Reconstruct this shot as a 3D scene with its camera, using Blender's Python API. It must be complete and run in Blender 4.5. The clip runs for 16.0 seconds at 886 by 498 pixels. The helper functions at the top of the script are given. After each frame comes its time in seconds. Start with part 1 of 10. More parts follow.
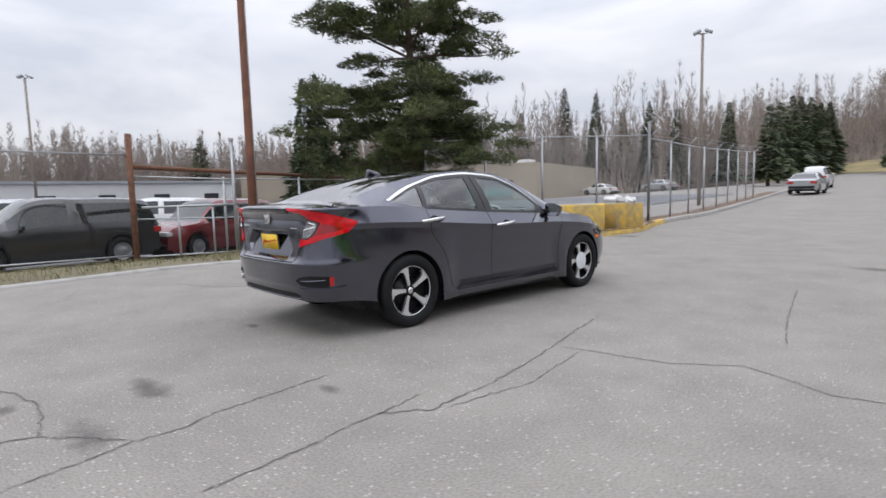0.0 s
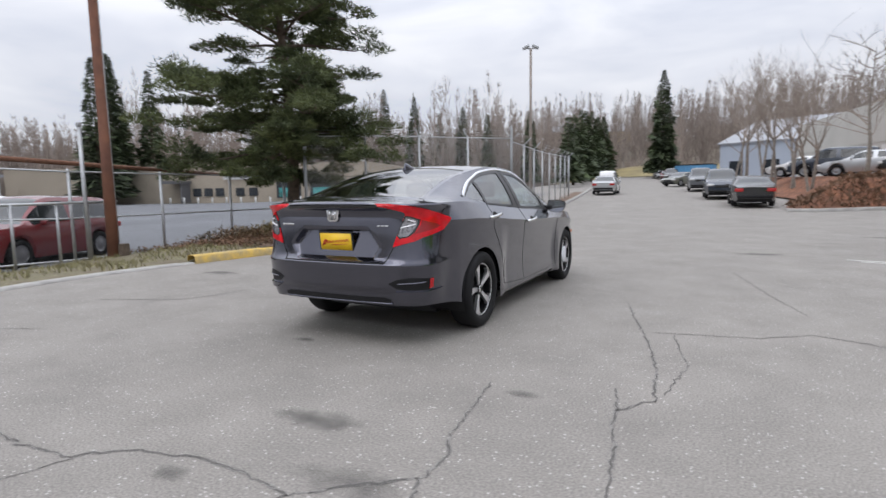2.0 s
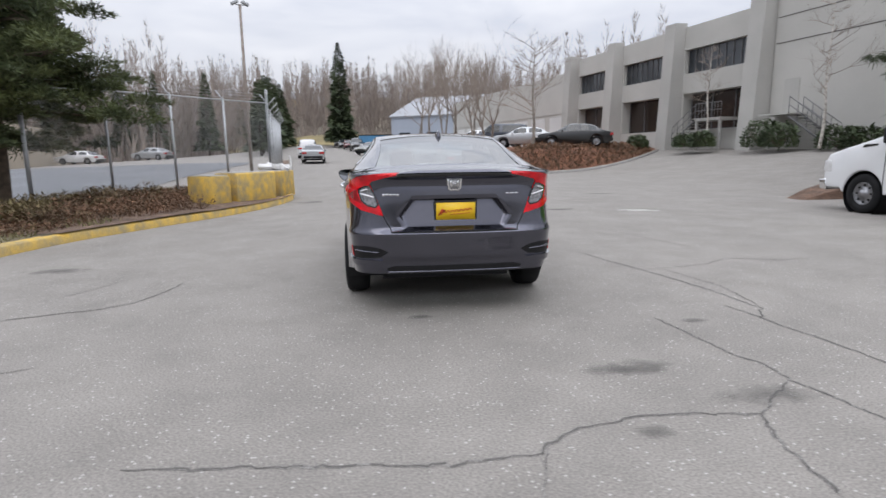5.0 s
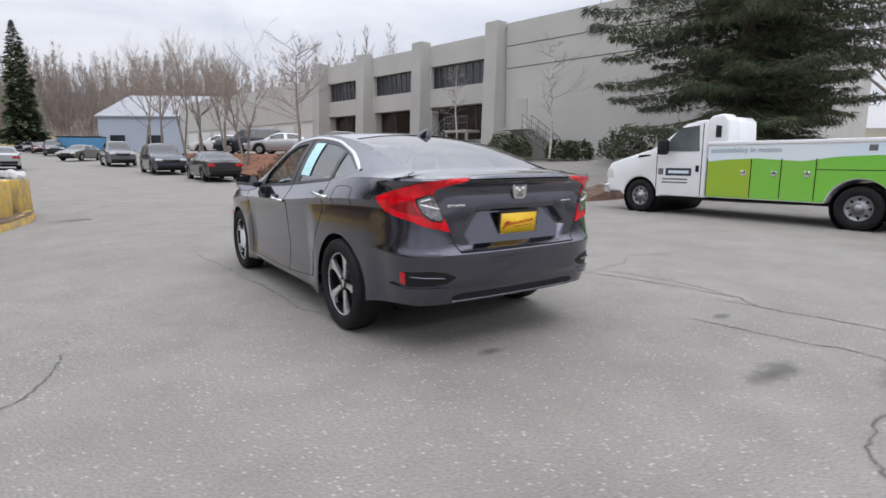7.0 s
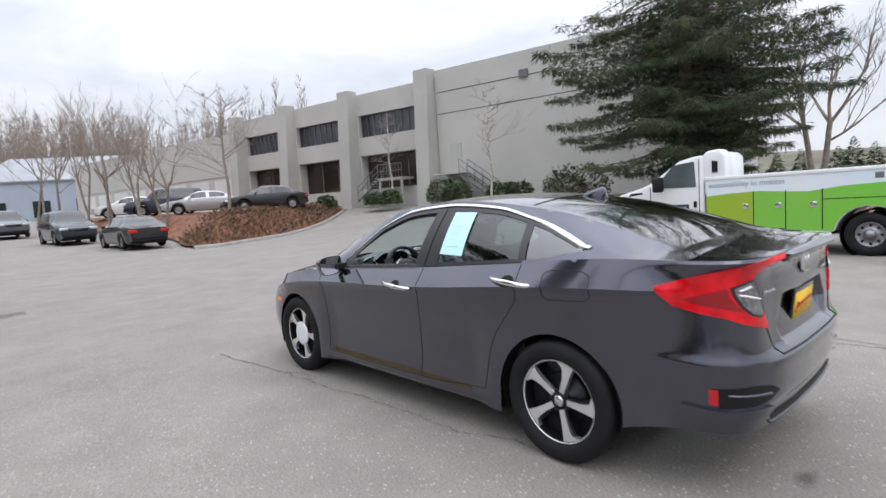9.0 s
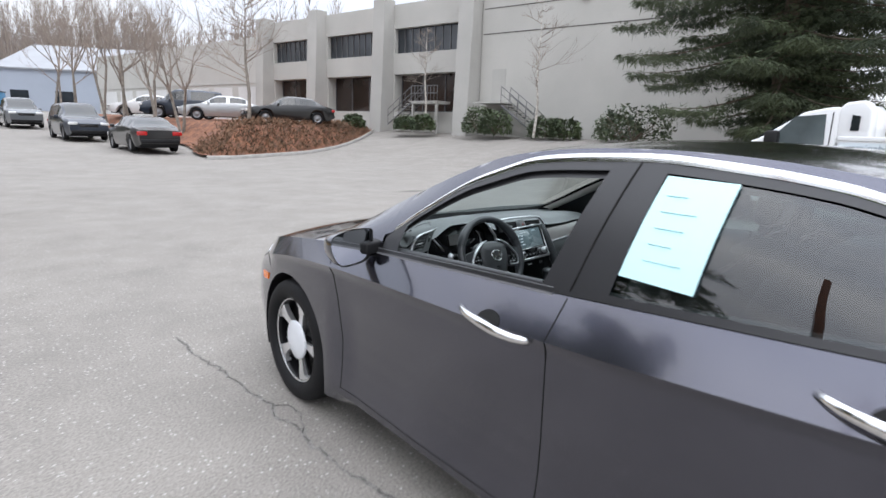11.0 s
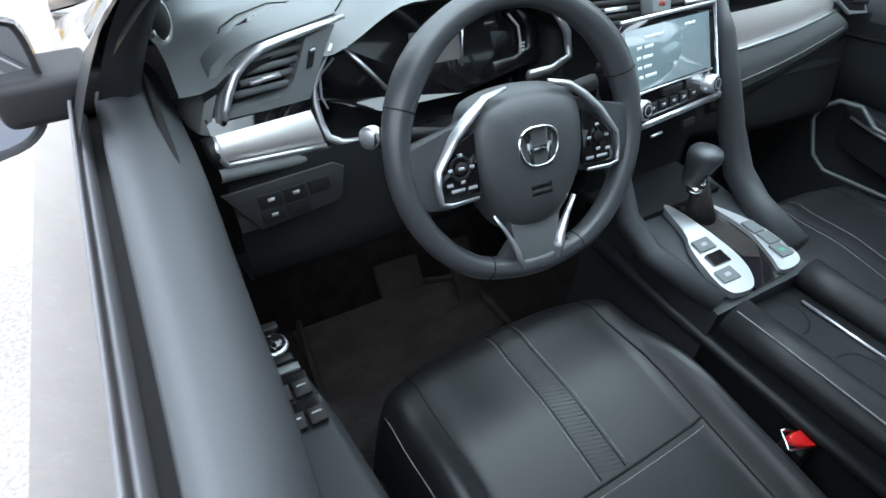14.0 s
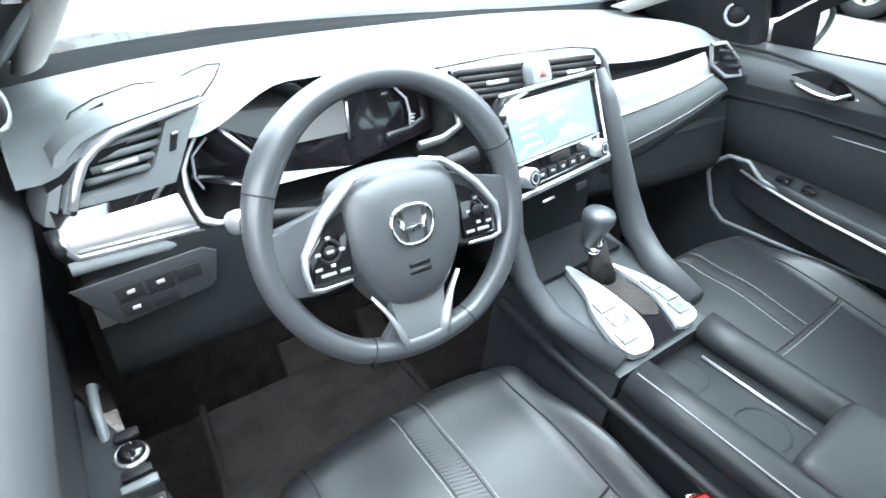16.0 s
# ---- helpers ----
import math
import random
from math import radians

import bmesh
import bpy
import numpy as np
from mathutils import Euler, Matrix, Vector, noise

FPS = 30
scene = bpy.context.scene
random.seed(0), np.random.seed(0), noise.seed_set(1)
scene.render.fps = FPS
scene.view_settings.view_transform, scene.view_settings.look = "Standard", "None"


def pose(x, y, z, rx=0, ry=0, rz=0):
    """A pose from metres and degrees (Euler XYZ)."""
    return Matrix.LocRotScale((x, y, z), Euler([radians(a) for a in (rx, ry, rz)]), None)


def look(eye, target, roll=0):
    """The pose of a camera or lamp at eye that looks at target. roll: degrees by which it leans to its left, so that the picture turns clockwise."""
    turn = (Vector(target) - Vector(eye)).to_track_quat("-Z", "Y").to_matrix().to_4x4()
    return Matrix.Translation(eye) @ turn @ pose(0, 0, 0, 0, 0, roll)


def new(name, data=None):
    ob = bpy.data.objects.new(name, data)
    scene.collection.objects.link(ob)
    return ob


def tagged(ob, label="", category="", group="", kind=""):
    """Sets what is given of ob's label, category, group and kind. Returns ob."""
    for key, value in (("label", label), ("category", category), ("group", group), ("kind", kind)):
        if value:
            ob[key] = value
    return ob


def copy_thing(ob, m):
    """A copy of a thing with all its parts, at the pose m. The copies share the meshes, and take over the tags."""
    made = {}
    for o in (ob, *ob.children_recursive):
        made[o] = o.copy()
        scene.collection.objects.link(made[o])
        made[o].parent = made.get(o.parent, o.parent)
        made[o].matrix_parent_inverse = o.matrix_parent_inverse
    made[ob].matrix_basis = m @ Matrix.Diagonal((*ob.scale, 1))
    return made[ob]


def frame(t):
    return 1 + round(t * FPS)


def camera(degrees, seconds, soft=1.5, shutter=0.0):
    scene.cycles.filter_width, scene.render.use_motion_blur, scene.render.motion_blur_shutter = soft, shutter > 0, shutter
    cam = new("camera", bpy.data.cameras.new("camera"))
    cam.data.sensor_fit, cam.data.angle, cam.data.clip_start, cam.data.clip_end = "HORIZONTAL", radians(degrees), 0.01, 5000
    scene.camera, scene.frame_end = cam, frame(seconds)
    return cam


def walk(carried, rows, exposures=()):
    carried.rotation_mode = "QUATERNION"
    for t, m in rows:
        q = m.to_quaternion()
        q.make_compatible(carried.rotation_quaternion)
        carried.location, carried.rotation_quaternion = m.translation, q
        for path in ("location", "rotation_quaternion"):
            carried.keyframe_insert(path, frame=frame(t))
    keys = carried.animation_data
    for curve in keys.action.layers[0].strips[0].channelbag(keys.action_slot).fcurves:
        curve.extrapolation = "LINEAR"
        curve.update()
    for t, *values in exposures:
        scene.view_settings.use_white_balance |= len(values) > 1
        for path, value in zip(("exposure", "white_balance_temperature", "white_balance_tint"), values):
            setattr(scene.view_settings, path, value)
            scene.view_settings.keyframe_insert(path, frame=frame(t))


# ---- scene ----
cam = camera(78.0, 16.0, soft=1.5, shutter=0.4)

# the camera opens up as it nears the dark cabin
EXPOSURE = [(0, -0.47, 6400, 13), (8.5, -0.43, 6400, 13), (9.1, -0.25, 6400, 12), (9.7, -0.15, 6400, 12), (11.8, 0.1, 6330, 12), (12.5, 0.25, 6300, 10), (13.0, 0.62, 6130, 9), (13.5, 1.06, 6070, 8), (14.0, 1.28, 6000, 8), (14.5, 2.02, 5900, 9), (15.0, 2.5, 5930, 8), (15.5, 2.83, 6020, 9), (16.0, 3.06, 6150, 9)]

PATH = [
    (0, (4.545, -4.407, 1.177), (3.089, -3.051, 0.975), -1.3),
    (0.5, (4.092, -4.769, 1.149), (2.74, -3.316, 0.904), -2.2),
    (1, (3.623, -5.115, 1.168), (2.37, -3.571, 0.952), -1.8),
    (1.5, (3.153, -5.393, 1.168), (2.07, -3.727, 0.941), -2.0),
    (2, (2.687, -5.62, 1.183), (1.772, -3.855, 0.966), -0.9),
    (2.5, (2.169, -5.818, 1.158), (1.458, -3.968, 0.887), -1.2),
    (3, (1.656, -5.986, 1.17), (1.065, -4.096, 0.888), -0.1),
    (3.2, (1.438, -6.034, 1.164), (0.951, -4.108, 0.926), -0.9),
    (3.72, (0.873, -6.205, 1.18), (0.62, -4.24, 0.9), -0.9),
    (4.25, (0.29, -6.335, 1.2), (0.21, -4.355, 0.9), -0.85),
    (4.78, (-0.294, -6.36, 1.215), (-0.16, -4.39, 0.885), -0.8),
    (5.3, (-0.843, -6.172, 1.228), (-0.511, -4.232, 0.872), -0.8),
    (5.5, (-1.059, -6.058, 1.201), (-0.623, -4.131, 0.896), -1.1),
    (6, (-1.537, -5.682, 1.173), (-0.885, -3.821, 0.837), -1.2),
    (6.5, (-1.951, -5.28, 1.189), (-1.091, -3.503, 0.871), 0.2),
    (7, (-2.352, -4.896, 1.196), (-1.251, -3.258, 0.872), -0.1),
    (7.5, (-2.712, -4.428, 1.212), (-1.631, -2.782, 0.862), -2.3),
    (8, (-2.987, -3.966, 1.259), (-1.797, -2.408, 0.861), -2.6),
    (8.5, (-3.138, -3.474, 1.317), (-1.885, -1.954, 0.973), -3.7),
    (9, (-3.138, -3.014, 1.413), (-1.78, -1.557, 1.236), -3.7),
    (9.5, (-2.941, -2.536, 1.454), (-1.556, -1.113, 1.214), -2.5),
    (9.7, (-2.881, -2.325, 1.425), (-1.537, -0.867, 1.165), -1.0),
    (10.75, (-2.24, -1.40, 1.43), (-0.96, 0.07, 1.02), 1.4),
    (11.8, (-1.444, -0.659, 1.418), (-0.227, 0.826, 0.857), 3.9),
    (12, (-1.309, -0.54, 1.403), (-0.181, 0.961, 0.714), 2.5),
    (12.5, (-1.076, -0.272, 1.358), (-0.017, 1.088, 0.343), 4.5),
    (13, (-0.941, -0.108, 1.297), (0.139, 1.139, 0.166), 5.3),
    (13.5, (-0.811, -0.061, 1.258), (0.084, 1.252, 0.043), 3.4),
    (14, (-0.747, -0.043, 1.224), (0.06, 1.262, -0.059), 3.5),
    (14.5, (-0.698, -0.052, 1.225), (0.093, 1.293, -0.027), 2.6),
    (15, (-0.684, -0.048, 1.228), (0.173, 1.294, 0.018), 3.3),
    (15.5, (-0.662, -0.059, 1.234), (0.236, 1.298, 0.071), 3.0),
    (16, (-0.653, -0.053, 1.242), (0.36, 1.252, 0.115), 4.3),
]
walk(cam, [(t, look(e, g, r)) for t, e, g, r in PATH], exposures=EXPOSURE)

# ---- world and sun ----
def make_world():
    w = bpy.data.worlds.new("overcast_sky")
    scene.world = w
    w.use_nodes = True
    nt = w.node_tree
    nt.nodes.clear()
    N, L = nt.nodes.new, nt.links.new
    out, bg = N("ShaderNodeOutputWorld"), N("ShaderNodeBackground")
    sky = N("ShaderNodeTexSky")
    sky.sky_type, sky.sun_disc = "NISHITA", False
    sky.sun_elevation, sky.sun_rotation = radians(50), radians(200)
    tc, sep = N("ShaderNodeTexCoord"), N("ShaderNodeSeparateXYZ")
    L(tc.outputs["Generated"], sep.inputs[0])
    # overcast luminance: the zenith three times the horizon
    up = N("ShaderNodeMath"); up.operation = "MAXIMUM"; up.inputs[1].default_value = 0.0
    L(sep.outputs["Z"], up.inputs[0])
    cube = N("ShaderNodeMath"); cube.operation = "POWER"; cube.inputs[1].default_value = 1.8
    L(up.outputs[0], cube.inputs[0])
    grad = N("ShaderNodeMath"); grad.operation = "MULTIPLY_ADD"
    grad.inputs[1].default_value, grad.inputs[2].default_value = SKY_RISE, SKY_BASE
    L(cube.outputs[0], grad.inputs[0])
    # cloud banks, flattened towards the horizon
    mp = N("ShaderNodeMapping"); mp.inputs["Scale"].default_value = (1.6, 1.6, 5.5)
    L(tc.outputs["Generated"], mp.inputs[0])
    n1 = N("ShaderNodeTexNoise"); n1.inputs["Scale"].default_value = 1.7; n1.inputs["Detail"].default_value = 7
    n1.inputs["Roughness"].default_value = 0.55; n1.inputs["Distortion"].default_value = 0.4
    L(mp.outputs[0], n1.inputs["Vector"])
    ramp = N("ShaderNodeValToRGB")
    ramp.color_ramp.elements[0].position, ramp.color_ramp.elements[0].color = 0.34, (0.78, 0.83, 0.92, 1)
    ramp.color_ramp.elements[1].position, ramp.color_ramp.elements[1].color = 0.62, (1.04, 1.07, 1.11, 1)
    L(n1.outputs["Fac"], ramp.inputs[0])
    mul = N("ShaderNodeMix"); mul.data_type, mul.blend_type = "RGBA", "MULTIPLY"; mul.inputs[0].default_value = 1
    L(ramp.outputs[0], mul.inputs[6]); L(grad.outputs[0], mul.inputs[7])
    sm = N("ShaderNodeMix"); sm.data_type, sm.blend_type = "RGBA", "MULTIPLY"; sm.inputs[0].default_value = 1
    L(sky.outputs[0], sm.inputs[6]); sm.inputs[7].default_value = (0.1, 0.1, 0.1, 1)
    mx = N("ShaderNodeMix"); mx.data_type = "RGBA"; mx.inputs[0].default_value = 0.94
    L(sm.outputs[2], mx.inputs[6]); L(mul.outputs[2], mx.inputs[7])
    L(mx.outputs[2], bg.inputs[0]); L(bg.outputs[0], out.inputs[0])
    sun = new("sun", bpy.data.lights.new("sun", "SUN"))
    sun.data.energy, sun.data.angle, sun.data.color = 0.5, radians(35), (1.0, 0.97, 0.93)
    sun.matrix_world = look((0, 0, 30), (math.sin(radians(200)) * -20, math.cos(radians(200)) * -20, 6))


SKY_BASE, SKY_RISE = 1.08, 2.7
make_world()

# ---- materials ----
MATS = {}


def mat(name, color, rough=0.6, metal=0.0, vary=0.12, scale=6.0, bump=0.0, bscale=60.0, coat=0.0, spec=0.5,
        emit=0.0, trans=0.0, alpha=1.0, color2=None, islands=0.0, randomise=0.0, fine=0.0):
    """A principled material with colour variation at two scales and fine relief, in object space."""
    m = bpy.data.materials.new(name)
    MATS[name] = m
    m.use_nodes = True
    nt = m.node_tree
    N, L = nt.nodes.new, nt.links.new
    b = nt.nodes["Principled BSDF"]
    b.inputs["Roughness"].default_value, b.inputs["Metallic"].default_value = rough, metal
    b.inputs["Coat Weight"].default_value, b.inputs["Coat Roughness"].default_value = coat, 0.03
    b.inputs["Specular IOR Level"].default_value = spec
    b.inputs["Transmission Weight"].default_value, b.inputs["Alpha"].default_value = trans, alpha
    c = (*color, 1)
    tc = N("ShaderNodeTexCoord")
    n1 = N("ShaderNodeTexNoise"); n1.inputs["Scale"].default_value = scale; n1.inputs["Detail"].default_value = 6
    L(tc.outputs["Object"], n1.inputs["Vector"])
    mx = N("ShaderNodeMix"); mx.data_type = "RGBA"
    lo = tuple(v * (1 - vary) for v in color) if color2 is None else color2
    hi = tuple(min(1, v * (1 + vary)) for v in color)
    mx.inputs[6].default_value, mx.inputs[7].default_value = (*lo, 1), (*hi, 1)
    mr = N("ShaderNodeMapRange"); mr.inputs[1].default_value, mr.inputs[2].default_value = 0.3, 0.7
    L(n1.outputs["Fac"], mr.inputs[0]); L(mr.outputs[0], mx.inputs[0])
    col = mx.outputs[2]
    if fine:
        n3 = N("ShaderNodeTexNoise"); n3.inputs["Scale"].default_value = bscale; n3.inputs["Detail"].default_value = 3
        L(tc.outputs["Object"], n3.inputs["Vector"])
        f = N("ShaderNodeMapRange"); f.inputs[1].default_value, f.inputs[2].default_value = 0.3, 0.7
        f.inputs[3].default_value, f.inputs[4].default_value = 1 - fine, 1 + fine
        L(n3.outputs["Fac"], f.inputs[0])
        m3 = N("ShaderNodeMix"); m3.data_type, m3.blend_type = "RGBA", "MULTIPLY"; m3.inputs[0].default_value = 1
        L(col, m3.inputs[6]); L(f.outputs[0], m3.inputs[7]); col = m3.outputs[2]
    if islands or randomise:
        src = N("ShaderNodeNewGeometry").outputs["Random Per Island"] if islands else N("ShaderNodeObjectInfo").outputs["Random"]
        f = N("ShaderNodeMapRange"); k = islands or randomise
        f.inputs[3].default_value, f.inputs[4].default_value = 1 - k, 1 + k
        L(src, f.inputs[0])
        m2 = N("ShaderNodeMix"); m2.data_type, m2.blend_type = "RGBA", "MULTIPLY"; m2.inputs[0].default_value = 1
        L(col, m2.inputs[6]); L(f.outputs[0], m2.inputs[7]); col = m2.outputs[2]
    L(col, b.inputs["Base Color"])
    if emit:
        b.inputs["Emission Color"].default_value, b.inputs["Emission Strength"].default_value = c, emit
    if bump:
        n2 = N("ShaderNodeTexNoise"); n2.inputs["Scale"].default_value = bscale; n2.inputs["Detail"].default_value = 4
        L(tc.outputs["Object"], n2.inputs["Vector"])
        bp = N("ShaderNodeBump"); bp.inputs["Strength"].default_value = bump; bp.inputs["Distance"].default_value = 0.01
        L(n2.outputs["Fac"], bp.inputs["Height"]); L(bp.outputs[0], b.inputs["Normal"])
    return m


def paint_material(name, color, metal=0.55, rough=0.32, flake=0.12):
    m = mat(name, color, rough, metal, 0.03, 1.5, 0, coat=1.0)
    nt = m.node_tree
    N, L = nt.nodes.new, nt.links.new
    b = nt.nodes["Principled BSDF"]
    tc, v = N("ShaderNodeTexCoord"), N("ShaderNodeTexVoronoi")
    v.inputs["Scale"].default_value = 900
    L(tc.outputs["Object"], v.inputs["Vector"])
    bp = N("ShaderNodeBump"); bp.inputs["Strength"].default_value = flake; bp.inputs["Distance"].default_value = 0.002
    L(v.outputs["Distance"], bp.inputs["Height"]); L(bp.outputs[0], b.inputs["Normal"])
    # road film: rougher in soft patches
    n = N("ShaderNodeTexNoise"); n.inputs["Scale"].default_value = 3; n.inputs["Detail"].default_value = 5
    L(tc.outputs["Object"], n.inputs["Vector"])
    mr = N("ShaderNodeMapRange"); mr.inputs[3].default_value, mr.inputs[4].default_value = 0.02, 0.10
    L(n.outputs["Fac"], mr.inputs[0]); L(mr.outputs[0], b.inputs["Coat Roughness"])
    return m


def glass_material(name, tint, rough=0.0, gloss=0.075):
    """A thin pane: mostly clear, tinted, with a gloss that grows towards grazing view."""
    m = bpy.data.materials.new(name)
    MATS[name] = m
    m.use_nodes = True
    nt = m.node_tree
    nt.nodes.clear()
    N, L = nt.nodes.new, nt.links.new
    out, tr, gl, mx, fr = N("ShaderNodeOutputMaterial"), N("ShaderNodeBsdfTransparent"), N("ShaderNodeBsdfGlossy"), N("ShaderNodeMixShader"), N("ShaderNodeLayerWeight")
    tr.inputs[0].default_value = (*tint, 1)
    gl.inputs["Roughness"].default_value = rough
    fr.inputs[0].default_value = 0.5
    pw = N("ShaderNodeMath"); pw.operation = "POWER"; pw.inputs[1].default_value = 3.0
    L(fr.outputs["Facing"], pw.inputs[0])
    mu = N("ShaderNodeMath"); mu.operation = "MULTIPLY_ADD"; mu.inputs[1].default_value, mu.inputs[2].default_value = 0.85, gloss
    L(pw.outputs[0], mu.inputs[0]); L(mu.outputs[0], mx.inputs[0]); L(tr.outputs[0], mx.inputs[1]); L(gl.outputs[0], mx.inputs[2]); L(mx.outputs[0], out.inputs[0])
    return m


PAINT = paint_material("metallic_grey_paint", (0.080, 0.081, 0.104), 0.94, 0.15, 0.012)
BLACK = mat("black_plastic", (0.010, 0.010, 0.011), 0.5, bump=0.05, bscale=300, spec=0.25)
GLOSSBLACK = mat("gloss_black", (0.008, 0.008, 0.009), 0.12, coat=0.5)
CHROME = mat("chrome", (0.78, 0.78, 0.78), 0.12, 1.0, vary=0.02)
RUBBER = mat("tyre_rubber", (0.012, 0.012, 0.013), 0.7, bump=0.15, bscale=120, vary=0.3, spec=0.2)
GLASS = glass_material("window_glass", (0.58, 0.68, 0.66))
DARKGLASS = glass_material("rear_glass", (0.46, 0.53, 0.52), 0.0, 0.19)


# ---- mesh helpers ----
def part(name, bm, material, parent=None, label="", smooth=True, angle=35):
    """Links a bmesh as one mesh object under a thing or a part."""
    me = bpy.data.meshes.new(name)
    if smooth:
        for f in bm.faces:
            f.smooth = True
        for e in bm.edges:
            if len(e.link_faces) == 2 and e.calc_face_angle(0) > radians(angle):
                e.smooth = False
    bm.to_mesh(me)
    bm.free()
    for m in material if isinstance(material, (list, tuple)) else [material]:
        me.materials.append(m)
    ob = new(name, me)
    if parent is not None:
        ob.parent = parent
    if label:
        ob["label"] = label
    return ob


def thing(name, m, label, category, group="", kind=""):
    e = new(name)
    e.empty_display_size = 0.1
    e.matrix_world = m
    return tagged(e, label, category, group, kind)


def box(bm, c, s, bev=0.0, m=None, mi=0, seg=2):
    """A box at c of size s, its edges rounded by bev, turned by m about c."""
    r = bmesh.ops.create_cube(bm, size=1)
    vs = r["verts"]
    M = Matrix.Translation(c) @ (m or Matrix()) @ Matrix.Diagonal((*s, 1))
    bmesh.ops.transform(bm, matrix=M, verts=vs)
    fs = list({f for v in vs for f in v.link_faces})
    if bev:
        es = list({e for v in vs for e in v.link_edges})
        q = bmesh.ops.bevel(bm, geom=es, offset=bev, segments=seg, profile=0.5, affect="EDGES")
        fs = list(set(q["faces"]) | {f for f in fs if f.is_valid})
    for f in fs:
        if f.is_valid:
            f.material_index = mi


def grid(bm, fn, us, vs, mi=0, close=False, keep=None):
    """Quads over fn(u, v)."""
    rows = [[bm.verts.new(fn(u, v)) for v in vs] for u in us]
    n = len(us)
    for i in range(n if close else n - 1):
        a, b = rows[i], rows[(i + 1) % n]
        for j in range(len(vs) - 1):
            if keep and not keep(i, j):
                continue
            f = bm.faces.new((a[j], b[j], b[j + 1], a[j + 1]))
            f.material_index = mi
    return rows


def lathe(bm, prof, n=32, m=None, mi=0, a0=0.0, a1=2 * math.pi):
    """Turns a profile of (radius, height) about z."""
    m = m or Matrix()
    full = abs(a1 - a0 - 2 * math.pi) < 1e-6
    us = [a0 + (a1 - a0) * i / n for i in range(n if full else n + 1)]
    grid(bm, lambda a, p: m @ Vector((p[0] * math.cos(a), p[0] * math.sin(a), p[1])), us, prof, mi, close=full)


def tube(bm, pts, r, n=6, mi=0, caps=True, flat=1.0):
    """A tube along points; r is one radius or one for each point."""
    pts = [Vector(p) for p in pts]
    rs = r if isinstance(r, (list, tuple)) else [r] * len(pts)
    rings, up = [], None
    for i, p in enumerate(pts):
        d = (pts[min(i + 1, len(pts) - 1)] - pts[max(i - 1, 0)]).normalized()
        if up is None:
            up = d.orthogonal().normalized() if abs(d.z) > 0.9 else Vector((0, 0, 1))
        s = d.cross(up)
        s = s.normalized() if s.length > 1e-5 else d.orthogonal().normalized()
        t = s.cross(d).normalized()
        up = t
        rings.append([bm.verts.new(p + (s * math.cos(2 * math.pi * k / n) + t * flat * math.sin(2 * math.pi * k / n)) * rs[i]) for k in range(n)])
    for a, b in zip(rings, rings[1:]):
        for k in range(n):
            bm.faces.new((a[k], a[(k + 1) % n], b[(k + 1) % n], b[k])).material_index = mi
    if caps and n > 2:
        bm.faces.new(rings[0][::-1]).material_index = mi
        bm.faces.new(rings[-1]).material_index = mi


def slab(bm, pts, thick, m=None, mi=0, bev=0.0):
    """A flat outline in x, y drawn out to a thickness along z, in the frame m."""
    m = m or Matrix()
    a = [bm.verts.new(m @ Vector((x, y, 0))) for x, y in pts]
    b = [bm.verts.new(m @ Vector((x, y, thick))) for x, y in pts]
    n = len(pts)
    fs = [bm.faces.new(a[::-1]), bm.faces.new(b)]
    for i in range(n):
        fs.append(bm.faces.new((a[i], a[(i + 1) % n], b[(i + 1) % n], b[i])))
    for f in fs:
        f.material_index = mi
    if bev:
        q = bmesh.ops.bevel(bm, geom=list(fs[1].edges), offset=bev, segments=2, profile=0.5, affect="EDGES")
        for f in q["faces"]:
            f.material_index = mi


def curve_of(table):
    """A smooth function through (t, value...) rows."""
    ts = [r[0] for r in table]
    sign = 1 if ts[-1] > ts[0] else -1

    def at(t):
        if (t - ts[0]) * sign <= 0:
            return table[0][1]
        if (t - ts[-1]) * sign >= 0:
            return table[-1][1]
        k = next(i for i in range(len(ts) - 1) if (ts[i + 1] - t) * sign >= 0)
        h = ts[k + 1] - ts[k]
        u = (t - ts[k]) / h
        def slope(i):
            if i <= 0 or i >= len(ts) - 1:
                j = min(max(i, 1), len(ts) - 1)
                return (table[j][1] - table[j - 1][1]) / (ts[j] - ts[j - 1])
            return (table[i + 1][1] - table[i - 1][1]) / (ts[i + 1] - ts[i - 1])
        a, b, s0, s1 = table[k][1], table[k + 1][1], slope(k) * h, slope(k + 1) * h
        return (2 * u**3 - 3 * u**2 + 1) * a + (u**3 - 2 * u**2 + u) * s0 + (-2 * u**3 + 3 * u**2) * b + (u**3 - u**2) * s1
    return at


def spread(a, b, n):
    return [a + (b - a) * i / (n - 1) for i in range(n)]


def smooth01(x):
    x = min(1, max(0, x))
    return x * x * (3 - 2 * x)


# ---- ground ----
def ground_z(x, y):
    """The lot is level round the car, the road climbs ahead, the drive climbs to the building, the yard behind the fence lies lower."""
    z = 0.03 * max(0.0, y - 20) + 0.003 * max(0.0, y - 45) + 0.02 * max(0.0, y - 95)
    right = smooth01((x - 9.5) / 13.0) * 1.2 * smooth01((y + 4) / 14)
    z += right * (1 if y < 30 else max(0.0, 1 - (y - 30) / 60))
    left = smooth01((-5.6 - x) / 8.0) * smooth01((26 - y) / 14)
    z -= left * 0.55 + 0.08 * smooth01((-1.8 - x) / 2.0) * smooth01((y + 2) / 4) * smooth01((15 - y) / 4)
    if x < -16:
        z *= max(0.0, 1 - (-16 - x) / 30) if y < 140 else 1
    return z


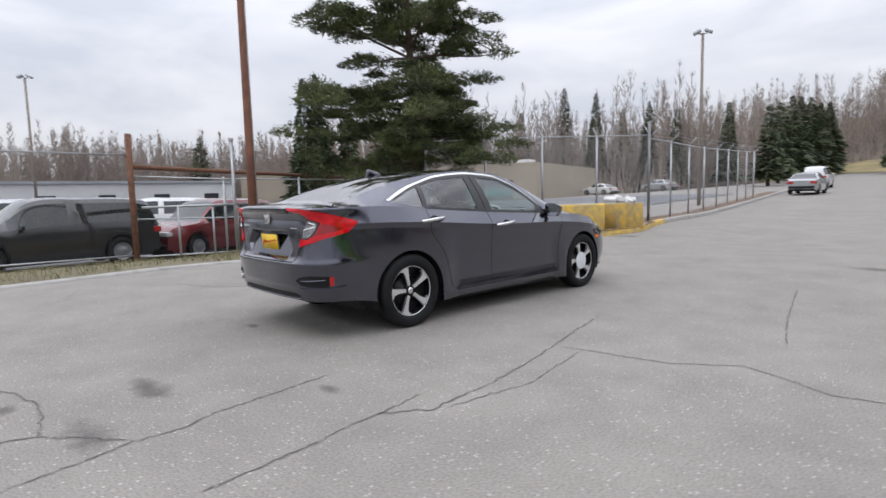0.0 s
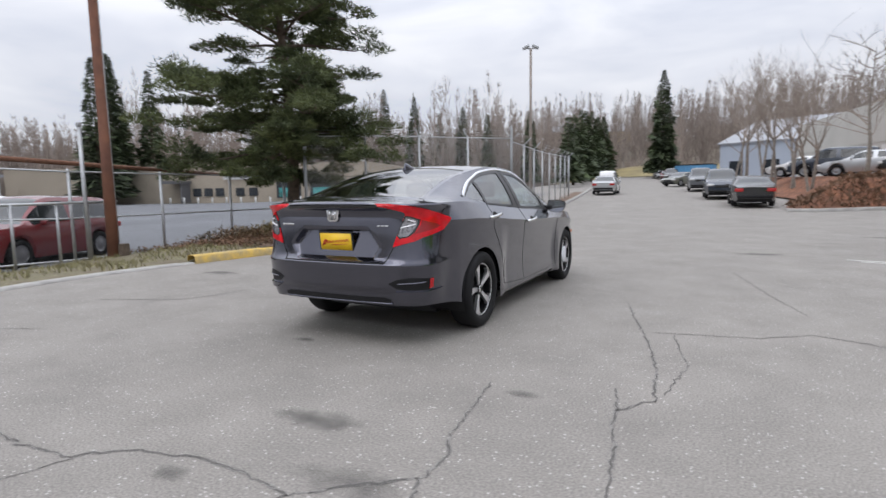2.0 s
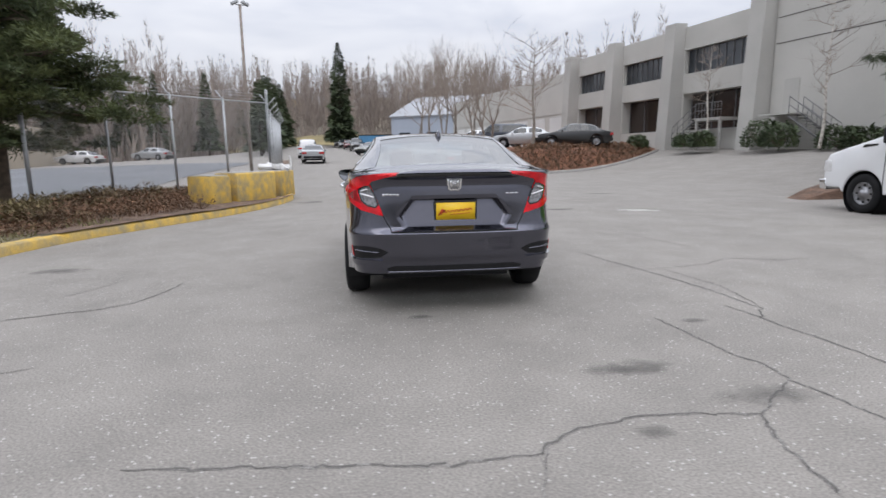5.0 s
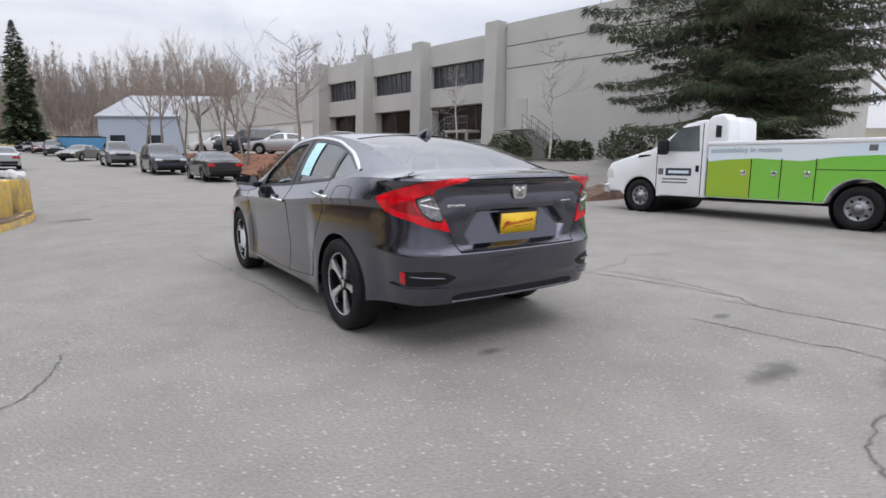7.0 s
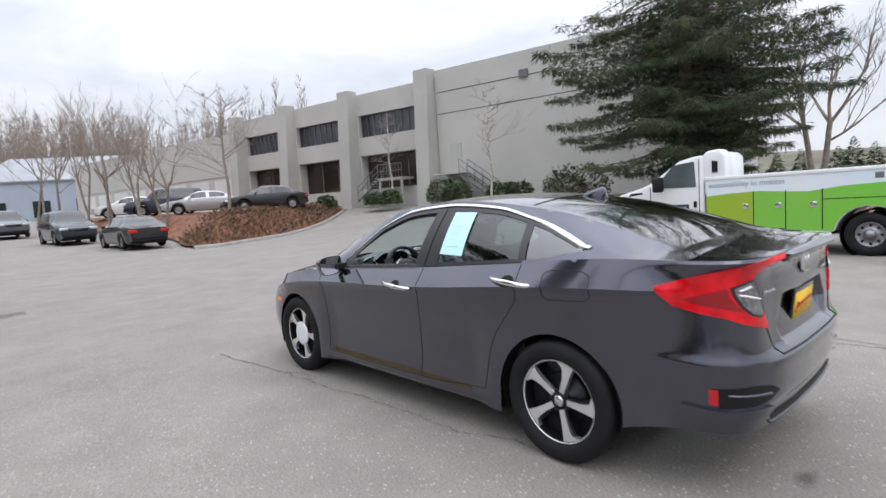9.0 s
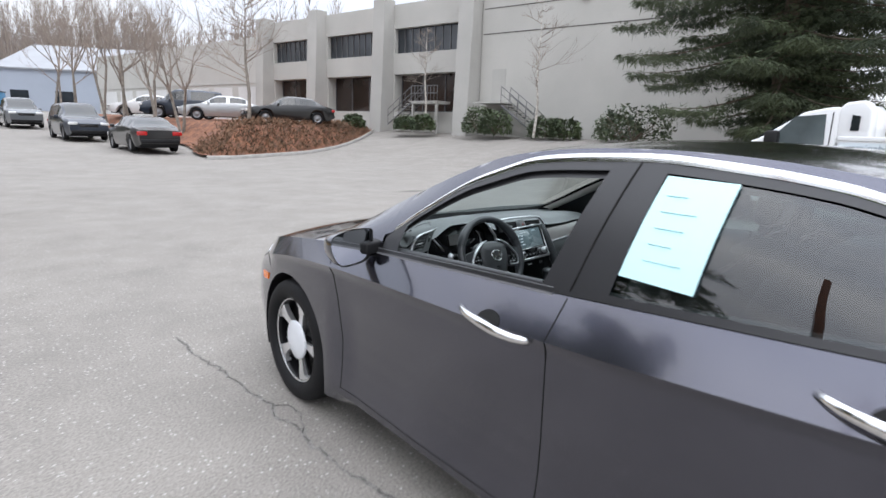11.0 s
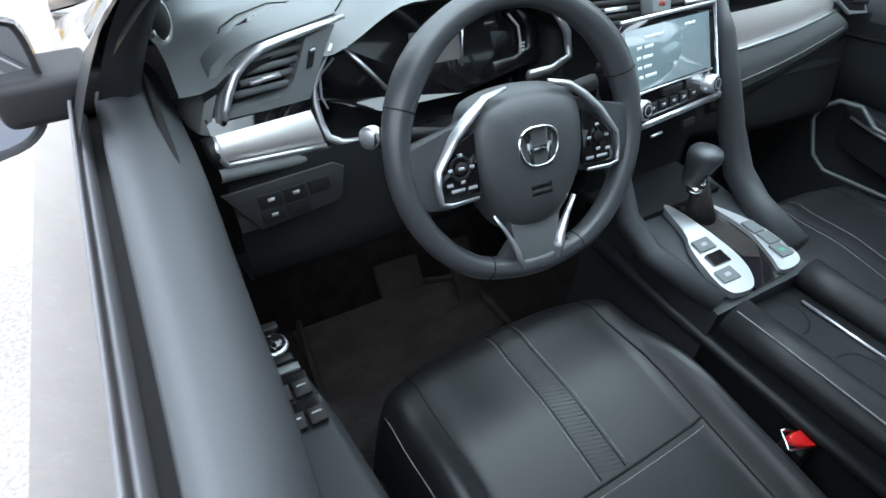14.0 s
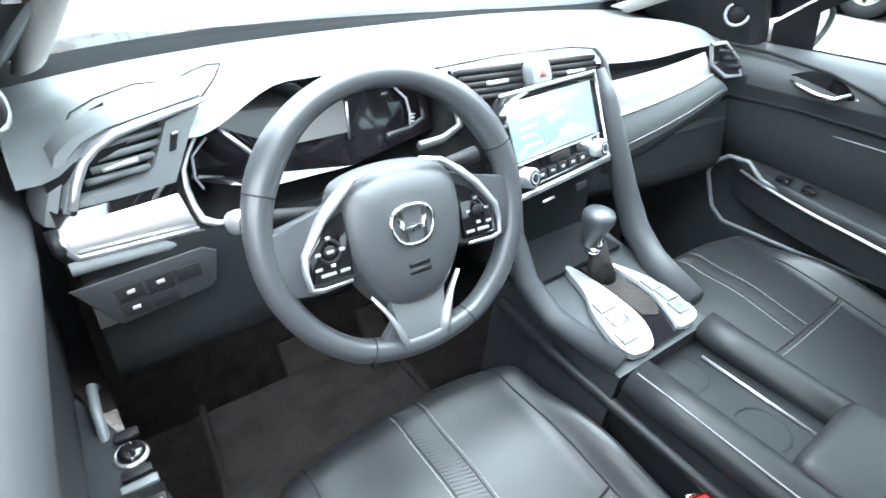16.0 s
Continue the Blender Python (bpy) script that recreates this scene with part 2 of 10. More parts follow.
ASPHALT = mat("old_asphalt", (0.240, 0.223, 0.202), 0.88, vary=0.07, scale=0.5, bump=0.45, bscale=80, fine=0.26)


def tune_asphalt():
    nt = ASPHALT.node_tree
    N, L = nt.nodes.new, nt.links.new
    b = nt.nodes["Principled BSDF"]
    src = b.inputs["Base Color"].links[0].from_socket
    tc = N("ShaderNodeTexCoord")
    # pale chips of stone
    v = N("ShaderNodeTexVoronoi"); v.inputs["Scale"].default_value = 52
    L(tc.outputs["Object"], v.inputs["Vector"])
    lt = N("ShaderNodeMath"); lt.operation = "LESS_THAN"; lt.inputs[1].default_value = 0.34
    L(v.outputs["Distance"], lt.inputs[0])
    sel = N("ShaderNodeMath"); sel.operation = "GREATER_THAN"; sel.inputs[1].default_value = 0.80
    L(v.outputs["Color"], sel.inputs[0])
    mu = N("ShaderNodeMath"); mu.operation = "MULTIPLY"; L(lt.outputs[0], mu.inputs[0]); L(sel.outputs[0], mu.inputs[1])
    mx = N("ShaderNodeMix"); mx.data_type = "RGBA"; mx.inputs[7].default_value = (0.43, 0.41, 0.38, 1)
    L(mu.outputs[0], mx.inputs[0]); L(src, mx.inputs[6])
    # broad worn and stained patches
    n = N("ShaderNodeTexNoise"); n.inputs["Scale"].default_value = 1.6; n.inputs["Detail"].default_value = 5; n.inputs["Roughness"].default_value = 0.65
    L(tc.outputs["Object"], n.inputs["Vector"])
    mr = N("ShaderNodeMapRange"); mr.inputs[1].default_value, mr.inputs[2].default_value = 0.3, 0.65; mr.inputs[3].default_value, mr.inputs[4].default_value = 0.84, 1.05
    L(n.outputs["Fac"], mr.inputs[0])
    m2 = N("ShaderNodeMix"); m2.data_type, m2.blend_type = "RGBA", "MULTIPLY"; m2.inputs[0].default_value = 1
    L(mx.outputs[2], m2.inputs[6]); L(mr.outputs[0], m2.inputs[7]); L(m2.outputs[2], b.inputs["Base Color"])


tune_asphalt()


def axis(fine0, fine1, step, far0, far1):
    out, v, s = [], fine0, step
    while v > far0:
        v -= s; s *= 1.25; out.insert(0, v)
    v = fine0
    while v <= fine1:
        out.append(v); v += step
    s = step
    while v < far1:
        out.append(v); v += s; s *= 1.25
    return out


bm = bmesh.new()
grid(bm, lambda x, y: Vector((x, y, ground_z(x, y))), axis(-18, 28, 0.5, -900, 900), axis(-12, 50, 0.5, -900, 1500))
tagged(part("ground", bm, ASPHALT), "old grey asphalt with pale stone chips and cracks", "asphalt", kind="structure")


# ---- the sedan: body surface ----
# Half outline from above, from the middle of the tail round the side to the middle of the nose.
HALF = [(0, -2.305), (0.2, -2.303), (0.4, -2.292), (0.58, -2.268), (0.69, -2.225), (0.755, -2.15), (0.795, -2.04), (0.818, -1.9),
        (0.838, -1.72), (0.858, -1.5), (0.872, -1.2), (0.878, -0.8), (0.878, -0.3), (0.877, 0.2), (0.876, 0.7), (0.876, 1.1), (0.872, 1.4),
        (0.855, 1.65), (0.81, 1.86), (0.72, 2.02), (0.55, 2.14), (0.3, 2.21), (0, 2.235)]


def make_outline():
    fx = curve_of([(i, p[0]) for i, p in enumerate(HALF)])
    fy = curve_of([(i, p[1]) for i, p in enumerate(HALF)])
    pts = [(fx(i / 20), fy(i / 20)) for i in range(20 * (len(HALF) - 1) + 1)]
    arc = [0.0]
    for a, b in zip(pts, pts[1:]):
        arc.append(arc[-1] + math.dist(a, b))
    return np.array(arc), np.array(pts)


ARC, OUTP = make_outline()
ALEN = float(ARC[-1])


def outline(a):
    x, y = float(np.interp(a, ARC, OUTP[:, 0])), float(np.interp(a, ARC, OUTP[:, 1]))
    x0, y0 = float(np.interp(a - 0.02, ARC, OUTP[:, 0])), float(np.interp(a - 0.02, ARC, OUTP[:, 1]))
    x1, y1 = float(np.interp(a + 0.02, ARC, OUTP[:, 0])), float(np.interp(a + 0.02, ARC, OUTP[:, 1]))
    t = Vector((x1 - x0, y1 - y0)).normalized()
    return x, y, t.y, -t.x


def arc_y(y):
    return float(np.interp(y, OUTP[:, 1], ARC))


def arc_x(x):
    return float(np.interp(x, OUTP[:160, 0], ARC[:160]))


# the shoulder crease rises towards the tail; side profile by height over or under it
CREASE = curve_of([(-2.31, 0.955), (-1.9, 0.95), (-1.5, 0.942), (-1.03, 0.918), (-0.5, 0.878), (0.0, 0.852), (0.6, 0.838), (1.0, 0.82), (1.35, 0.79), (1.7, 0.73), (2.0, 0.67), (2.235, 0.62)])


def SIDE_IN(y, z):
    c = CREASE(y)
    if z >= c:
        h = max(0.02, ZTOP(y) - c)
        lean = 0.42 + 0.28 * smooth01((y + 1.7) / 0.7) * smooth01((1.3 - y) / 0.5)
        return -0.012 + (lean * h + 0.004) * ((z - c) / h)
    low = [(0.12, 0.15), (0.17, 0.085), (0.20, 0.040), (0.225, 0.020), (0.255, 0.020), (0.30, 0.029), (0.36, 0.037), (0.43, 0.040), (0.52, 0.036), (0.62, 0.026), (c - 0.13, 0.014), (c - 0.04, 0.005), (c - 0.012, -0.005), (c, -0.012)]
    v = float(np.interp(z, [k[0] for k in low], [k[1] for k in low]))
    # the wheel arches stand out from the waist
    k = max(smooth01((0.62 - abs(y - wy)) / 0.24) for wy in (-1.35, 1.35))
    return v + (min(v, 0.004) - v) * k


REAR_IN = curve_of([(0.2, 0.16), (0.3, 0.06), (0.345, 0.03), (0.4, 0.02), (0.43, 0.012), (0.455, -0.004), (0.56, -0.018), (0.628, -0.026), (0.645, -0.018), (0.672, 0.022), (0.70, 0.028),
                    (0.88, 0.040), (0.975, 0.048), (0.985, 0.052), (1.03, 0.034), (1.05, 0.012), (1.07, 0.0), (1.09, 0.01)])
CORNER_IN = curve_of([(0.2, 0.1), (0.30, 0.045), (0.38, 0.02), (0.46, 0.006), (0.56, -0.004), (0.635, -0.012), (0.645, -0.010), (0.665, 0.0), (0.75, 0.014), (0.88, 0.026), (0.96, 0.033), (1.0, 0.03), (1.04, 0.02), (1.09, 0.012)])
FRONT_IN = curve_of([(0.15, 0.12), (0.25, 0.04), (0.4, 0.0), (0.55, 0.0), (0.65, 0.02), (0.75, 0.09), (0.9, 0.25)])
ZTOP = curve_of([(-2.31, 1.085), (-2.1, 1.085), (-1.9, 1.085), (-1.7, 1.085), (-1.54, 1.08), (-1.18, 1.05), (-0.37, 0.99), (-0.22, 0.98), (0.57, 0.94),
                 (1.0, 0.915), (1.35, 0.88), (1.7, 0.815), (2.0, 0.74), (2.235, 0.67)])
ARCH_R = 0.362
WHEEL_Z = 0.325


def sill(y):
    base = curve_of([(-2.31, 0.33), (-2.0, 0.32), (-1.75, 0.29), (-1.5, 0.2), (-1.0, 0.19), (1.0, 0.18), (1.7, 0.2), (2.235, 0.2)])(y)
    for wy in (-1.35, 1.35):
        d = abs(y - wy)
        if d < ARCH_R:
            base = max(base, WHEEL_Z + math.sqrt(ARCH_R**2 - d * d))
    return base


def inset(x, y, z):
    s, r, f = SIDE_IN(y, z), REAR_IN(z), FRONT_IN(z)
    kr, kf = smooth01((-1.72 - y) / 0.45), smooth01((y - 1.5) / 0.45)
    if kr > 0 and z < 1.04:
        # the bumper's shelf and bulge fade out towards the corners
        r += (CORNER_IN(z) - r) * smooth01((x - 0.42) / 0.26)
    v = s * (1 - kr - kf) + r * kr + f * kf
    if kr > 0.5:
        # the recess for the plate, a wide hexagon in the lid
        half = 0.43 - 0.85 * abs(z - 0.765) if z > 0.765 else 0.43 - 0.6 * abs(z - 0.765)
        v += (0.012 + 0.22 * (z - 0.66)) * smooth01((half - abs(x)) / 0.035) * smooth01((0.893 - z) / 0.022) * smooth01((z - 0.66) / 0.02)
    return v


def body_pt(a, z, side, off=0.0):
    a = max(0.0, a)
    x, y, nx, ny = outline(a)
    d = inset(x, y, z) - off
    return Vector((side * max(0.0, x - nx * d), y - ny * d, z))


def side_pt(y, z, side, off=0.0):
    return body_pt(arc_y(y), z, side, off)


# greenhouse sections: y, centre height, rail half width, rail height
ROOF_ZC = curve_of([(-2.31, 1.092), (-2.2, 1.105), (-2.1, 1.112), (-2.0, 1.122), (-1.9, 1.15), (-1.6, 1.262), (-1.3, 1.345), (-1.0, 1.392), (-0.7, 1.418), (-0.4, 1.426), (-0.1, 1.413),
                    (0.15, 1.375), (0.35, 1.312), (0.6, 1.205), (0.85, 1.083), (1.05, 0.985), (1.12, 0.965), (1.4, 0.935), (1.7, 0.88), (2.0, 0.79), (2.235, 0.675)])
RAIL_X = curve_of([(-2.02, 0.655), (-1.9, 0.62), (-1.6, 0.582), (-1.3, 0.57), (-1.0, 0.57), (-0.7, 0.578), (-0.4, 0.585), (-0.1, 0.592), (0.15, 0.60), (0.35, 0.618), (0.6, 0.648), (0.85, 0.68), (1.05, 0.705), (1.12, 0.72)])
RAIL_Z = curve_of([(-2.02, 1.105), (-1.9, 1.122), (-1.6, 1.212), (-1.3, 1.295), (-1.0, 1.347), (-0.7, 1.385), (-0.4, 1.396), (-0.1, 1.382), (0.15, 1.343), (0.35, 1.272), (0.6, 1.162), (0.85, 1.043), (1.05, 0.955), (1.12, 0.94)])


def shoulder(y, side=1):
    return side_pt(y, ZTOP(y), side)


def top_pt(y, q, side, off=0.0):
    """The upper shell at y: q from 0 at the shoulder to 1 at the roof rail and 2 on the middle line."""
    p0, zc = shoulder(y, 1), ROOF_ZC(y)
    if -2.02 < y < 1.12:
        xr, zr = RAIL_X(y), RAIL_Z(y)
    else:
        xr = p0.x * 0.86
        zr = p0.z + (zc - p0.z) * (1 - 0.86**2.4)
    if q <= 1:
        x, z = p0.x + (xr - p0.x) * q, p0.z + (zr - p0.z) * q
        bulge = 0.022 * math.sin(math.pi * q) * smooth01((zr - p0.z) / 0.15)
        x += bulge + off * 0.85
        z += off * 0.5
    else:
        u = 2 - q
        x = xr * u
        z = zr + (zc - zr) * (1 - u**2.3) + off
    return Vector((side * x, y, z))


def q_of_z(y, z):
    zt, zr = ZTOP(y), RAIL_Z(y)
    return min(1.0, max(0.0, (z - zt) / max(0.02, zr - zt)))


DLO_TOP = curve_of([(-1.50, 1.122), (-1.33, 1.187), (-1.19, 1.238), (-1.05, 1.277), (-0.85, 1.326), (-0.5, 1.358), (-0.3, 1.355), (-0.02, 1.331), (0.12, 1.288), (0.27, 1.228), (0.43, 1.128), (0.6, 1.0)])
DLO_LOW = curve_of([(-1.50, 1.118), (-1.35, 1.09), (-1.18, 1.063), (-0.37, 1.003), (-0.22, 0.993), (0.57, 0.953), (0.65, 0.95)])

sedan = thing("sedan", Matrix(), "dark metallic grey four-door sedan parked on asphalt, driver's window lowered", "car")


def side_line(bm, pts, side, r, off=0.0, n=10):
    """A fine tube on the body's side through (y, z) points."""
    out = []
    for (y0, z0), (y1, z1) in zip(pts, pts[1:]):
        out += [side_pt(y0 + (y1 - y0) * i / n, z0 + (z1 - z0) * i / n, side, off) for i in range(n)]
    out.append(side_pt(*pts[-1], side, off))
    tube(bm, out, r, 5)


def conform(bm, poly, side, off, skirt=0.02, mi=0, cell=0.02):
    """A plate that follows the body: poly of (arc length, z)."""
    from_2d = bmesh.new()
    from_2d.faces.new([from_2d.verts.new((a, z, 0)) for a, z in poly])
    bmesh.ops.triangulate(from_2d, faces=from_2d.faces[:])
    for k in range(4):
        es = [e for e in from_2d.edges if e.calc_length() > cell * 1.8]
        if not es:
            break
        bmesh.ops.subdivide_edges(from_2d, edges=es, cuts=1)
        bmesh.ops.triangulate(from_2d, faces=from_2d.faces[:])
    made = {v: bm.verts.new(body_pt(v.co.x, v.co.y, side, off)) for v in from_2d.verts}
    low = {}
    fs = []
    for f in from_2d.faces:
        fs.append(bm.faces.new([made[v] for v in f.verts]))
    for e in from_2d.edges:
        if len(e.link_faces) == 1:
            for v in e.verts:
                if v not in low:
                    low[v] = bm.verts.new(body_pt(v.co.x, v.co.y, side, off - skirt))
            a, b = e.verts
            fs.append(bm.faces.new((made[a], made[b], low[b], low[a])))
    for f in fs:
        f.material_index = mi
    bmesh.ops.recalc_face_normals(bm, faces=fs)
    from_2d.free()


def arcs_dense():
    out = []
    a = 0.0
    while a < ALEN:
        out.append(a)
        y = outline(a)[1]
        near = min(abs(abs(y - w) - ARCH_R) for w in (-1.35, 1.35))
        a += 0.004 if near < 0.02 else (0.012 if near < 0.08 or a < 0.5 else 0.022)
    out.append(ALEN)
    return out


def soft_loop(pts, n):
    """A closed outline with its corners rounded off."""
    for _ in range(2):
        out = []
        for a, b in zip(pts, pts[1:] + pts[:1]):
            out += [(a[0] * 0.75 + b[0] * 0.25, a[1] * 0.75 + b[1] * 0.25), (a[0] * 0.25 + b[0] * 0.75, a[1] * 0.25 + b[1] * 0.75)]
        pts = out
    return pts


def build_body():
    arcs = arcs_dense()
    # rows of the side follow the sill crease and the shoulder crease
    rows = [(k, i / n) for k, n in enumerate((8, 4, 5, 40, 4, 10)) for i in range(n)] + [(6, 0.0)]
    bm = bmesh.new()
    for side in (1, -1):
        def fn(a, v, side=side):
            y = outline(a)[1]
            zb, zt, c = sill(y), ZTOP(y), CREASE(y)
            ks = [0.17, 0.225, 0.255, 0.272, c - 0.05, c, zt, zt]
            z = ks[v[0]] + (ks[v[0] + 1] - ks[v[0]]) * v[1]
            return body_pt(a, max(zb, min(zt, z)), side)
        grid(bm, fn, arcs, rows)
        # C-pillar and the strip beside the roof
        ys = spread(-1.5, -2.02, 14)
        grid(bm, lambda y, q: top_pt(y, q, side), ys, spread(0, 1, 10))
        ys = spread(0.62, -1.5, 60)
        grid(bm, lambda y, v: top_pt(y, (lambda q0: q0 + (1 - q0) * v)(min(0.97, q_of_z(y, DLO_TOP(y)) + 0.03)), side), ys, spread(0, 1, 6))
        ys = spread(-1.08, -1.5, 12)
        grid(bm, lambda y, v: top_pt(y, q_of_z(y, DLO_LOW(y)) * v, side), ys, spread(0, 1, 4))
        ys = spread(1.12, 0.62, 16)
        grid(bm, lambda y, q: top_pt(y, q, side), ys, spread(0, 1, 8))
        # A-pillar and rear pillar strips above the rail
        ys = spread(1.1, 0.16, 30)
        grid(bm, lambda y, q: top_pt(y, q, side), ys, spread(1, 1.07, 3))
        ys = spread(-1.02, -1.93, 30)
        grid(bm, lambda y, q: top_pt(y, q, side), ys, spread(1, 1.06, 3))
        # roof
        grid(bm, lambda y, q: top_pt(y, q, side), spread(0.16, -1.02, 40), spread(1, 2, 16))
        # deck behind the rear glass
        ys = spread(-1.93, -2.02, 4)
        grid(bm, lambda y, q: top_pt(y, q, side), ys, spread(1, 2, 14))
        tail = [a for a in arcs if outline(a)[1] < -2.02] + [arc_y(-2.02)]
        def deck(a, u):
            p = body_pt(a, ZTOP(outline(a)[1]), side)
            y = p.y
            zc = ROOF_ZC(y)
            k = p.x * (1 - u)
            full = max(0.01, abs(side_pt(-2.02, 1.085, 1).x))
            return Vector((k, y, p.z + (zc - p.z) * (1 - (abs(k) / full) ** 2.4) * smooth01(u * 3)))
        grid(bm, deck, tail, spread(0, 1, 16))
        # bonnet
        nose = [a for a in arcs if outline(a)[1] > 1.12]
        def hood(a, u):
            p = body_pt(a, ZTOP(outline(a)[1]), side)
            k = p.x * (1 - u)
            w = abs(k) / max(0.02, abs(p.x))
            return Vector((k, p.y, p.z + (ROOF_ZC(min(2.235, p.y)) - p.z) * (1 - w**2.6)))
        grid(bm, hood, nose, spread(0, 1, 12))
    bmesh.ops.remove_doubles(bm, verts=bm.verts, dist=0.0015)
    bmesh.ops.recalc_face_normals(bm, faces=bm.faces)
    return part("body", bm, PAINT, sedan, angle=28)


build_body()

# dark lining of the wheel wells and the underside
for wy in (-1.35, 1.35):
    for side in (1, -1):
        bm = bmesh.new()
        m = Matrix.Translation((side * 0.5, wy, WHEEL_Z)) @ Matrix.Rotation(radians(90), 4, "Y") @ Matrix.Diagonal((1, 1, side, 1))
        lathe(bm, [(ARCH_R + 0.004, 0.345), (ARCH_R + 0.004, 0.02), (0.3, 0.0), (0.01, 0.0)], 30, m, a0=radians(70), a1=radians(290))
        part("wheel_well", bm, BLACK, sedan)
for name_, c_, s_ in (("underbody", (0, 0.05, 0.195), (1.1, 3.4, 0.07)), ("floor_pan", (0, 0, 0.19), (1.56, 1.8, 0.06)), ("rear_tray", (0, -2.03, 0.39), (1.2, 0.36, 0.1)), ("front_tray", (0, 1.9, 0.3), (1.3, 0.36, 0.2))):
    bm = bmesh.new()
    box(bm, c_, s_)
    part(name_, bm, BLACK, sedan, smooth=False)

# windows
SEAL = mat("window_seal", (0.016, 0.016, 0.018), 0.34, spec=0.6, bump=0.05, bscale=200)


lo = lambda y: q_of_z(y, DLO_LOW(y))
hi = lambda y: max(lo(y), q_of_z(y, DLO_TOP(y)))


def dlo_pt(y0, lean, v, side, off):
    """A point of the side window band: y0 at its foot, leaning back by lean towards the top."""
    y = y0 - lean * v
    return top_pt(y, lo(y) + (hi(y) - lo(y)) * v, side, off)


SCREENGLASS = glass_material("windscreen_glass", (0.80, 0.88, 0.86))
REARGLASS = glass_material("rear_door_glass", (0.30, 0.37, 0.37), 0.0, 0.10)


def pane(name, ya, la, yb, lb, side, material, n=20, off=-0.004):
    """A side window between two leaning edges."""
    bm = bmesh.new()
    grid(bm, lambda u, v: dlo_pt(ya + (yb - ya) * u, la + (lb - la) * u, v, side, off), spread(0, 1, n), spread(0, 1, 9))
    bmesh.ops.recalc_face_normals(bm, faces=bm.faces)
    ob = part(name, bm, material, sedan)
    ob.visible_shadow = False
    return ob


for side in (1, -1):
    if side == 1:
        pane("front_door_window", 0.5, 0.0, -0.222, 0.09, side, GLASS)
    pane("rear_door_window", -0.43, 0.04, -1.10, -0.03, side, REARGLASS)
    pane("quarter_window", -1.14, -0.03, -1.49, 0.0, side, DARKGLASS)
bm = bmesh.new()
for side in (1, -1):
    grid(bm, lambda y, v: top_pt(y, 1.07 + 0.93 * v, side, -0.004), spread(1.09, 0.16, 24), spread(0, 1, 14))
bmesh.ops.remove_doubles(bm, verts=bm.verts, dist=0.001)
part("windscreen", bm, SCREENGLASS, sedan).visible_shadow = False
bm = bmesh.new()
for side in (1, -1):
    grid(bm, lambda y, v: top_pt(y, 1.06 + 0.94 * v, side, -0.004), spread(-1.02, -1.93, 24), spread(0, 1, 14))
bmesh.ops.remove_doubles(bm, verts=bm.verts, dist=0.001)
part("rear_window", bm, DARKGLASS, sedan).visible_shadow = False

for side in (1, -1):
    # black pillars between the side windows and the seal under them
    bm = bmesh.new()
    grid(bm, lambda u, v: dlo_pt(-0.217 - 0.218 * u, 0.09 - 0.05 * u, v, side, 0.002), spread(0, 1, 8), spread(0, 1, 10))
    grid(bm, lambda u, v: dlo_pt(-1.095 - 0.05 * u, -0.03, v, side, 0.002), spread(0, 1, 3), spread(0, 1, 8))
    grid(bm, lambda y, v: top_pt(y, lo(y) + (hi(y) - lo(y)) * v, side, 0.002), spread(0.6, 0.5, 4), spread(0, 1, 6))
    grid(bm, lambda y, v: top_pt(y, q_of_z(y, DLO_LOW(y)) * v + 0.02 * v, side, 0.004), spread(0.66, -1.12, 50), spread(0, 1, 3))
    grid(bm, lambda y, v: top_pt(y, hi(y) - 0.06 * (1 - v), side, 0.001), spread(0.58, -1.45, 60), spread(0, 1, 3))
    part("window_trim", bm, SEAL, sedan)
    # bright moulding over the side windows
    bm = bmesh.new()
    grid(bm, lambda y, v: top_pt(y, min(1.0, hi(y) + 0.058 * v * (1 + 0.9 * smooth01((-1.05 - y) / 0.4))), side, 0.003 + 0.006 * math.sin(math.pi * v)), spread(0.56, -1.53, 70), spread(0, 1, 5))
    part("chrome_moulding", bm, CHROME, sedan, "bright chrome moulding over the side windows")

# seams between the panels
SEAM = mat("panel_gap", (0.004, 0.004, 0.004), 0.9)
for side in (1, -1):
    bm = bmesh.new()
    side_line(bm, [(-0.315, 0.98), (-0.307, 0.85), (-0.285, 0.5), (-0.275, 0.25)], side, 0.0023)
    tube(bm, [dlo_pt(-0.318, 0.07, v, side, 0.003) for v in spread(0, 1, 8)], 0.003, 5)
    side_line(bm, [(0.92, 0.9), (0.86, 0.7), (0.84, 0.5), (0.85, 0.26)], side, 0.0023)
    side_line(bm, [(-1.13, 1.04), (-1.13, 0.95), (-1.12, 0.84), (-1.06, 0.76), (-0.98, 0.66), (-0.93, 0.56), (-0.89, 0.42), (-0.86, 0.3)], side, 0.0023)
    side_line(bm, [(0.85, 0.262), (0.3, 0.255), (-0.4, 0.262), (-0.86, 0.3)], side, 0.0022, n=16)
    side_line(bm, [(1.7, 0.74), (1.62, 0.68)], side, 0.0021)
    tagged(part("panel_gap", bm, SEAM, sedan), kind="stuff")
bm = bmesh.new()
pts = [body_pt(arc_x(abs(x)), 0.647, 1 if x > 0 else -1, -0.002) for x in spread(-0.47, 0.47, 40)]
tube(bm, pts, 0.005, 5)
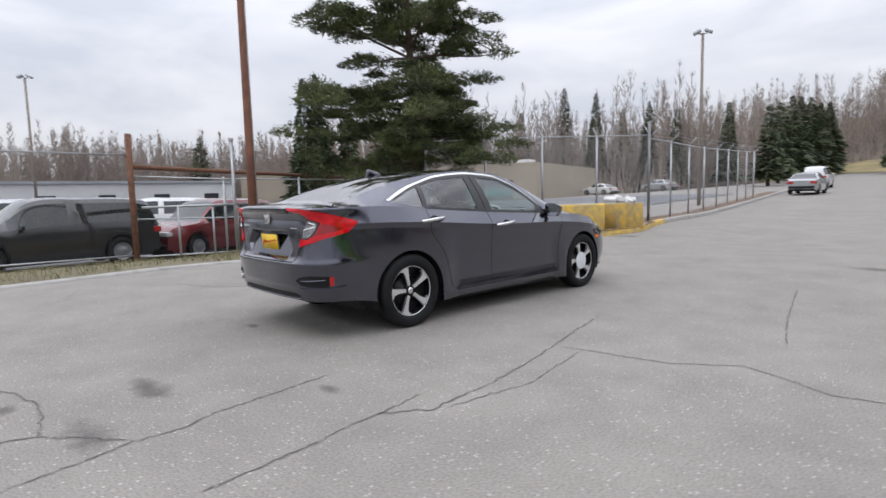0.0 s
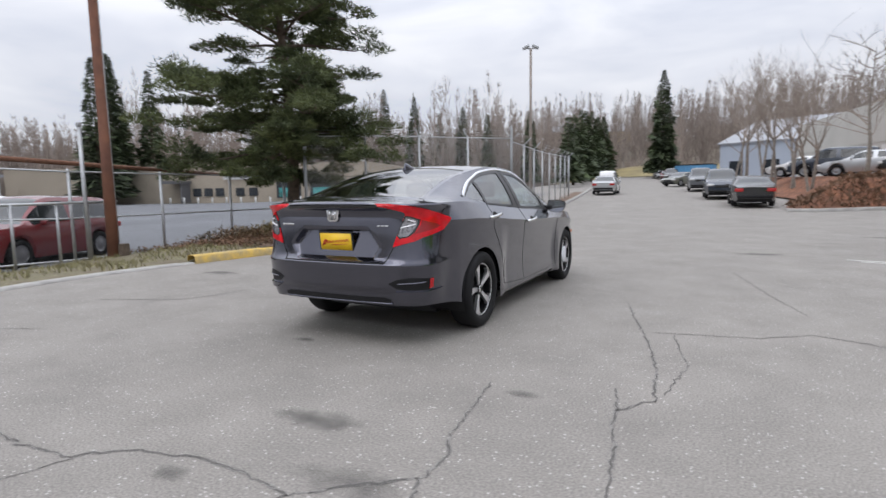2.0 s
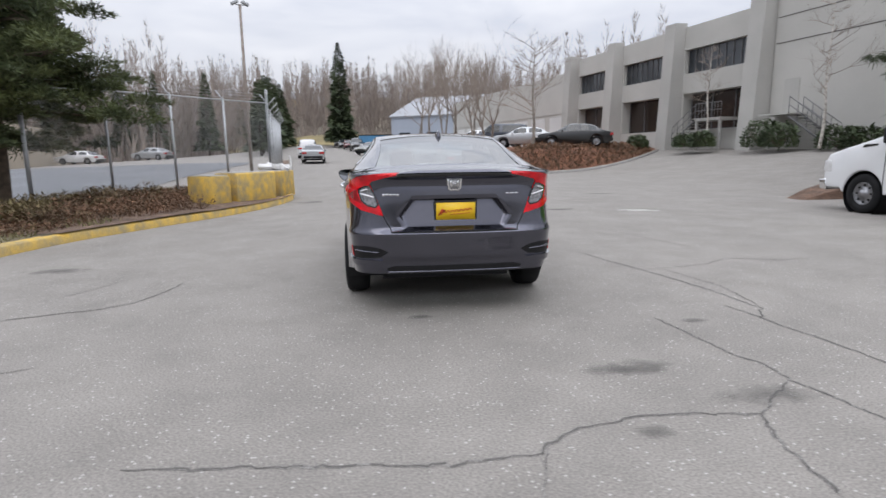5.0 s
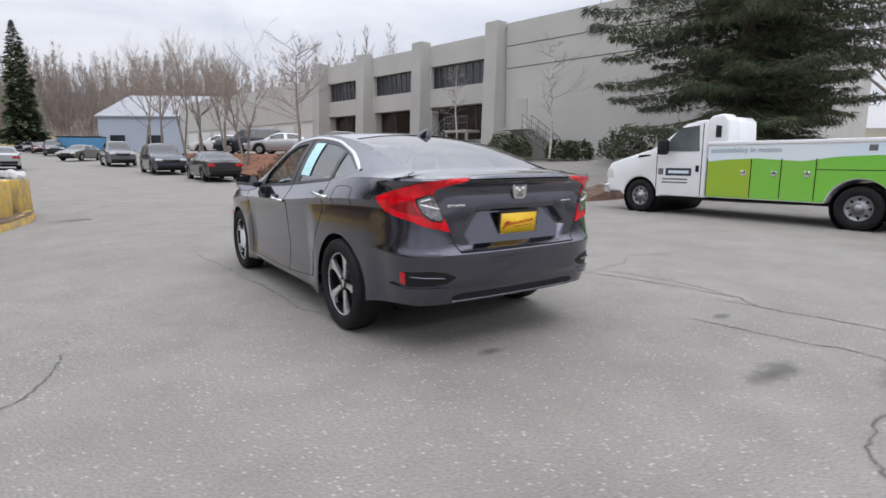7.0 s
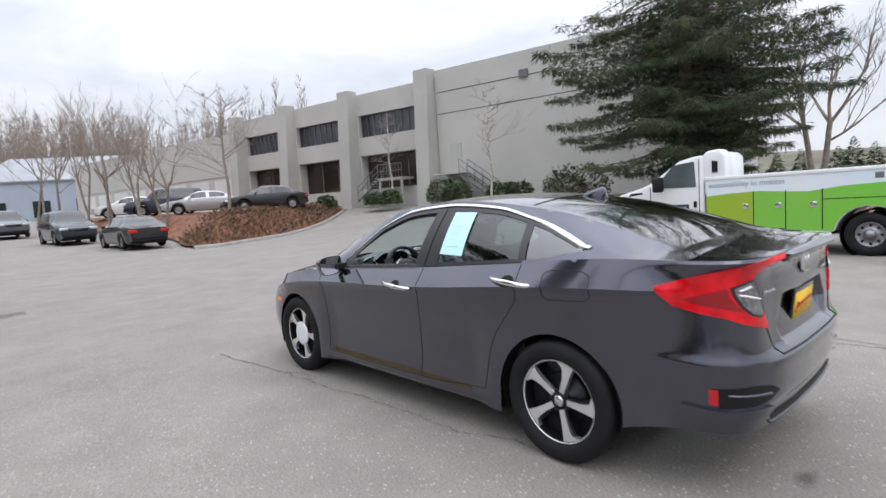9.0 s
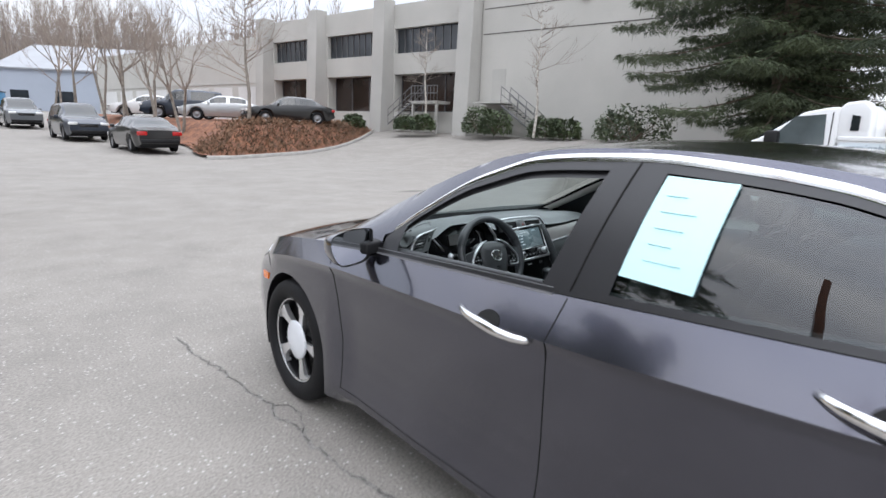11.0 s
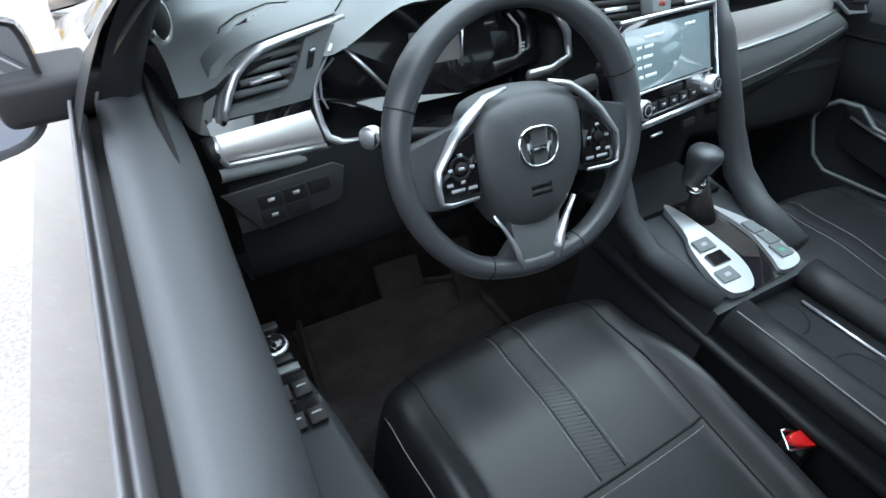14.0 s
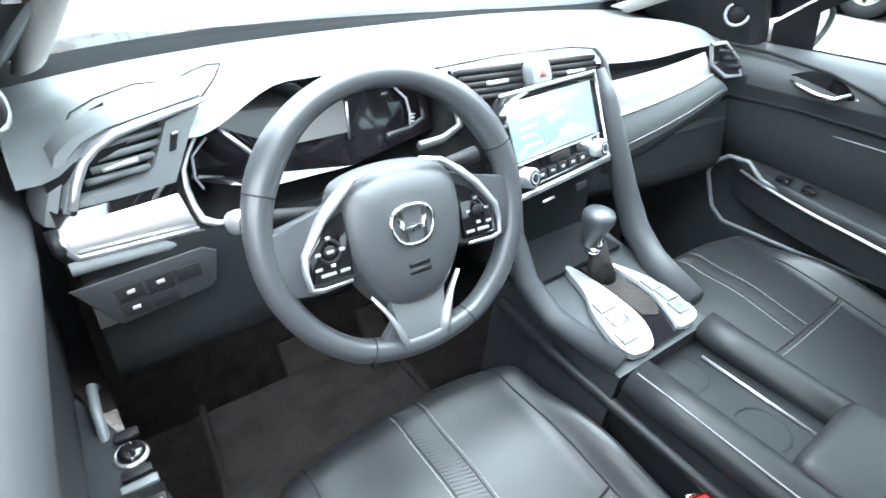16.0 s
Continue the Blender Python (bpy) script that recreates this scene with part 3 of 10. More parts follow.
for side in (1, -1):
    side_up = [(0.47, 0.647), (0.53, 0.755), (0.635, 1.0)]
    pts = []
    for (x0, z0), (x1, z1) in zip(side_up, side_up[1:]):
        pts += [body_pt(arc_x(x0 + (x1 - x0) * i / 8), z0 + (z1 - z0) * i / 8, side, -0.001) for i in range(9)]
    tube(bm, pts, 0.004, 5)
    tube(bm, [top_pt(y, 1.07 - 0.35 * t, side, 0.0) for y, t in [(-1.95 - 0.02 * i, i / 10) for i in range(8)]], 0.003, 5)
    # fuel flap outline on the driver's side only
    if side == -1:
        loop = [(-1.30, 1.0), (-1.34, 1.018), (-1.53, 1.02), (-1.57, 1.0), (-1.575, 0.9), (-1.545, 0.875), (-1.335, 0.87), (-1.30, 0.89), (-1.30, 1.0)]
        side_line(bm, loop, side, 0.0022)
tagged(part("lid_gap", bm, SEAM, sedan), kind="stuff")

# tail: lights, lip, badge, plate, lower bumper
TAILRED = mat("tail_lamp_red", (0.60, 0.003, 0.010), 0.08, coat=0.3, vary=0.3, scale=12, spec=0.4)
TAILDARK = mat("tail_lamp_dark_red", (0.27, 0.002, 0.006), 0.15, coat=0.5)
CLEAR = mat("reversing_lens", (0.24, 0.235, 0.245), 0.12, 0.7, coat=0.6, vary=0.5, scale=45)
ALLOYBAR = mat("lamp_bright_bar", (0.85, 0.85, 0.87), 0.15, 0.6)
REFLECT = mat("red_reflector", (0.45, 0.005, 0.01), 0.25, coat=0.4, bump=0.2, bscale=400)
for side in (1, -1):
    A = arc_x
    outer = [(A(0.40), 1.088), (A(0.52), 1.084), (A(0.64), 1.072), (A(0.72), 1.055), (arc_y(-2.02), 1.012), (arc_y(-1.89), 0.975), (arc_y(-1.88), 0.962), (arc_y(-1.91), 0.925), (arc_y(-1.96), 0.885),
             (arc_y(-2.08), 0.855), (arc_y(-2.17), 0.836), (A(0.70), 0.812), (A(0.60), 0.786), (A(0.535), 0.768), (A(0.545), 0.80), (A(0.585), 0.9), (A(0.625), 0.985), (A(0.635), 1.005), (A(0.62), 1.022), (A(0.5), 1.052), (A(0.40), 1.07)]
    bm = bmesh.new()
    conform(bm, outer, side, 0.008, 0.03)
    lamp = part("tail_light", bm, TAILRED, sedan, "red C-shaped tail lamp with a clear inner lens", angle=30)
    bm = bmesh.new()
    conform(bm, [(A(0.587), 0.828), (A(0.567), 0.852), (A(0.592), 0.92), (A(0.634), 0.996), (A(0.668), 0.992), (A(0.736), 0.968), (A(0.727), 0.928), (A(0.70), 0.876), (A(0.652), 0.84)], side, 0.0100, 0.01)
    part("lens_surround", bm, GLOSSBLACK, lamp, "smoked black surround of the clear lens")
    bm = bmesh.new()
    conform(bm, [(A(0.595), 0.838), (A(0.578), 0.852), (A(0.60), 0.915), (A(0.637), 0.988), (A(0.665), 0.983), (A(0.722), 0.962), (A(0.715), 0.93), (A(0.69), 0.885), (A(0.65), 0.85)], side, 0.0105, 0.01)
    part("reversing_lens", bm, CLEAR, lamp, "clear reversing lens")
    bm = bmesh.new()
    tube(bm, [body_pt(A(0.60 + 0.012 * i), 0.908 + 0.003 * i, side, 0.013) for i in range(10)], 0.006, 6)
    tube(bm, [body_pt(A(0.652 + 0.007 * i), 0.968 - 0.002 * i, side, 0.013) for i in range(9)], 0.005, 6)
    part("lens_bar", bm, ALLOYBAR, lamp, "bright bar inside the clear lens")
    bm = bmesh.new()
    conform(bm, [(A(0.742), 0.963), (arc_y(-2.12), 0.950), (arc_y(-2.03), 0.930), (arc_y(-2.0), 0.916), (arc_y(-2.06), 0.896), (arc_y(-2.14), 0.882), (A(0.71), 0.866), (A(0.69), 0.858), (A(0.715), 0.89), (A(0.738), 0.93)], side, 0.0102, 0.01)
    part("light_guide", bm, TAILDARK, lamp)
    bm = bmesh.new()
    conform(bm, [(arc_y(-2.13), 0.53), (arc_y(-2.13), 0.46), (arc_y(-2.096), 0.463), (arc_y(-2.096), 0.534)], side, 0.006, 0.02)
    part("reflector", bm, REFLECT, sedan, "red rear reflector")
    # corner pocket of the bumper, with two fins
    bm = bmesh.new()
    conform(bm, [(A(0.50), 0.498), (A(0.56), 0.462), (A(0.64), 0.452), (arc_y(-2.13), 0.448), (arc_y(-2.11), 0.535), (A(0.66), 0.545), (A(0.56), 0.528)], side, 0.002, 0.01)
    pocket = part("bumper_pocket", bm, BLACK, sedan)
    bm = bmesh.new()
    for z in (0.497,):
        tube(bm, [body_pt(A(0.57) + (arc_y(-2.16) - A(0.57)) * i / 10, z + 0.012 * i / 10, side, 0.006) for i in range(11)], 0.007, 6)
    part("pocket_fin", bm, PAINT, pocket)
    bm = bmesh.new()
    conform(bm, [(A(0.55), 0.435), (A(0.62), 0.40), (arc_y(-2.17), 0.392), (arc_y(-1.98), 0.445), (arc_y(-1.99), 0.452), (arc_y(-2.15), 0.437), (A(0.62), 0.44)], side, 0.018, 0.03)
    part("bumper_blade", bm, PAINT, sedan)
# black lower valance
bm = bmesh.new()
for side in (1, -1):
    conform(bm, [(0.0, 0.388), (0.0, 0.345), (A(0.42), 0.345), (A(0.50), 0.35), (A(0.52), 0.37), (A(0.46), 0.388)], side, 0.004, 0.02)
part("lower_valance", bm, BLACK, sedan)
bm = bmesh.new()
tube(bm, [body_pt(arc_x(abs(x)), 0.342, 1 if x > 0 else -1, 0.004) for x in spread(-0.52, 0.52, 40)], 0.009, 6)
part("valance_edge", bm, PAINT, sedan)
# dark gloss lip along the lid
bm = bmesh.new()
grid(bm, lambda x, v: Vector((x, -2.285 - 0.042 * v + 0.30 * abs(x) ** 3.2, 1.088 + (0.020 * math.sin(v * math.pi * 0.75) - 0.004 * v) * (1 - (abs(x) / 0.43) ** 6) - 0.012 * (abs(x) / 0.5) ** 4)), spread(-0.42, 0.42, 40), spread(0, 1.3, 8))
part("boot_lip", bm, PAINT, sedan)
bm = bmesh.new()
tube(bm, [(x, -2.306 + 0.30 * abs(x) ** 3.2, 1.071 - 0.006 * (abs(x) / 0.42) ** 4) for x in spread(-0.425, 0.425, 30)], 0.017, 8)
part("brake_light_bar", bm, GLOSSBLACK, sedan, "dark third brake lamp under the lip")
STEELGREY = mat("badge_ground", (0.45, 0.45, 0.47), 0.3, 0.8)
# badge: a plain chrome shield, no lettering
bm = bmesh.new()
BADGE = Matrix.Translation((0, -2.262, 1.0)) @ Matrix.Rotation(radians(90), 4, "X") @ Matrix.Diagonal((1.25, 1.25, 1.1, 1))
slab(bm, [(-0.048, 0.04), (-0.04, -0.03), (-0.028, -0.042), (0.028, -0.042), (0.04, -0.03), (0.048, 0.04), (0.038, 0.05), (-0.038, 0.05)], 0.012, BADGE, 0, 0.004)
slab(bm, [(-0.036, 0.038), (-0.03, -0.026), (-0.022, -0.032), (0.022, -0.032), (0.03, -0.026), (0.036, 0.038)], 0.0135, BADGE, 1)
for sx in (-1, 1):
    slab(bm, [(sx * 0.03, 0.038), (sx * 0.017, 0.038), (sx * 0.012, -0.032), (sx * 0.022, -0.032)][::sx], 0.016, BADGE, 0)
slab(bm, [(-0.018, 0.006), (0.018, 0.006), (0.016, -0.006), (-0.016, -0.006)][::-1], 0.016, BADGE, 0)
part("badge", bm, [CHROME, STEELGREY], sedan, "chrome maker's badge on the boot lid")
bm = bmesh.new()
for i in range(5):
    x = -0.53 + i * 0.026
    p = body_pt(arc_x(abs(x)), 0.922 + 0.002 * (i % 2), -1, 0.002)
    box(bm, p, (0.022, 0.005, 0.013 if i else 0.018), 0.003)
for i in range(3):
    p = body_pt(arc_x(0.41 + i * 0.034), 0.92, 1, 0.003)
    box(bm, p, (0.028, 0.005, 0.009), 0.003)
tagged(part("model_badge", bm, CHROME, sedan, "small chrome bars of badge lettering"), kind="stuff")
# dealer's plate in a black frame
PLATEYEL = mat("plate_yellow", (0.86, 0.55, 0.02), 0.4, vary=0.05)
PLATERED = mat("plate_red", (0.45, 0.02, 0.015), 0.45)
PM = Matrix.Translation((0.01, -2.243, 0.792)) @ Matrix.Rotation(radians(97), 4, "X")
bm = bmesh.new()
slab(bm, [(-0.162, -0.086), (0.162, -0.086), (0.162, 0.086), (-0.162, 0.086)], 0.012, PM, 0, 0.004)
plate = part("number_plate", bm, GLOSSBLACK, sedan, "yellow dealer plate in a black frame")
bm = bmesh.new()
slab(bm, [(-0.148, -0.062), (0.148, -0.062), (0.148, 0.068), (-0.148, 0.068)], 0.0135, PM)
part("plate_face", bm, PLATEYEL, plate)
bm = bmesh.new()
M2 = PM @ Matrix.Translation((0, 0, 0.0145))
pts = [(x, 0.006 + 0.10 * x + 0.008 * math.sin(x * 190) * (1.0 if x > -0.09 else 1.8)) for x in spread(-0.12, 0.125, 110)]
tube(bm, [M2 @ Vector((x, y, 0)) for x, y in pts], 0.0036, 5)
tube(bm, [M2 @ Vector((-0.13, -0.03, 0)), M2 @ Vector((-0.10, 0.018, 0)), M2 @ Vector((-0.075, 0.012, 0)), M2 @ Vector((-0.10, -0.006, 0))], 0.005, 5)
tube(bm, [M2 @ Vector((-0.04, -0.022, 0)), M2 @ Vector((0.11, -0.012, 0))], 0.0022, 5)
part("plate_script", bm, PLATERED, plate)
bm = bmesh.new()
for k in range(7):
    slab(bm, [(-0.09 + k * 0.027, -0.08), (-0.072 + k * 0.027, -0.08), (-0.072 + k * 0.027, -0.07), (-0.09 + k * 0.027, -0.07)], 0.0135, PM)
part("frame_bars", bm, PLATEYEL, plate)
# aerial fin
bm = bmesh.new()
prof = [(0.0, 0.0, 0.004), (-0.05, 0.024, 0.02), (-0.10, 0.046, 0.02), (-0.15, 0.066, 0.012), (-0.17, 0.06, 0.008), (-0.175, 0.0, 0.02)]
rows = []
for y, h, w in prof:
    rows.append([bm.verts.new((w * math.cos(t) * 1.2, -1.02 + y, ROOF_ZC(-1.02 + y) - 0.006 + (h + 0.006) * math.sin(t))) for t in spread(0, math.pi, 9)])
for a, b in zip(rows, rows[1:]):
    for i in range(8):
        bm.faces.new((a[i], a[i + 1], b[i + 1], b[i]))
part("antenna_fin", bm, PAINT, sedan, "shark-fin aerial")

# headlamps, grille and indicators
LAMPGLASS = mat("headlamp_lens", (0.35, 0.37, 0.4), 0.08, 0.5, coat=0.8, vary=0.4, scale=25)
AMBER = mat("amber_lens", (0.75, 0.16, 0.01), 0.2, coat=0.5)
for side in (1, -1):
    bm = bmesh.new()
    conform(bm, [(arc_y(1.72), 0.77), (arc_y(1.70), 0.735), (arc_y(1.9), 0.67), (arc_y(2.05), 0.64), (arc_y(2.13), 0.63), (arc_y(2.13), 0.67), (arc_y(1.95), 0.735)], side, 0.004, 0.02)
    hl = part("headlight", bm, LAMPGLASS, sedan)
    bm = bmesh.new()
    conform(bm, [(arc_y(1.64), 0.63), (arc_y(1.64), 0.595), (arc_y(1.73), 0.585), (arc_y(1.75), 0.622)], side, 0.005, 0.02)
    part("side_marker", bm, AMBER, sedan, "amber side marker lamp")
bm = bmesh.new()
tube(bm, [body_pt(arc_y(2.16) + (ALEN - arc_y(2.16)) * i / 10, 0.62, s, 0.01) for s in (1,) for i in range(11)] + [body_pt(ALEN - (ALEN - arc_y(2.16)) * i / 10, 0.62, -1, 0.01) for i in range(11)], 0.025, 8)
part("grille_bar", bm, CHROME, sedan)
bm = bmesh.new()
for side in (1, -1):
    conform(bm, [(arc_y(2.1), 0.44), (arc_y(2.13), 0.24), (ALEN, 0.22), (ALEN, 0.46)], side, 0.004, 0.02)
part("lower_grille", bm, BLACK, sedan)

# door mirrors
MIRROR = mat("mirror_glass", (0.75, 0.78, 0.8), 0.02, 1.0, vary=0.01)
for side in (1, -1):
    c = Vector((side * 0.936, 0.612, 0.972))
    # the glass end, seen from behind: straight top, slanting outer end, rounded lower corners
    ends = soft_loop([(-0.108, 0.045), (-0.10, 0.066), (0.02, 0.071), (0.10, 0.060), (0.122, 0.036), (0.116, -0.008), (0.085, -0.055), (0.05, -0.075), (-0.06, -0.072), (-0.09, -0.055), (-0.108, -0.02)], 4)
    def shell(i, v, k=1.0, c=c, side=side, ends=ends):
        # v from the glass end (0) to the nose (1)
        o, z = ends[int(i) % len(ends)]
        r = (1 - max(0.0, v) ** 2.6) ** 0.6 if v < 1 else 0.0
        r *= k
        return c + Vector((side * o * r, v * 0.135 - o * 0.27 * r, z * r - 0.012 * v))
    n = len(ends)
    bm = bmesh.new()
    grid(bm, shell, list(range(n)), [-0.02, 0.0, 0.06, 0.15, 0.3, 0.45, 0.6, 0.72, 0.82, 0.9, 0.95, 0.98, 0.998], close=True)
    mir = part("door_mirror", bm, PAINT, sedan, "body-colour door mirror on a black foot")
    bm = bmesh.new()
    grid(bm, lambda i, k: shell(i, (0.0 if k > 0.94 else 0.05) - (0.03 if k > 0.98 else 0.0), k), list(range(n)), [1.0, 0.985, 0.95, 0.93], close=True)
    part("mirror_bezel", bm, BLACK, mir, "black bezel round the glass")
    bm = bmesh.new()
    bm.faces.new([bm.verts.new(shell(i, 0.04, 0.95)) for i in range(n)])
    part("mirror_glass", bm, MIRROR, mir, "mirror glass", smooth=False)
    bm = bmesh.new()
    box(bm, (0, 0, 0), (0.115, 0.09, 0.05), 0.012, Matrix.Translation((side * 0.825, 0.665, 0.955)) @ Matrix.Rotation(radians(-side * 8), 4, "Z"), seg=3)
    part("mirror_foot", bm, BLACK, mir)

# door handles
for side in (1, -1):
    for y0, z0 in ((-0.105, 0.862), (-1.09, 0.948)):
        bm = bmesh.new()
        pts = [side_pt(y0 + d, z0 + 0.010 * d / 0.12, side, 0.004 + 0.030 * (1 - (abs(d) / 0.15) ** 4)) for d in spread(-0.15, 0.15, 14)]
        tube(bm, pts, [0.010 + 0.005 * (1 - abs(d)) for d in spread(-1, 1, 14)], 10, flat=1.15)
        h = part("door_handle", bm, CHROME, sedan, "chrome pull handle")
        # shade of the hollow behind the handle, put in as a near-black disc
        bm = bmesh.new()
        grid(bm, lambda a, r: side_pt(y0 + 0.02 + 0.048 * r * math.cos(a), z0 + 0.002 + 0.03 * r * math.sin(a), side, 0.0025 - 0.002 * (1 - r)), [2 * math.pi * i / 24 for i in range(24)], spread(0.02, 1, 4), close=True)
        part("handle_cup", bm, SEAM, h)

# wheels
ALLOY = mat("machined_alloy", (0.78, 0.78, 0.79), 0.3, 0.85, vary=0.05)
RIMBLACK = mat("rim_black", (0.008, 0.008, 0.009), 0.35, coat=0.05, spec=0.2)
STEEL = mat("brake_steel", (0.06, 0.06, 0.06), 0.5, 0.8, vary=0.2)
HUBWHITE = mat("hub_film", (0.72, 0.74, 0.77), 0.35, vary=0.06)


def build_wheel(cover):
    """A wheel lying in x, y with its outer face towards +z, middle at the origin."""
    bm = bmesh.new()
    lathe(bm, [(0.222, -0.11), (0.218, -0.05), (0.212, 0.04), (0.214, 0.062), (0.222, 0.066), (0.226, 0.058), (0.224, 0.05)], 48)
    lathe(bm, [(0.212, -0.01), (0.1, -0.03), (0.02, -0.03)], 32)
    wh = part("wheel", bm, RIMBLACK, sedan)
    bm = bmesh.new()
    prof = [(0.224, 0.058), (0.232, 0.082), (0.255, 0.094), (0.285, 0.094), (0.306, 0.086), (0.318, 0.074), (0.325, 0.055), (0.326, 0.0), (0.325, -0.06), (0.31, -0.1), (0.224, -0.11)]
    lathe(bm, prof, 64)
    part("tyre", bm, RUBBER, wh, "black low-profile tyre")
    for k in range(5):
        # each spoke: a broad bright blade, hooked along the rim on one side, with a dark flank
        rot = Matrix.Rotation(2 * math.pi * k / 5 + 0.3, 4, "Z")
        bm = bmesh.new()
        slab(bm, [(0.045, -0.017), (0.12, -0.021), (0.17, -0.026), (0.212, -0.036), (0.2145, 0.010), (0.209, 0.064), (0.198, 0.066), (0.190, 0.030), (0.165, 0.020), (0.12, 0.015), (0.045, 0.016)], 0.028, rot @ Matrix.Translation((0, 0, 0.022)), 0, 0.003)
        for v in bm.verts:
            v.co.z += 0.012 * smooth01((math.hypot(v.co.x, v.co.y) - 0.06) / 0.14)
        part("spoke", bm, ALLOY, wh, "spoke with a machined face")
        bm = bmesh.new()
        slab(bm, [(0.05, 0.012), (0.12, 0.014), (0.19, 0.026), (0.205, 0.052), (0.17, 0.040), (0.11, 0.030), (0.05, 0.026)], 0.024, rot @ Matrix.Translation((0, 0, 0.018)), 0, 0.002)
        part("spoke_flank", bm, RIMBLACK, wh)
    bm = bmesh.new()
    lathe(bm, [(0.2165, 0.064), (0.2185, 0.0668), (0.2225, 0.067)], 48)
    part("rim_edge", bm, ALLOY, wh)
    bm = bmesh.new()
    lathe(bm, [(0.135, -0.02), (0.135, -0.008), (0.05, -0.008), (0.05, 0.02), (0.0, 0.02)], 32)
    part("brake_disc", bm, STEEL, wh)
    bm = bmesh.new()
    lathe(bm, [(0.05, 0.02), (0.048, 0.05), (0.03, 0.055), (0.0, 0.056)], 24)
    for k in range(5):
        a = 2 * math.pi * (k + 0.5) / 5 + 0.3
        lathe(bm, [(0.011, 0.03), (0.011, 0.052), (0.0, 0.054)], 6, Matrix.Translation((0.057 * math.cos(a), 0.057 * math.sin(a), 0)))
    part("hub", bm, RIMBLACK, wh)
    if cover:
        bm = bmesh.new()
        lathe(bm, [(0.104, 0.056), (0.105, 0.062), (0.097, 0.066), (0.05, 0.070), (0.0, 0.071)], 32)
        part("hub_cover", bm, HUBWHITE, wh, "round white protective film over the hub")
    else:
        bm = bmesh.new()
        lathe(bm, [(0.03, 0.055), (0.028, 0.058), (0.0, 0.059)], 24)
        part("centre_cap", bm, CHROME, wh)
    return wh


def place(ob, m):
    ob.matrix_basis = m


for cover, y in ((True, 1.35), (False, -1.35)):
    w = build_wheel(cover)
    for side in (1, -1):
        m = Matrix.Translation((side * 0.775, y, WHEEL_Z)) @ Matrix.Rotation(radians(90 * side), 4, "Y") @ Matrix.Rotation(radians(35), 4, "Z")
        if side == 1:
            place(w, m)
        else:
            c = copy_thing(w, m)


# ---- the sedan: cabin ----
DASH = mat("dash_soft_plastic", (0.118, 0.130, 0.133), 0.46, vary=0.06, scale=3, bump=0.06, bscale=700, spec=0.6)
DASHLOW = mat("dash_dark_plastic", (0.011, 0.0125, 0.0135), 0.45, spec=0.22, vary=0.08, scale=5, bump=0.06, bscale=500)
LEATHER = mat("black_leather", (0.0145, 0.0158, 0.017), 0.38, vary=0.1, scale=6, bump=0.07, bscale=420, spec=0.45)
RIMLEATHER = mat("wheel_leather", (0.043, 0.047, 0.051), 0.34, vary=0.06, scale=8, bump=0.06, bscale=500, spec=0.6)
SATIN = mat("satin_silver_trim", (0.62, 0.64, 0.66), 0.3, 0.85, vary=0.05, scale=10)
BRUSHED = mat("brushed_decor", (0.60, 0.59, 0.575), 0.36, 0.55, vary=0.05, scale=5)
PIANO = mat("piano_black", (0.006, 0.006, 0.007), 0.08, coat=0.8)
CARPET = mat("black_carpet", (0.024, 0.021, 0.020), 0.95, spec=0.03, vary=0.3, scale=30, bump=0.8, bscale=300)
MATRUB = mat("rubber_mat", (0.038, 0.034, 0.032), 0.8, spec=0.12, vary=0.3, scale=12, bump=0.6, bscale=90)
PILLAR = mat("grey_pillar_trim", (0.44, 0.42, 0.395), 0.8, vary=0.05, scale=4, bump=0.3, bscale=400)
BUTTONGREY = mat("lower_trim_plastic", (0.022, 0.024, 0.026), 0.5, spec=0.3)
BELTSEAL = mat("belt_seal", (0.12, 0.12, 0.127), 0.42, spec=0.5)
DOORLOW = mat("door_dark_vinyl", (0.020, 0.0225, 0.024), 0.45, vary=0.08, scale=5, bump=0.05, bscale=500, spec=0.3)
DOORTOP = mat("door_soft_top", (0.055, 0.0595, 0.063), 0.52, vary=0.05, scale=4, bump=0.05, bscale=600, spec=0.4)
CONSOLE = mat("console_plastic", (0.040, 0.044, 0.047), 0.45, vary=0.06, scale=4, bump=0.05, bscale=600, spec=0.35)
# leather like the seats', the pads' weaker light put in as darker colour
PADSHADED = mat("console_leather_shaded", (0.013, 0.0142, 0.0152), 0.45, vary=0.08, scale=5, bump=0.05, bscale=500, spec=0.3)
STITCH = mat("grey_stitching", (0.22, 0.22, 0.23), 0.8)
REDBTN = mat("buckle_red", (0.62, 0.012, 0.012), 0.35, coat=0.3)
DIAL = mat("dial_marks", (0.34, 0.36, 0.38), 0.5)


def screen_material():
    m = mat("display_glass", (0.03, 0.045, 0.05), 0.16, coat=0.6, vary=0.2, scale=12)
    b = m.node_tree.nodes["Principled BSDF"]
    b.inputs["Emission Color"].default_value, b.inputs["Emission Strength"].default_value = (0.35, 0.5, 0.55, 1), 0.22
    return m


SCREEN = screen_material()
ICON = mat("display_text", (0.5, 0.6, 0.65), 0.4, emit=0.25)


def base_frame(o, u, n):
    """A frame at o: x along u, z along n (towards the viewer), y up between them."""
    u, n = Vector(u).normalized(), Vector(n).normalized()
    v = n.cross(u).normalized()
    u = v.cross(n).normalized()
    return Matrix(((u.x, v.x, n.x, o[0]), (u.y, v.y, n.y, o[1]), (u.z, v.z, n.z, o[2]), (0, 0, 0, 1)))


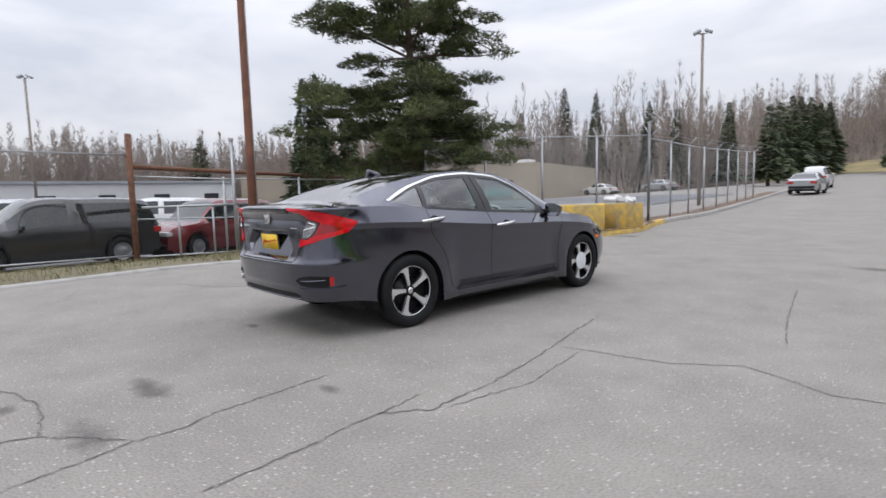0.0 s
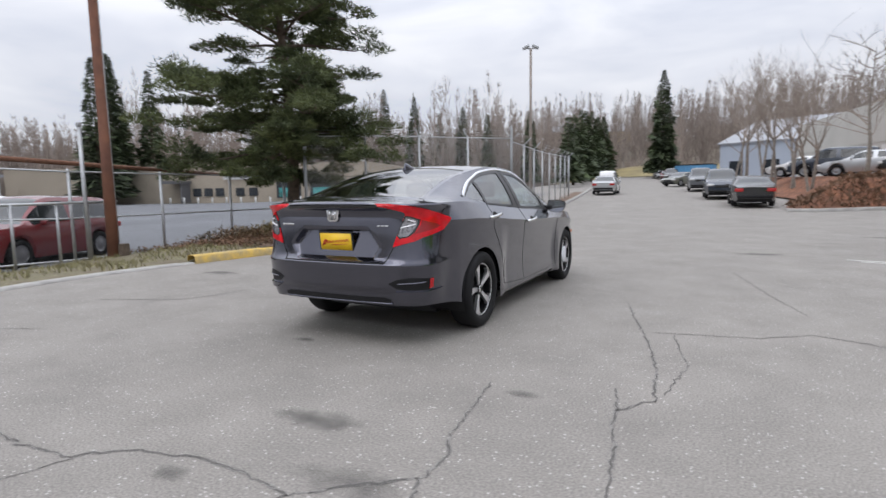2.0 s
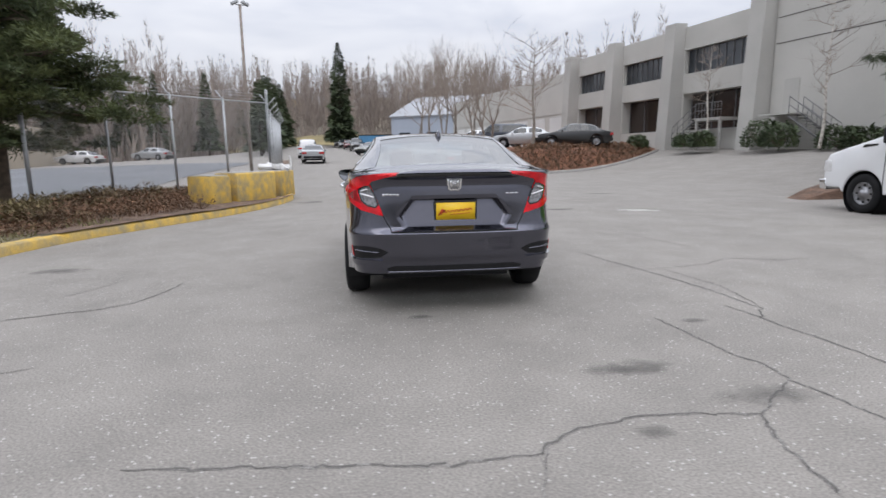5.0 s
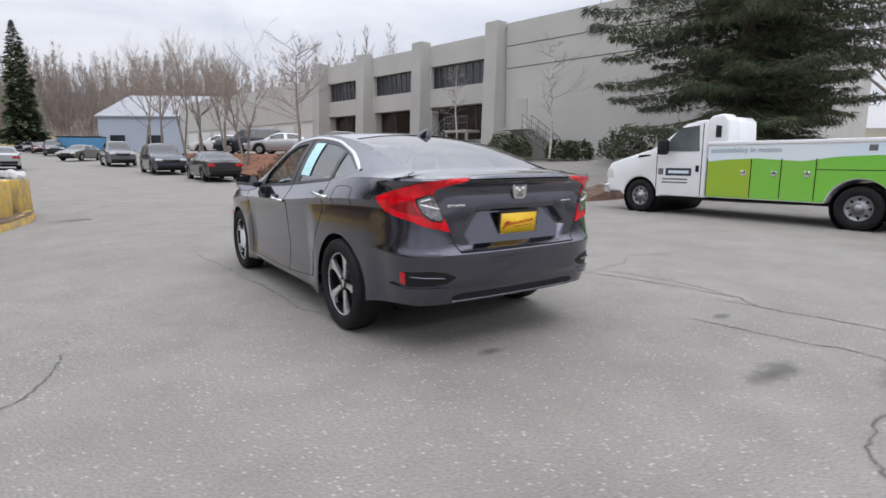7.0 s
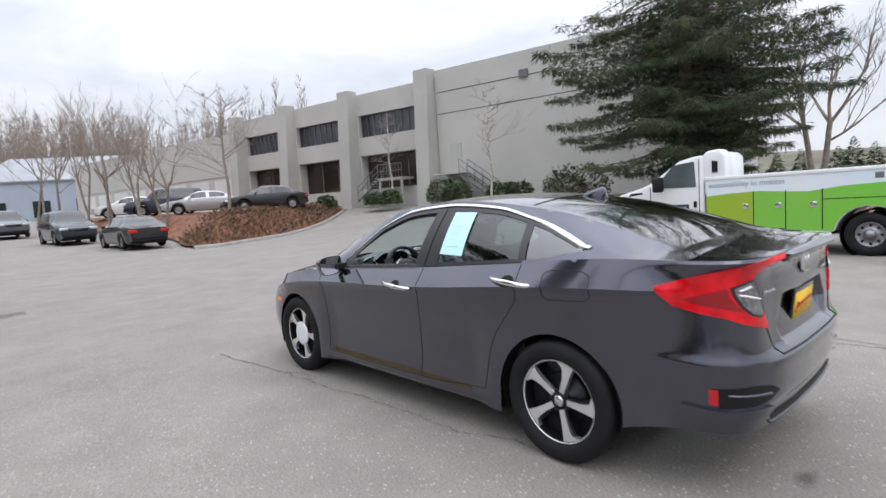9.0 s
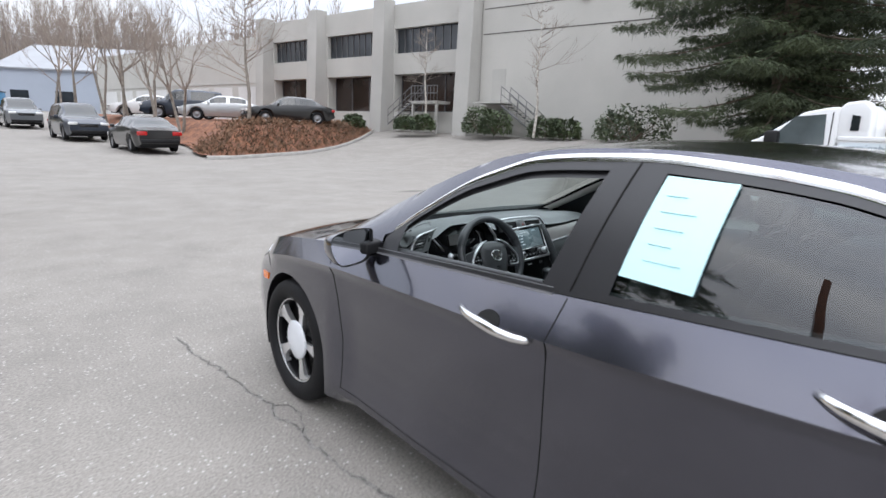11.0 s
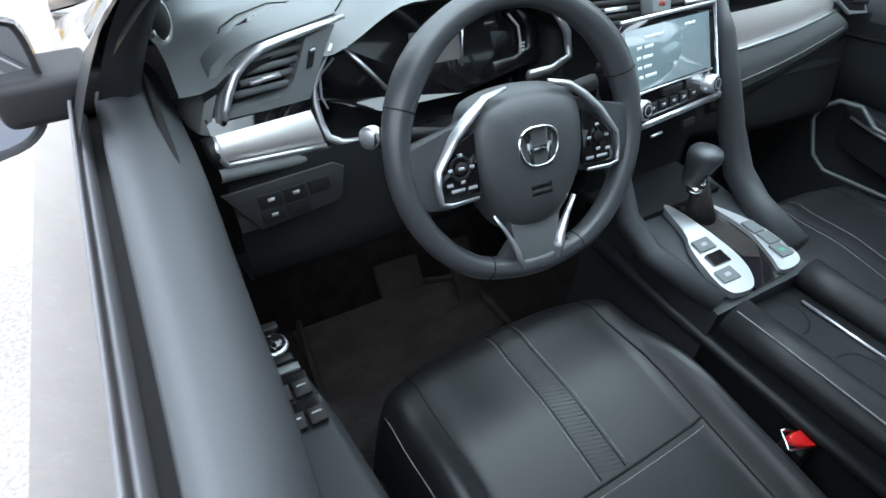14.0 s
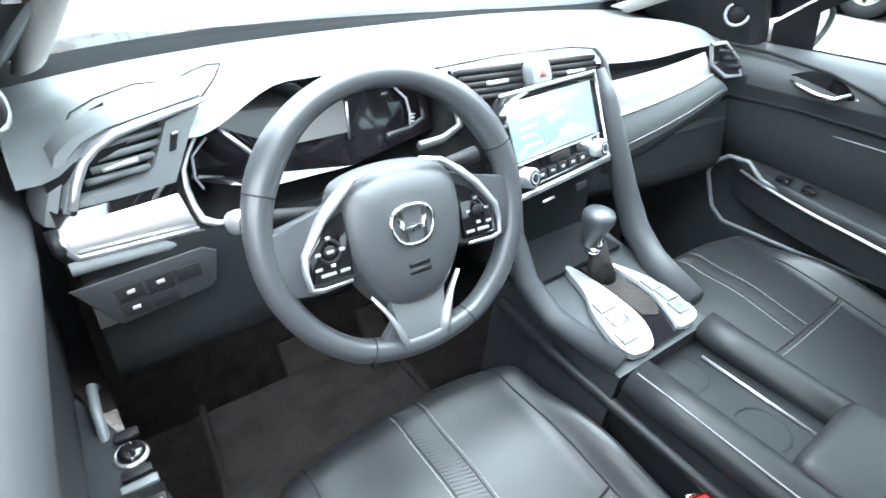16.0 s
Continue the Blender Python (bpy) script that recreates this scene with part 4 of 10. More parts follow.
def quad_frame(tl, tr, bl):
    """A frame in the plane of three corners, its origin at the upper left corner, y up."""
    tl, tr, bl = Vector(tl), Vector(tr), Vector(bl)
    u = (tr - tl).normalized()
    n = u.cross((tl - bl).normalized())
    return base_frame(tl, u, n)


def plate_part(name, pts, thick, M, material, parent, bev=0.0, label="", z=0.0):
    bm = bmesh.new()
    area = sum(a[0] * b[1] - b[0] * a[1] for a, b in zip(pts, pts[1:] + pts[:1]))
    slab(bm, pts if area > 0 else pts[::-1], thick, M @ Matrix.Translation((0, 0, z)), 0, bev)
    return part(name, bm, material, parent, label)


def bead(name, pts, r, material, parent, label="", flat=1.0, n=8, closed=False):
    bm = bmesh.new()
    tube(bm, pts + ([pts[0]] if closed else []), r, n, 0, not closed, flat)
    return part(name, bm, material, parent, label)


def soften(pts, n=6):
    """Rounds a plan outline's corners by Chaikin's rule."""
    for _ in range(2):
        out = []
        for a, b in zip(pts, pts[1:] + pts[:1]):
            out += [(a[0] * 0.75 + b[0] * 0.25, a[1] * 0.75 + b[1] * 0.25), (a[0] * 0.25 + b[0] * 0.75, a[1] * 0.25 + b[1] * 0.75)]
        pts = out
    return pts


# -- floor, lining and pillars --
for name_, c_, s_, r_ in (("floor_carpet", (0, 0.1, 0.22), (1.44, 2.3, 0.06), 0), ("bulkhead", (0, 1.0, 0.5), (1.44, 0.08, 0.7), -25), ("rear_bulkhead", (0, -1.15, 0.4), (1.44, 0.1, 0.6), 0)):
    bm = bmesh.new()
    box(bm, c_, s_, 0, Matrix.Rotation(radians(r_), 4, "X"))
    part(name_, bm, CARPET, sedan, smooth=False)
bm = bmesh.new()
grid(bm, lambda x, y: Vector((x, y, 0.262 + 0.006 * (1 if int((y + 5) / 0.03) % 2 else 0))), spread(-0.62, -0.14, 12), [0.2 + 0.01 * i for i in range(60)])
fm = part("floor_mat", bm, MATRUB, sedan, "ribbed black rubber floor mat")
bead("mat_edge", [(-0.62, 0.22, 0.272), (-0.63, 0.5, 0.272), (-0.6, 0.78, 0.275), (-0.4, 0.8, 0.275), (-0.16, 0.72, 0.272), (-0.15, 0.3, 0.272)], 0.009, MATRUB, fm)
for k, (px, pw, pz) in enumerate(((-0.22, 0.06, 0.40), (-0.38, 0.1, 0.44))):
    bm = bmesh.new(); box(bm, (px, 0.72, pz), (pw, 0.02, 0.14 if k == 0 else 0.07), 0.008, Matrix.Rotation(radians(-35), 4, "X")); part("pedal", bm, MATRUB, sedan)
bm = bmesh.new()
for side in (1, -1):
    grid(bm, lambda y, q: top_pt(y, q, side, -0.03), spread(0.14, -1.0, 24), spread(1.0, 2, 8))
part("headliner", bm, PILLAR, sedan, "pale grey headliner")
for side in (1, -1):
    bm = bmesh.new()
    def apil(t, v, side=side):
        y = 0.98 - 0.84 * t
        p = top_pt(y, 1.0, side, 0.0)
        a = v * math.pi
        return p + Vector((-side * (0.006 + 0.05 * (1 - math.cos(a)) * 0.5), -0.015 - 0.045 * math.sin(a), -0.012 - 0.008 * math.cos(a)))
    grid(bm, apil, spread(0, 1, 20), spread(0, 1, 8))
    part("pillar_trim", bm, PILLAR, sedan, "grey cloth-finish windscreen pillar trim")
    bm = bmesh.new()
    grid(bm, lambda u, v: dlo_pt(-0.232 - 0.17 * u, 0.09 - 0.05 * u, v, side, -0.03), spread(0, 1, 6), spread(0, 1, 8))
    part("pillar_lining", bm, DASHLOW, sedan)
    bm = bmesh.new()
    grid(bm, lambda y, v: top_pt(y, 0.0 + 1.0 * v, side, -0.035), spread(-1.15, -1.9, 12), spread(0, 1, 8))
    part("rear_pillar_lining", bm, DASHLOW, sedan)
    bm = bmesh.new()
    grid(bm, lambda y, v: top_pt(y, max(lo(y), hi(y) - 0.10 * (1 - v)), side, -0.014), spread(0.52, -1.1, 40), spread(0, 1, 3))
    part("door_frame", bm, SEAL, sedan)

# -- dashboard --
OUTER_PARTS = set(sedan.children)


def dash_front(x):
    """Plan line of the dash's upper front edge."""
    return 0.545 - 0.05 * smooth01((x - 0.15) / 0.5) - 0.04 * smooth01((-0.55 - x) / 0.15)


def dash_edge_z(x):
    hood = 0.055 * smooth01((x + 0.545) / 0.14) * smooth01((-0.1 - x) / 0.12)
    left = 0.02 * smooth01((-0.545 - x) / 0.02) - 0.022 * smooth01((-0.66 - x) / 0.05)
    return 1.003 + hood + left - 0.012 * smooth01((x - 0.15) / 0.2) + 0.012 * smooth01((x - 0.4) / 0.15) - 0.04 * smooth01((x - 0.62) / 0.09)


def dash_top(x, v):
    y0 = dash_front(x)
    y1 = 1.0 - 0.12 * abs(x / 0.72) ** 3
    y = y0 + (y1 - y0) * v
    z1 = 0.982
    z0 = dash_edge_z(x)
    hump = 0.018 * math.sin(math.pi * min(1, v * 1.4)) * (1 - 0.5 * abs(x))
    k = smooth01(v * 1.15)
    return Vector((x, y, z0 + (z1 - z0) * k + hump - 0.02 * (1 - smooth01(v * 8))))


bm = bmesh.new()
grid(bm, dash_top, spread(-0.735, 0.735, 72), [0, 0.02, 0.05, 0.09, 0.14, 0.2, 0.28, 0.36, 0.45, 0.55, 0.65, 0.75, 0.85, 0.93, 1.0])
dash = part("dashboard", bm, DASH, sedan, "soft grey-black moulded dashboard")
# dark strip where the dash meets the glass, and the ends beside the pillars
bm = bmesh.new()
grid(bm, lambda x, v: dash_top(x, 1.0) + Vector((0, 0.012 * v, -0.012 + 0.042 * v)), spread(-0.735, 0.735, 48), spread(0, 1, 4))
for s in (-1, 1):
    grid(bm, lambda u, v: dash_top(s * 0.735, v) + Vector((s * 0.075 * u, 0, -0.012 * u)), spread(0, 1, 4), spread(0.45, 1, 12))
part("screen_base", bm, DASHLOW, dash, "dark strip at the foot of the windscreen")
# face under the edge: rolls down and back
def dash_face(x, v):
    p = dash_top(x, 0)
    back = 0.02 + 0.10 * smooth01((x + 0.58) / 0.06) * smooth01((-0.10 - x) / 0.05)   # deep behind the wheel
    z = p.z - v * (p.z - 0.80)
    return Vector((x, p.y + back * smooth01(v * 6) - 0.06 * v * v, z))


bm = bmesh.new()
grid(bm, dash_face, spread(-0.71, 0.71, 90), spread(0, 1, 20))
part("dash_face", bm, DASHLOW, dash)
# lower dash and knee panel
bm = bmesh.new()
def knee(x, v):
    y0 = 0.50 - 0.03 * smooth01((x - 0.2) / 0.5)
    return Vector((x, y0 - 0.045 * math.sin(v * math.pi * 0.5) + 0.22 * smooth01((v - 0.55) / 0.45), 0.875 - 0.03 * smooth01((x - 0.2) / 0.3) - 0.28 * v))
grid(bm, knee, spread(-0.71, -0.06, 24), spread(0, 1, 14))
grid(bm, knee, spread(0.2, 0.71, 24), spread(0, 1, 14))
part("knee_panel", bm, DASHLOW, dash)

# left vent in its bright frame: a face that leans back, y from x and z
def von(x, z, off=0.0):
    return Vector((x, 0.505 + 0.1297 * (x + 0.706) + 0.1171 * (z - 0.935) - off, z))


def face_plate(name, outline_, off, thick, material, parent, label=""):
    """A plate on the vent's face, drawn out backwards."""
    bm = bmesh.new()
    f_ = [bm.verts.new(von(x, z, off)) for x, z in outline_]
    k_ = [bm.verts.new(von(x, z, off - thick)) for x, z in outline_]
    bm.faces.new(f_)
    for i in range(len(f_)):
        j = (i + 1) % len(f_)
        bm.faces.new((f_[i], k_[i], k_[j], f_[j]))
    bmesh.ops.recalc_face_normals(bm, faces=bm.faces)
    return part(name, bm, material, parent, label, smooth=False)


bead("vent_frame", [von(x, z, 0.004) for x, z in ((-0.693, 0.944), (-0.688, 0.957), (-0.680, 0.974), (-0.668, 0.994), (-0.651, 0.008 + 1.0), (-0.628, 1.0175), (-0.592, 1.0235), (-0.554, 1.029), (-0.513, 1.035))], [0.0055, 0.006, 0.0065, 0.007, 0.007, 0.0065, 0.006, 0.005, 0.003], SATIN, dash, "satin silver vent frame", 0.8)
FRAME_LINE = [(-0.702, 0.926), (-0.695, 0.944), (-0.689, 0.957), (-0.681, 0.974), (-0.669, 0.994), (-0.652, 1.008), (-0.629, 1.0175), (-0.592, 1.0235), (-0.554, 1.029), (-0.520, 1.034)]
bm = bmesh.new()
BAND = [(0.0, 0.0, 0.002), (0.006, 0.003, 0.001), (0.009, 0.0045, -0.006), (0.012, 0.006, 0.0), (0.022, 0.010, -0.006), (0.030, 0.012, -0.03), (0.034, 0.006, -0.09)]
rows = []
for i, (x, z) in enumerate(FRAME_LINE):
    k = 1 - smooth01((i - 4) / 4) * 0.85
    rows.append([bm.verts.new(von(x - dx * k, z + dz * (1.0 if i > 3 else 0.4), off)) for dx, dz, off in BAND])
for a_, b_ in zip(rows, rows[1:]):
    for i in range(len(BAND) - 1):
        bm.faces.new((a_[i], a_[i + 1], b_[i + 1], b_[i]))
bmesh.ops.recalc_face_normals(bm, faces=bm.faces)
part("vent_surround", bm, DASH, dash)
face_plate("vent_recess", [(-0.695, 0.945), (-0.672, 0.99), (-0.645, 1.01), (-0.56, 1.025), (-0.58, 0.95)], -0.022, 0.004, PIANO, dash)
face_plate("vent_cheek", [(-0.690, 0.944), (-0.682, 0.953), (-0.645, 0.9525), (-0.616, 0.954), (-0.605, 0.959), (-0.595, 0.971), (-0.582, 0.994), (-0.570, 1.018), (-0.527, 1.027), (-0.543, 1.003), (-0.561, 0.971), (-0.577, 0.942), (-0.64, 0.942)], 0.003, 0.03, DASH, dash)
for i in range(4):
    f = i / 3
    bead("vent_slat", [von(-0.672 + 0.030 * f, 0.966 + 0.036 * f, -0.006), von(-0.600 + 0.026 * f, 0.966 + 0.040 * f, -0.006)], 0.0022, DASH, dash, "", 2.2, 6)
bead("vent_tab", [von(-0.651, 0.979, 0.002), von(-0.612, 0.9815, 0.002)], [0.003, 0.0038], SATIN, dash)
face_plate("vent_wheel", [(-0.575, 0.982), (-0.567, 0.983), (-0.559, 1.006), (-0.568, 1.004)], 0.006, 0.01, BLACK, dash)
bead("wheel_tip", [von(-0.5675, 1.003, 0.007), von(-0.5605, 1.0045, 0.007)], 0.0018, SATIN, dash)


def dash_at(x, y, lift=0.0):
    """The dash's upper surface over a place in the plan."""
    y0 = dash_front(x)
    y1 = 1.0 - 0.12 * abs(x / 0.72) ** 3
    return dash_top(x, (y - y0) / (y1 - y0)) + Vector((0, 0, lift))


# demister slot: a lens-shaped opening with fine blades
bm = bmesh.new()
for i in range(6):
    f = i / 5
    tube(bm, [dash_at(-0.636 + 0.118 * g, 0.584 + 0.066 * g + 0.016 * (f - 0.5) * math.sin(math.pi * g) * 2, 0.002) for g in spread(0.02 + 0.06 * f, 0.98, 10)], 0.0011, 4)
part("demister_slot", bm, PIANO, dash)
bead("demister_rim", [dash_at(x, y, 0.001) for x, y in ((-0.64, 0.582), (-0.606, 0.616), (-0.56, 0.646), (-0.517, 0.654), (-0.508, 0.642), (-0.541, 0.624), (-0.615, 0.590))], 0.0013, DASHLOW, dash, "", 0.8, 6, True)
bead("dash_seam", [dash_at(x, y, 0.0018) for x, y in ((-0.69, 0.53), (-0.661, 0.58), (-0.629, 0.625), (-0.576, 0.669), (-0.518, 0.70), (-0.488, 0.708), (-0.469, 0.692), (-0.46, 0.652), (-0.483, 0.615), (-0.52, 0.585))], 0.0011, SEAM, dash)
# silver strip under the vent
def strip_pt(u, v):
    tl, tr, bl, br = Vector((-0.711, 0.492, 0.932)), Vector((-0.578, 0.524, 0.924)), Vector((-0.709, 0.484, 0.899)), Vector((-0.566, 0.515, 0.876))
    p = tl.lerp(tr, u).lerp(bl.lerp(br, u), v)
    return p + Vector((0, -0.010 * math.sin(math.pi * v), 0))
bm = bmesh.new(); grid(bm, strip_pt, spread(0, 1, 12), spread(0, 1, 8)); part("decor_strip", bm, BRUSHED, dash, "brushed silver trim strip")
bead("decor_edge", [strip_pt(0, v) + Vector((-0.002, -0.003, 0)) for v in (0, 0.35, 0.7)] + [strip_pt(0.03, 1.0) + Vector((0, -0.004, -0.003))] + [strip_pt(u, 1) + Vector((0, -0.004, -0.003)) for u in (0.15, 0.4, 0.7, 1)], 0.0042, SATIN, dash)
bm = bmesh.new(); grid(bm, lambda u, v: strip_pt(u, 0).lerp(von(-0.712 + 0.139 * u, 0.947 - 0.004 * u, -0.004), v), spread(-0.02, 1.0, 10), spread(0, 1, 4)); part("strip_rim", bm, PIANO, dash)
def base_pt(u, v):
    return strip_pt(u, 1) + Vector((0, -0.004 - 0.010 * math.sin(v * math.pi) + 0.02 * v * v, -0.006 - 0.030 * v))
bm = bmesh.new(); grid(bm, base_pt, spread(-0.05, 1.05, 12), spread(0, 1, 7)); part("strip_base", bm, DASH, dash)
bead("strip_base_edge", [strip_pt(-0.06, 0.0), strip_pt(-0.06, 0.6), strip_pt(-0.03, 1.1)], 0.008, DASHLOW, dash)

# buttons at the driver's knee
KN = quad_frame((-0.70, 0.458, 0.86), (-0.585, 0.462, 0.862), (-0.685, 0.452, 0.815))
plate_part("button_panel", [(-0.025, 0.010), (0.125, 0.012), (0.140, 0.002), (0.13, -0.038), (0.122, -0.045), (0.012, -0.052)], 0.004, KN, BUTTONGREY, dash, 0.002)
for i in range(3):
    for j in range(2):
        if i == 2 and j == 1:
            continue
        b2 = plate_part("button", [(0.016 + 0.034 * i, -0.003 - 0.022 * j), (0.047 + 0.034 * i, -0.003 - 0.022 * j), (0.048 + 0.034 * i, -0.022 - 0.022 * j), (0.018 + 0.034 * i, -0.022 - 0.022 * j)], 0.007, KN, BLACK, dash, 0.0015)
        if i < 2 and not (i == 1 and j == 1):
            bm = bmesh.new(); slab(bm, [(0.028 + 0.034 * i, -0.014 - 0.022 * j), (0.037 + 0.034 * i, -0.014 - 0.022 * j), (0.037 + 0.034 * i, -0.009 - 0.022 * j), (0.028 + 0.034 * i, -0.009 - 0.022 * j)], 0.0008, KN @ Matrix.Translation((0, 0, 0.007))); part("button_mark", bm, DIAL, dash)

# instrument cluster
bm = bmesh.new()
cl = [(-0.545, 0.60, 0.90), (-0.53, 0.60, 0.99), (-0.44, 0.61, 1.02), (-0.33, 0.615, 1.028), (-0.22, 0.61, 1.02), (-0.14, 0.60, 0.985), (-0.12, 0.585, 0.90), (-0.30, 0.57, 0.875), (-0.45, 0.57, 0.875)]
bm.faces.new([bm.verts.new(p) for p in cl][::-1])
cluster = part("instrument_panel", bm, PIANO, sedan, "dark digital instrument cluster", smooth=False)
bead("cluster_bezel", [(-0.526, 0.556, 0.996), (-0.548, 0.553, 0.964), (-0.560, 0.55, 0.943), (-0.563, 0.544, 0.921), (-0.561, 0.535, 0.894), (-0.556, 0.527, 0.876), (-0.538, 0.52, 0.866), (-0.50, 0.52, 0.862)], [0.002, 0.003, 0.004, 0.005, 0.006, 0.0065, 0.0065, 0.004], SATIN, cluster)
bead("cluster_bezel", [(-0.14, 0.56, 1.0), (-0.105, 0.55, 0.955), (-0.10, 0.54, 0.915), (-0.14, 0.535, 0.90), (-0.19, 0.535, 0.898)], 0.011, SATIN, cluster, "satin silver cluster surround", 0.6)
bead("cluster_divider", [(-0.505, 0.58, 0.985), (-0.47, 0.57, 0.945), (-0.445, 0.56, 0.915)], 0.0035, SATIN, cluster)
bead("cluster_divider", [(-0.30, 0.58, 0.98), (-0.30, 0.575, 0.92)], 0.002, SATIN, cluster)
bead("gauge_arc", [(-0.515, 0.585, 0.965), (-0.54, 0.58, 0.945), (-0.543, 0.575, 0.915), (-0.535, 0.575, 0.895)], 0.002, DIAL, cluster)
bead("gauge_arc", [(-0.205, 0.59, 0.985), (-0.185, 0.585, 0.965), (-0.18, 0.58, 0.94), (-0.182, 0.575, 0.92)], 0.0022, DIAL, cluster)
for i in range(3):
    bead("gauge_bar", [(-0.18, 0.578, 0.925 + 0.006 * i), (-0.172, 0.578, 0.925 + 0.006 * i)], 0.002, DIAL, cluster)
bm = bmesh.new(); box(bm, (-0.345, 0.585, 0.955), (0.09, 0.002, 0.05), 0, Matrix.Rotation(radians(-15), 4, "X")); part("trip_display", bm, mat("lcd_grey", (0.12, 0.12, 0.12), 0.25), cluster, smooth=False)

# screen, climate controls and centre vents
TL, TR, BL, BR = Vector((-0.118, 0.418, 0.997)), Vector((0.118, 0.448, 0.992)), Vector((-0.092, 0.372, 0.848)), Vector((0.142, 0.398, 0.836))
SF = quad_frame(TL, TR, BL)
wS, hS = (TR - TL).length, (TL - BL).length
sx = 0.028 / hS
stack = plate_part("centre_panel", soften([(-0.012, 0.012), (wS + 0.012, 0.012), (wS + 0.045, -hS - 0.005), (0.012, -hS - 0.008)]), 0.05, SF, PIANO, sedan, 0.004, "gloss black centre stack with touch screen", -0.05)
plate_part("touch_screen", [(0.0, -0.003), (wS - 0.006, -0.003), (wS + 0.010, -0.098), (0.016, -0.098)], 0.002, SF, SCREEN, stack, 0, "glass touch screen", 0.0005)
for k, (x, y, w) in enumerate(((0.05, -0.016, 0.05), (0.16, -0.012, 0.03), (0.03, -0.03, 0.012), (0.05, -0.03, 0.022), (0.03, -0.045, 0.01), (0.046, -0.045, 0.025), (0.032, -0.06, 0.01), (0.048, -0.06, 0.02), (0.036, -0.075, 0.01), (0.052, -0.075, 0.03))):
    plate_part("screen_line", [(x, y), (x + w, y), (x + w, y - 0.005), (x, y - 0.005)], 0.0006, SF, ICON, stack, 0, "", 0.0027)
bead("screen_edge", [SF @ Vector((x, y, 0.004)) for x, y in ((-0.01, 0.01), (wS + 0.008, 0.01), (wS + 0.042, -hS), (0.012, -hS))], 0.0035, SATIN, stack, "", 1.0, 6)
bead("panel_rule", [SF @ Vector((0.016, -0.102, 0.003)), SF @ Vector((wS + 0.012, -0.102, 0.003))], 0.002, SATIN, stack)
for x in (0.03, wS - 0.0):
    bm = bmesh.new(); lathe(bm, [(0.0, 0.022), (0.013, 0.022), (0.0165, 0.019), (0.0175, 0.0)], 28, SF @ Matrix.Translation((x, -0.126, 0.0))); kb = part("climate_knob", bm, SATIN, stack, "silver-rimmed rotary knob")
    bm = bmesh.new(); lathe(bm, [(0.0, 0.0232), (0.0125, 0.0232), (0.0128, 0.02)], 24, SF @ Matrix.Translation((x, -0.126, 0.0))); part("knob_face", bm, BLACK, kb)
    bm = bmesh.new(); lathe(bm, [(0.0075, 0.0236), (0.0085, 0.024), (0.0095, 0.0236)], 20, SF @ Matrix.Translation((x, -0.126, 0.0))); part("knob_ring", bm, DIAL, kb)
for i in range(5):
    x = 0.058 + i * 0.030
    plate_part("climate_button", [(x, -0.124), (x + 0.025, -0.124), (x + 0.026, -0.141), (x + 0.001, -0.141)], 0.005, SF, BLACK, stack, 0.001)
    plate_part("button_mark", [(x + 0.008, -0.130), (x + 0.017, -0.130), (x + 0.017, -0.135), (x + 0.008, -0.135)], 0.0006, SF, DIAL, stack, 0, "", 0.005)
plate_part("climate_display", [(0.095, -0.106), (0.155, -0.106), (0.153, -0.119), (0.099, -0.119)], 0.006, SF, BLACK, stack, 0.001)
bead("stack_chin", [SF @ Vector((0.012, -hS + 0.004, 0.006)), SF @ Vector((wS + 0.04, -hS + 0.006, 0.006))], 0.0045, SATIN, stack)
# grey arms that run from the stack down to the console
for s, pts in ((1, [(0.160, 0.46, 1.0), (0.168, 0.435, 0.95), (0.182, 0.40, 0.86), (0.20, 0.375, 0.78), (0.215, 0.335, 0.70), (0.20, 0.27, 0.665), (0.175, 0.16, 0.648)]), (-1, [(-0.105, 0.39, 0.86), (-0.105, 0.375, 0.78), (-0.10, 0.33, 0.70), (-0.085, 0.27, 0.655), (-0.06, 0.14, 0.635)])):
    bead("console_arm", pts, [0.006, 0.013, 0.017, 0.02, 0.022, 0.022, 0.02][-len(pts):], CONSOLE, stack, "", 1.3, 12)
bm = bmesh.new(); box(bm, (0.06, 0.49, 0.74), (0.26, 0.08, 0.22)); box(bm, (0.05, 0.42, 0.665), (0.26, 0.16, 0.012)); box(bm, (0.3, 0.62, 0.68), (0.9, 0.02, 0.48)); part("storage_niche", bm, DASHLOW, stack, smooth=False)
plate_part("port_cover", [(0.165, -hS - 0.018), (0.20, -hS - 0.018), (0.20, -hS - 0.032), (0.165, -hS - 0.032)], 0.004, SF, BLACK, stack, 0.001)
plate_part("chin_bar", [(0.07, -hS - 0.02), (0.10, -hS - 0.02), (0.10, -hS - 0.024), (0.07, -hS - 0.024)], 0.004, SF, SATIN, stack)
# centre vents, hazard button and the bright line over them
CV = quad_frame((-0.165, 0.505, 1.035), (0.19, 0.495, 1.022), (-0.15, 0.48, 0.978))
vents = plate_part("centre_vent", [(0.01, -0.006), (0.335, -0.006), (0.345, -0.058), (0.02, -0.058)], 0.01, CV, PIANO, sedan, 0.002, "pair of centre air vents", -0.012)
for i in range(5):
    y = -0.013 - 0.0105 * i
    for x0, x1 in ((0.018, 0.15), (0.205, 0.335)):
        bead("vent_slat", [CV @ Vector((x0, y, 0.004)), CV @ Vector((x1, y, 0.004))], 0.0028, BLACK, vents, "", 2.2, 6)
for x in (0.07, 0.255):
    bead("vent_tab", [CV @ Vector((x, -0.034, 0.008)), CV @ Vector((x + 0.045, -0.033, 0.008))], 0.004, SATIN, vents)
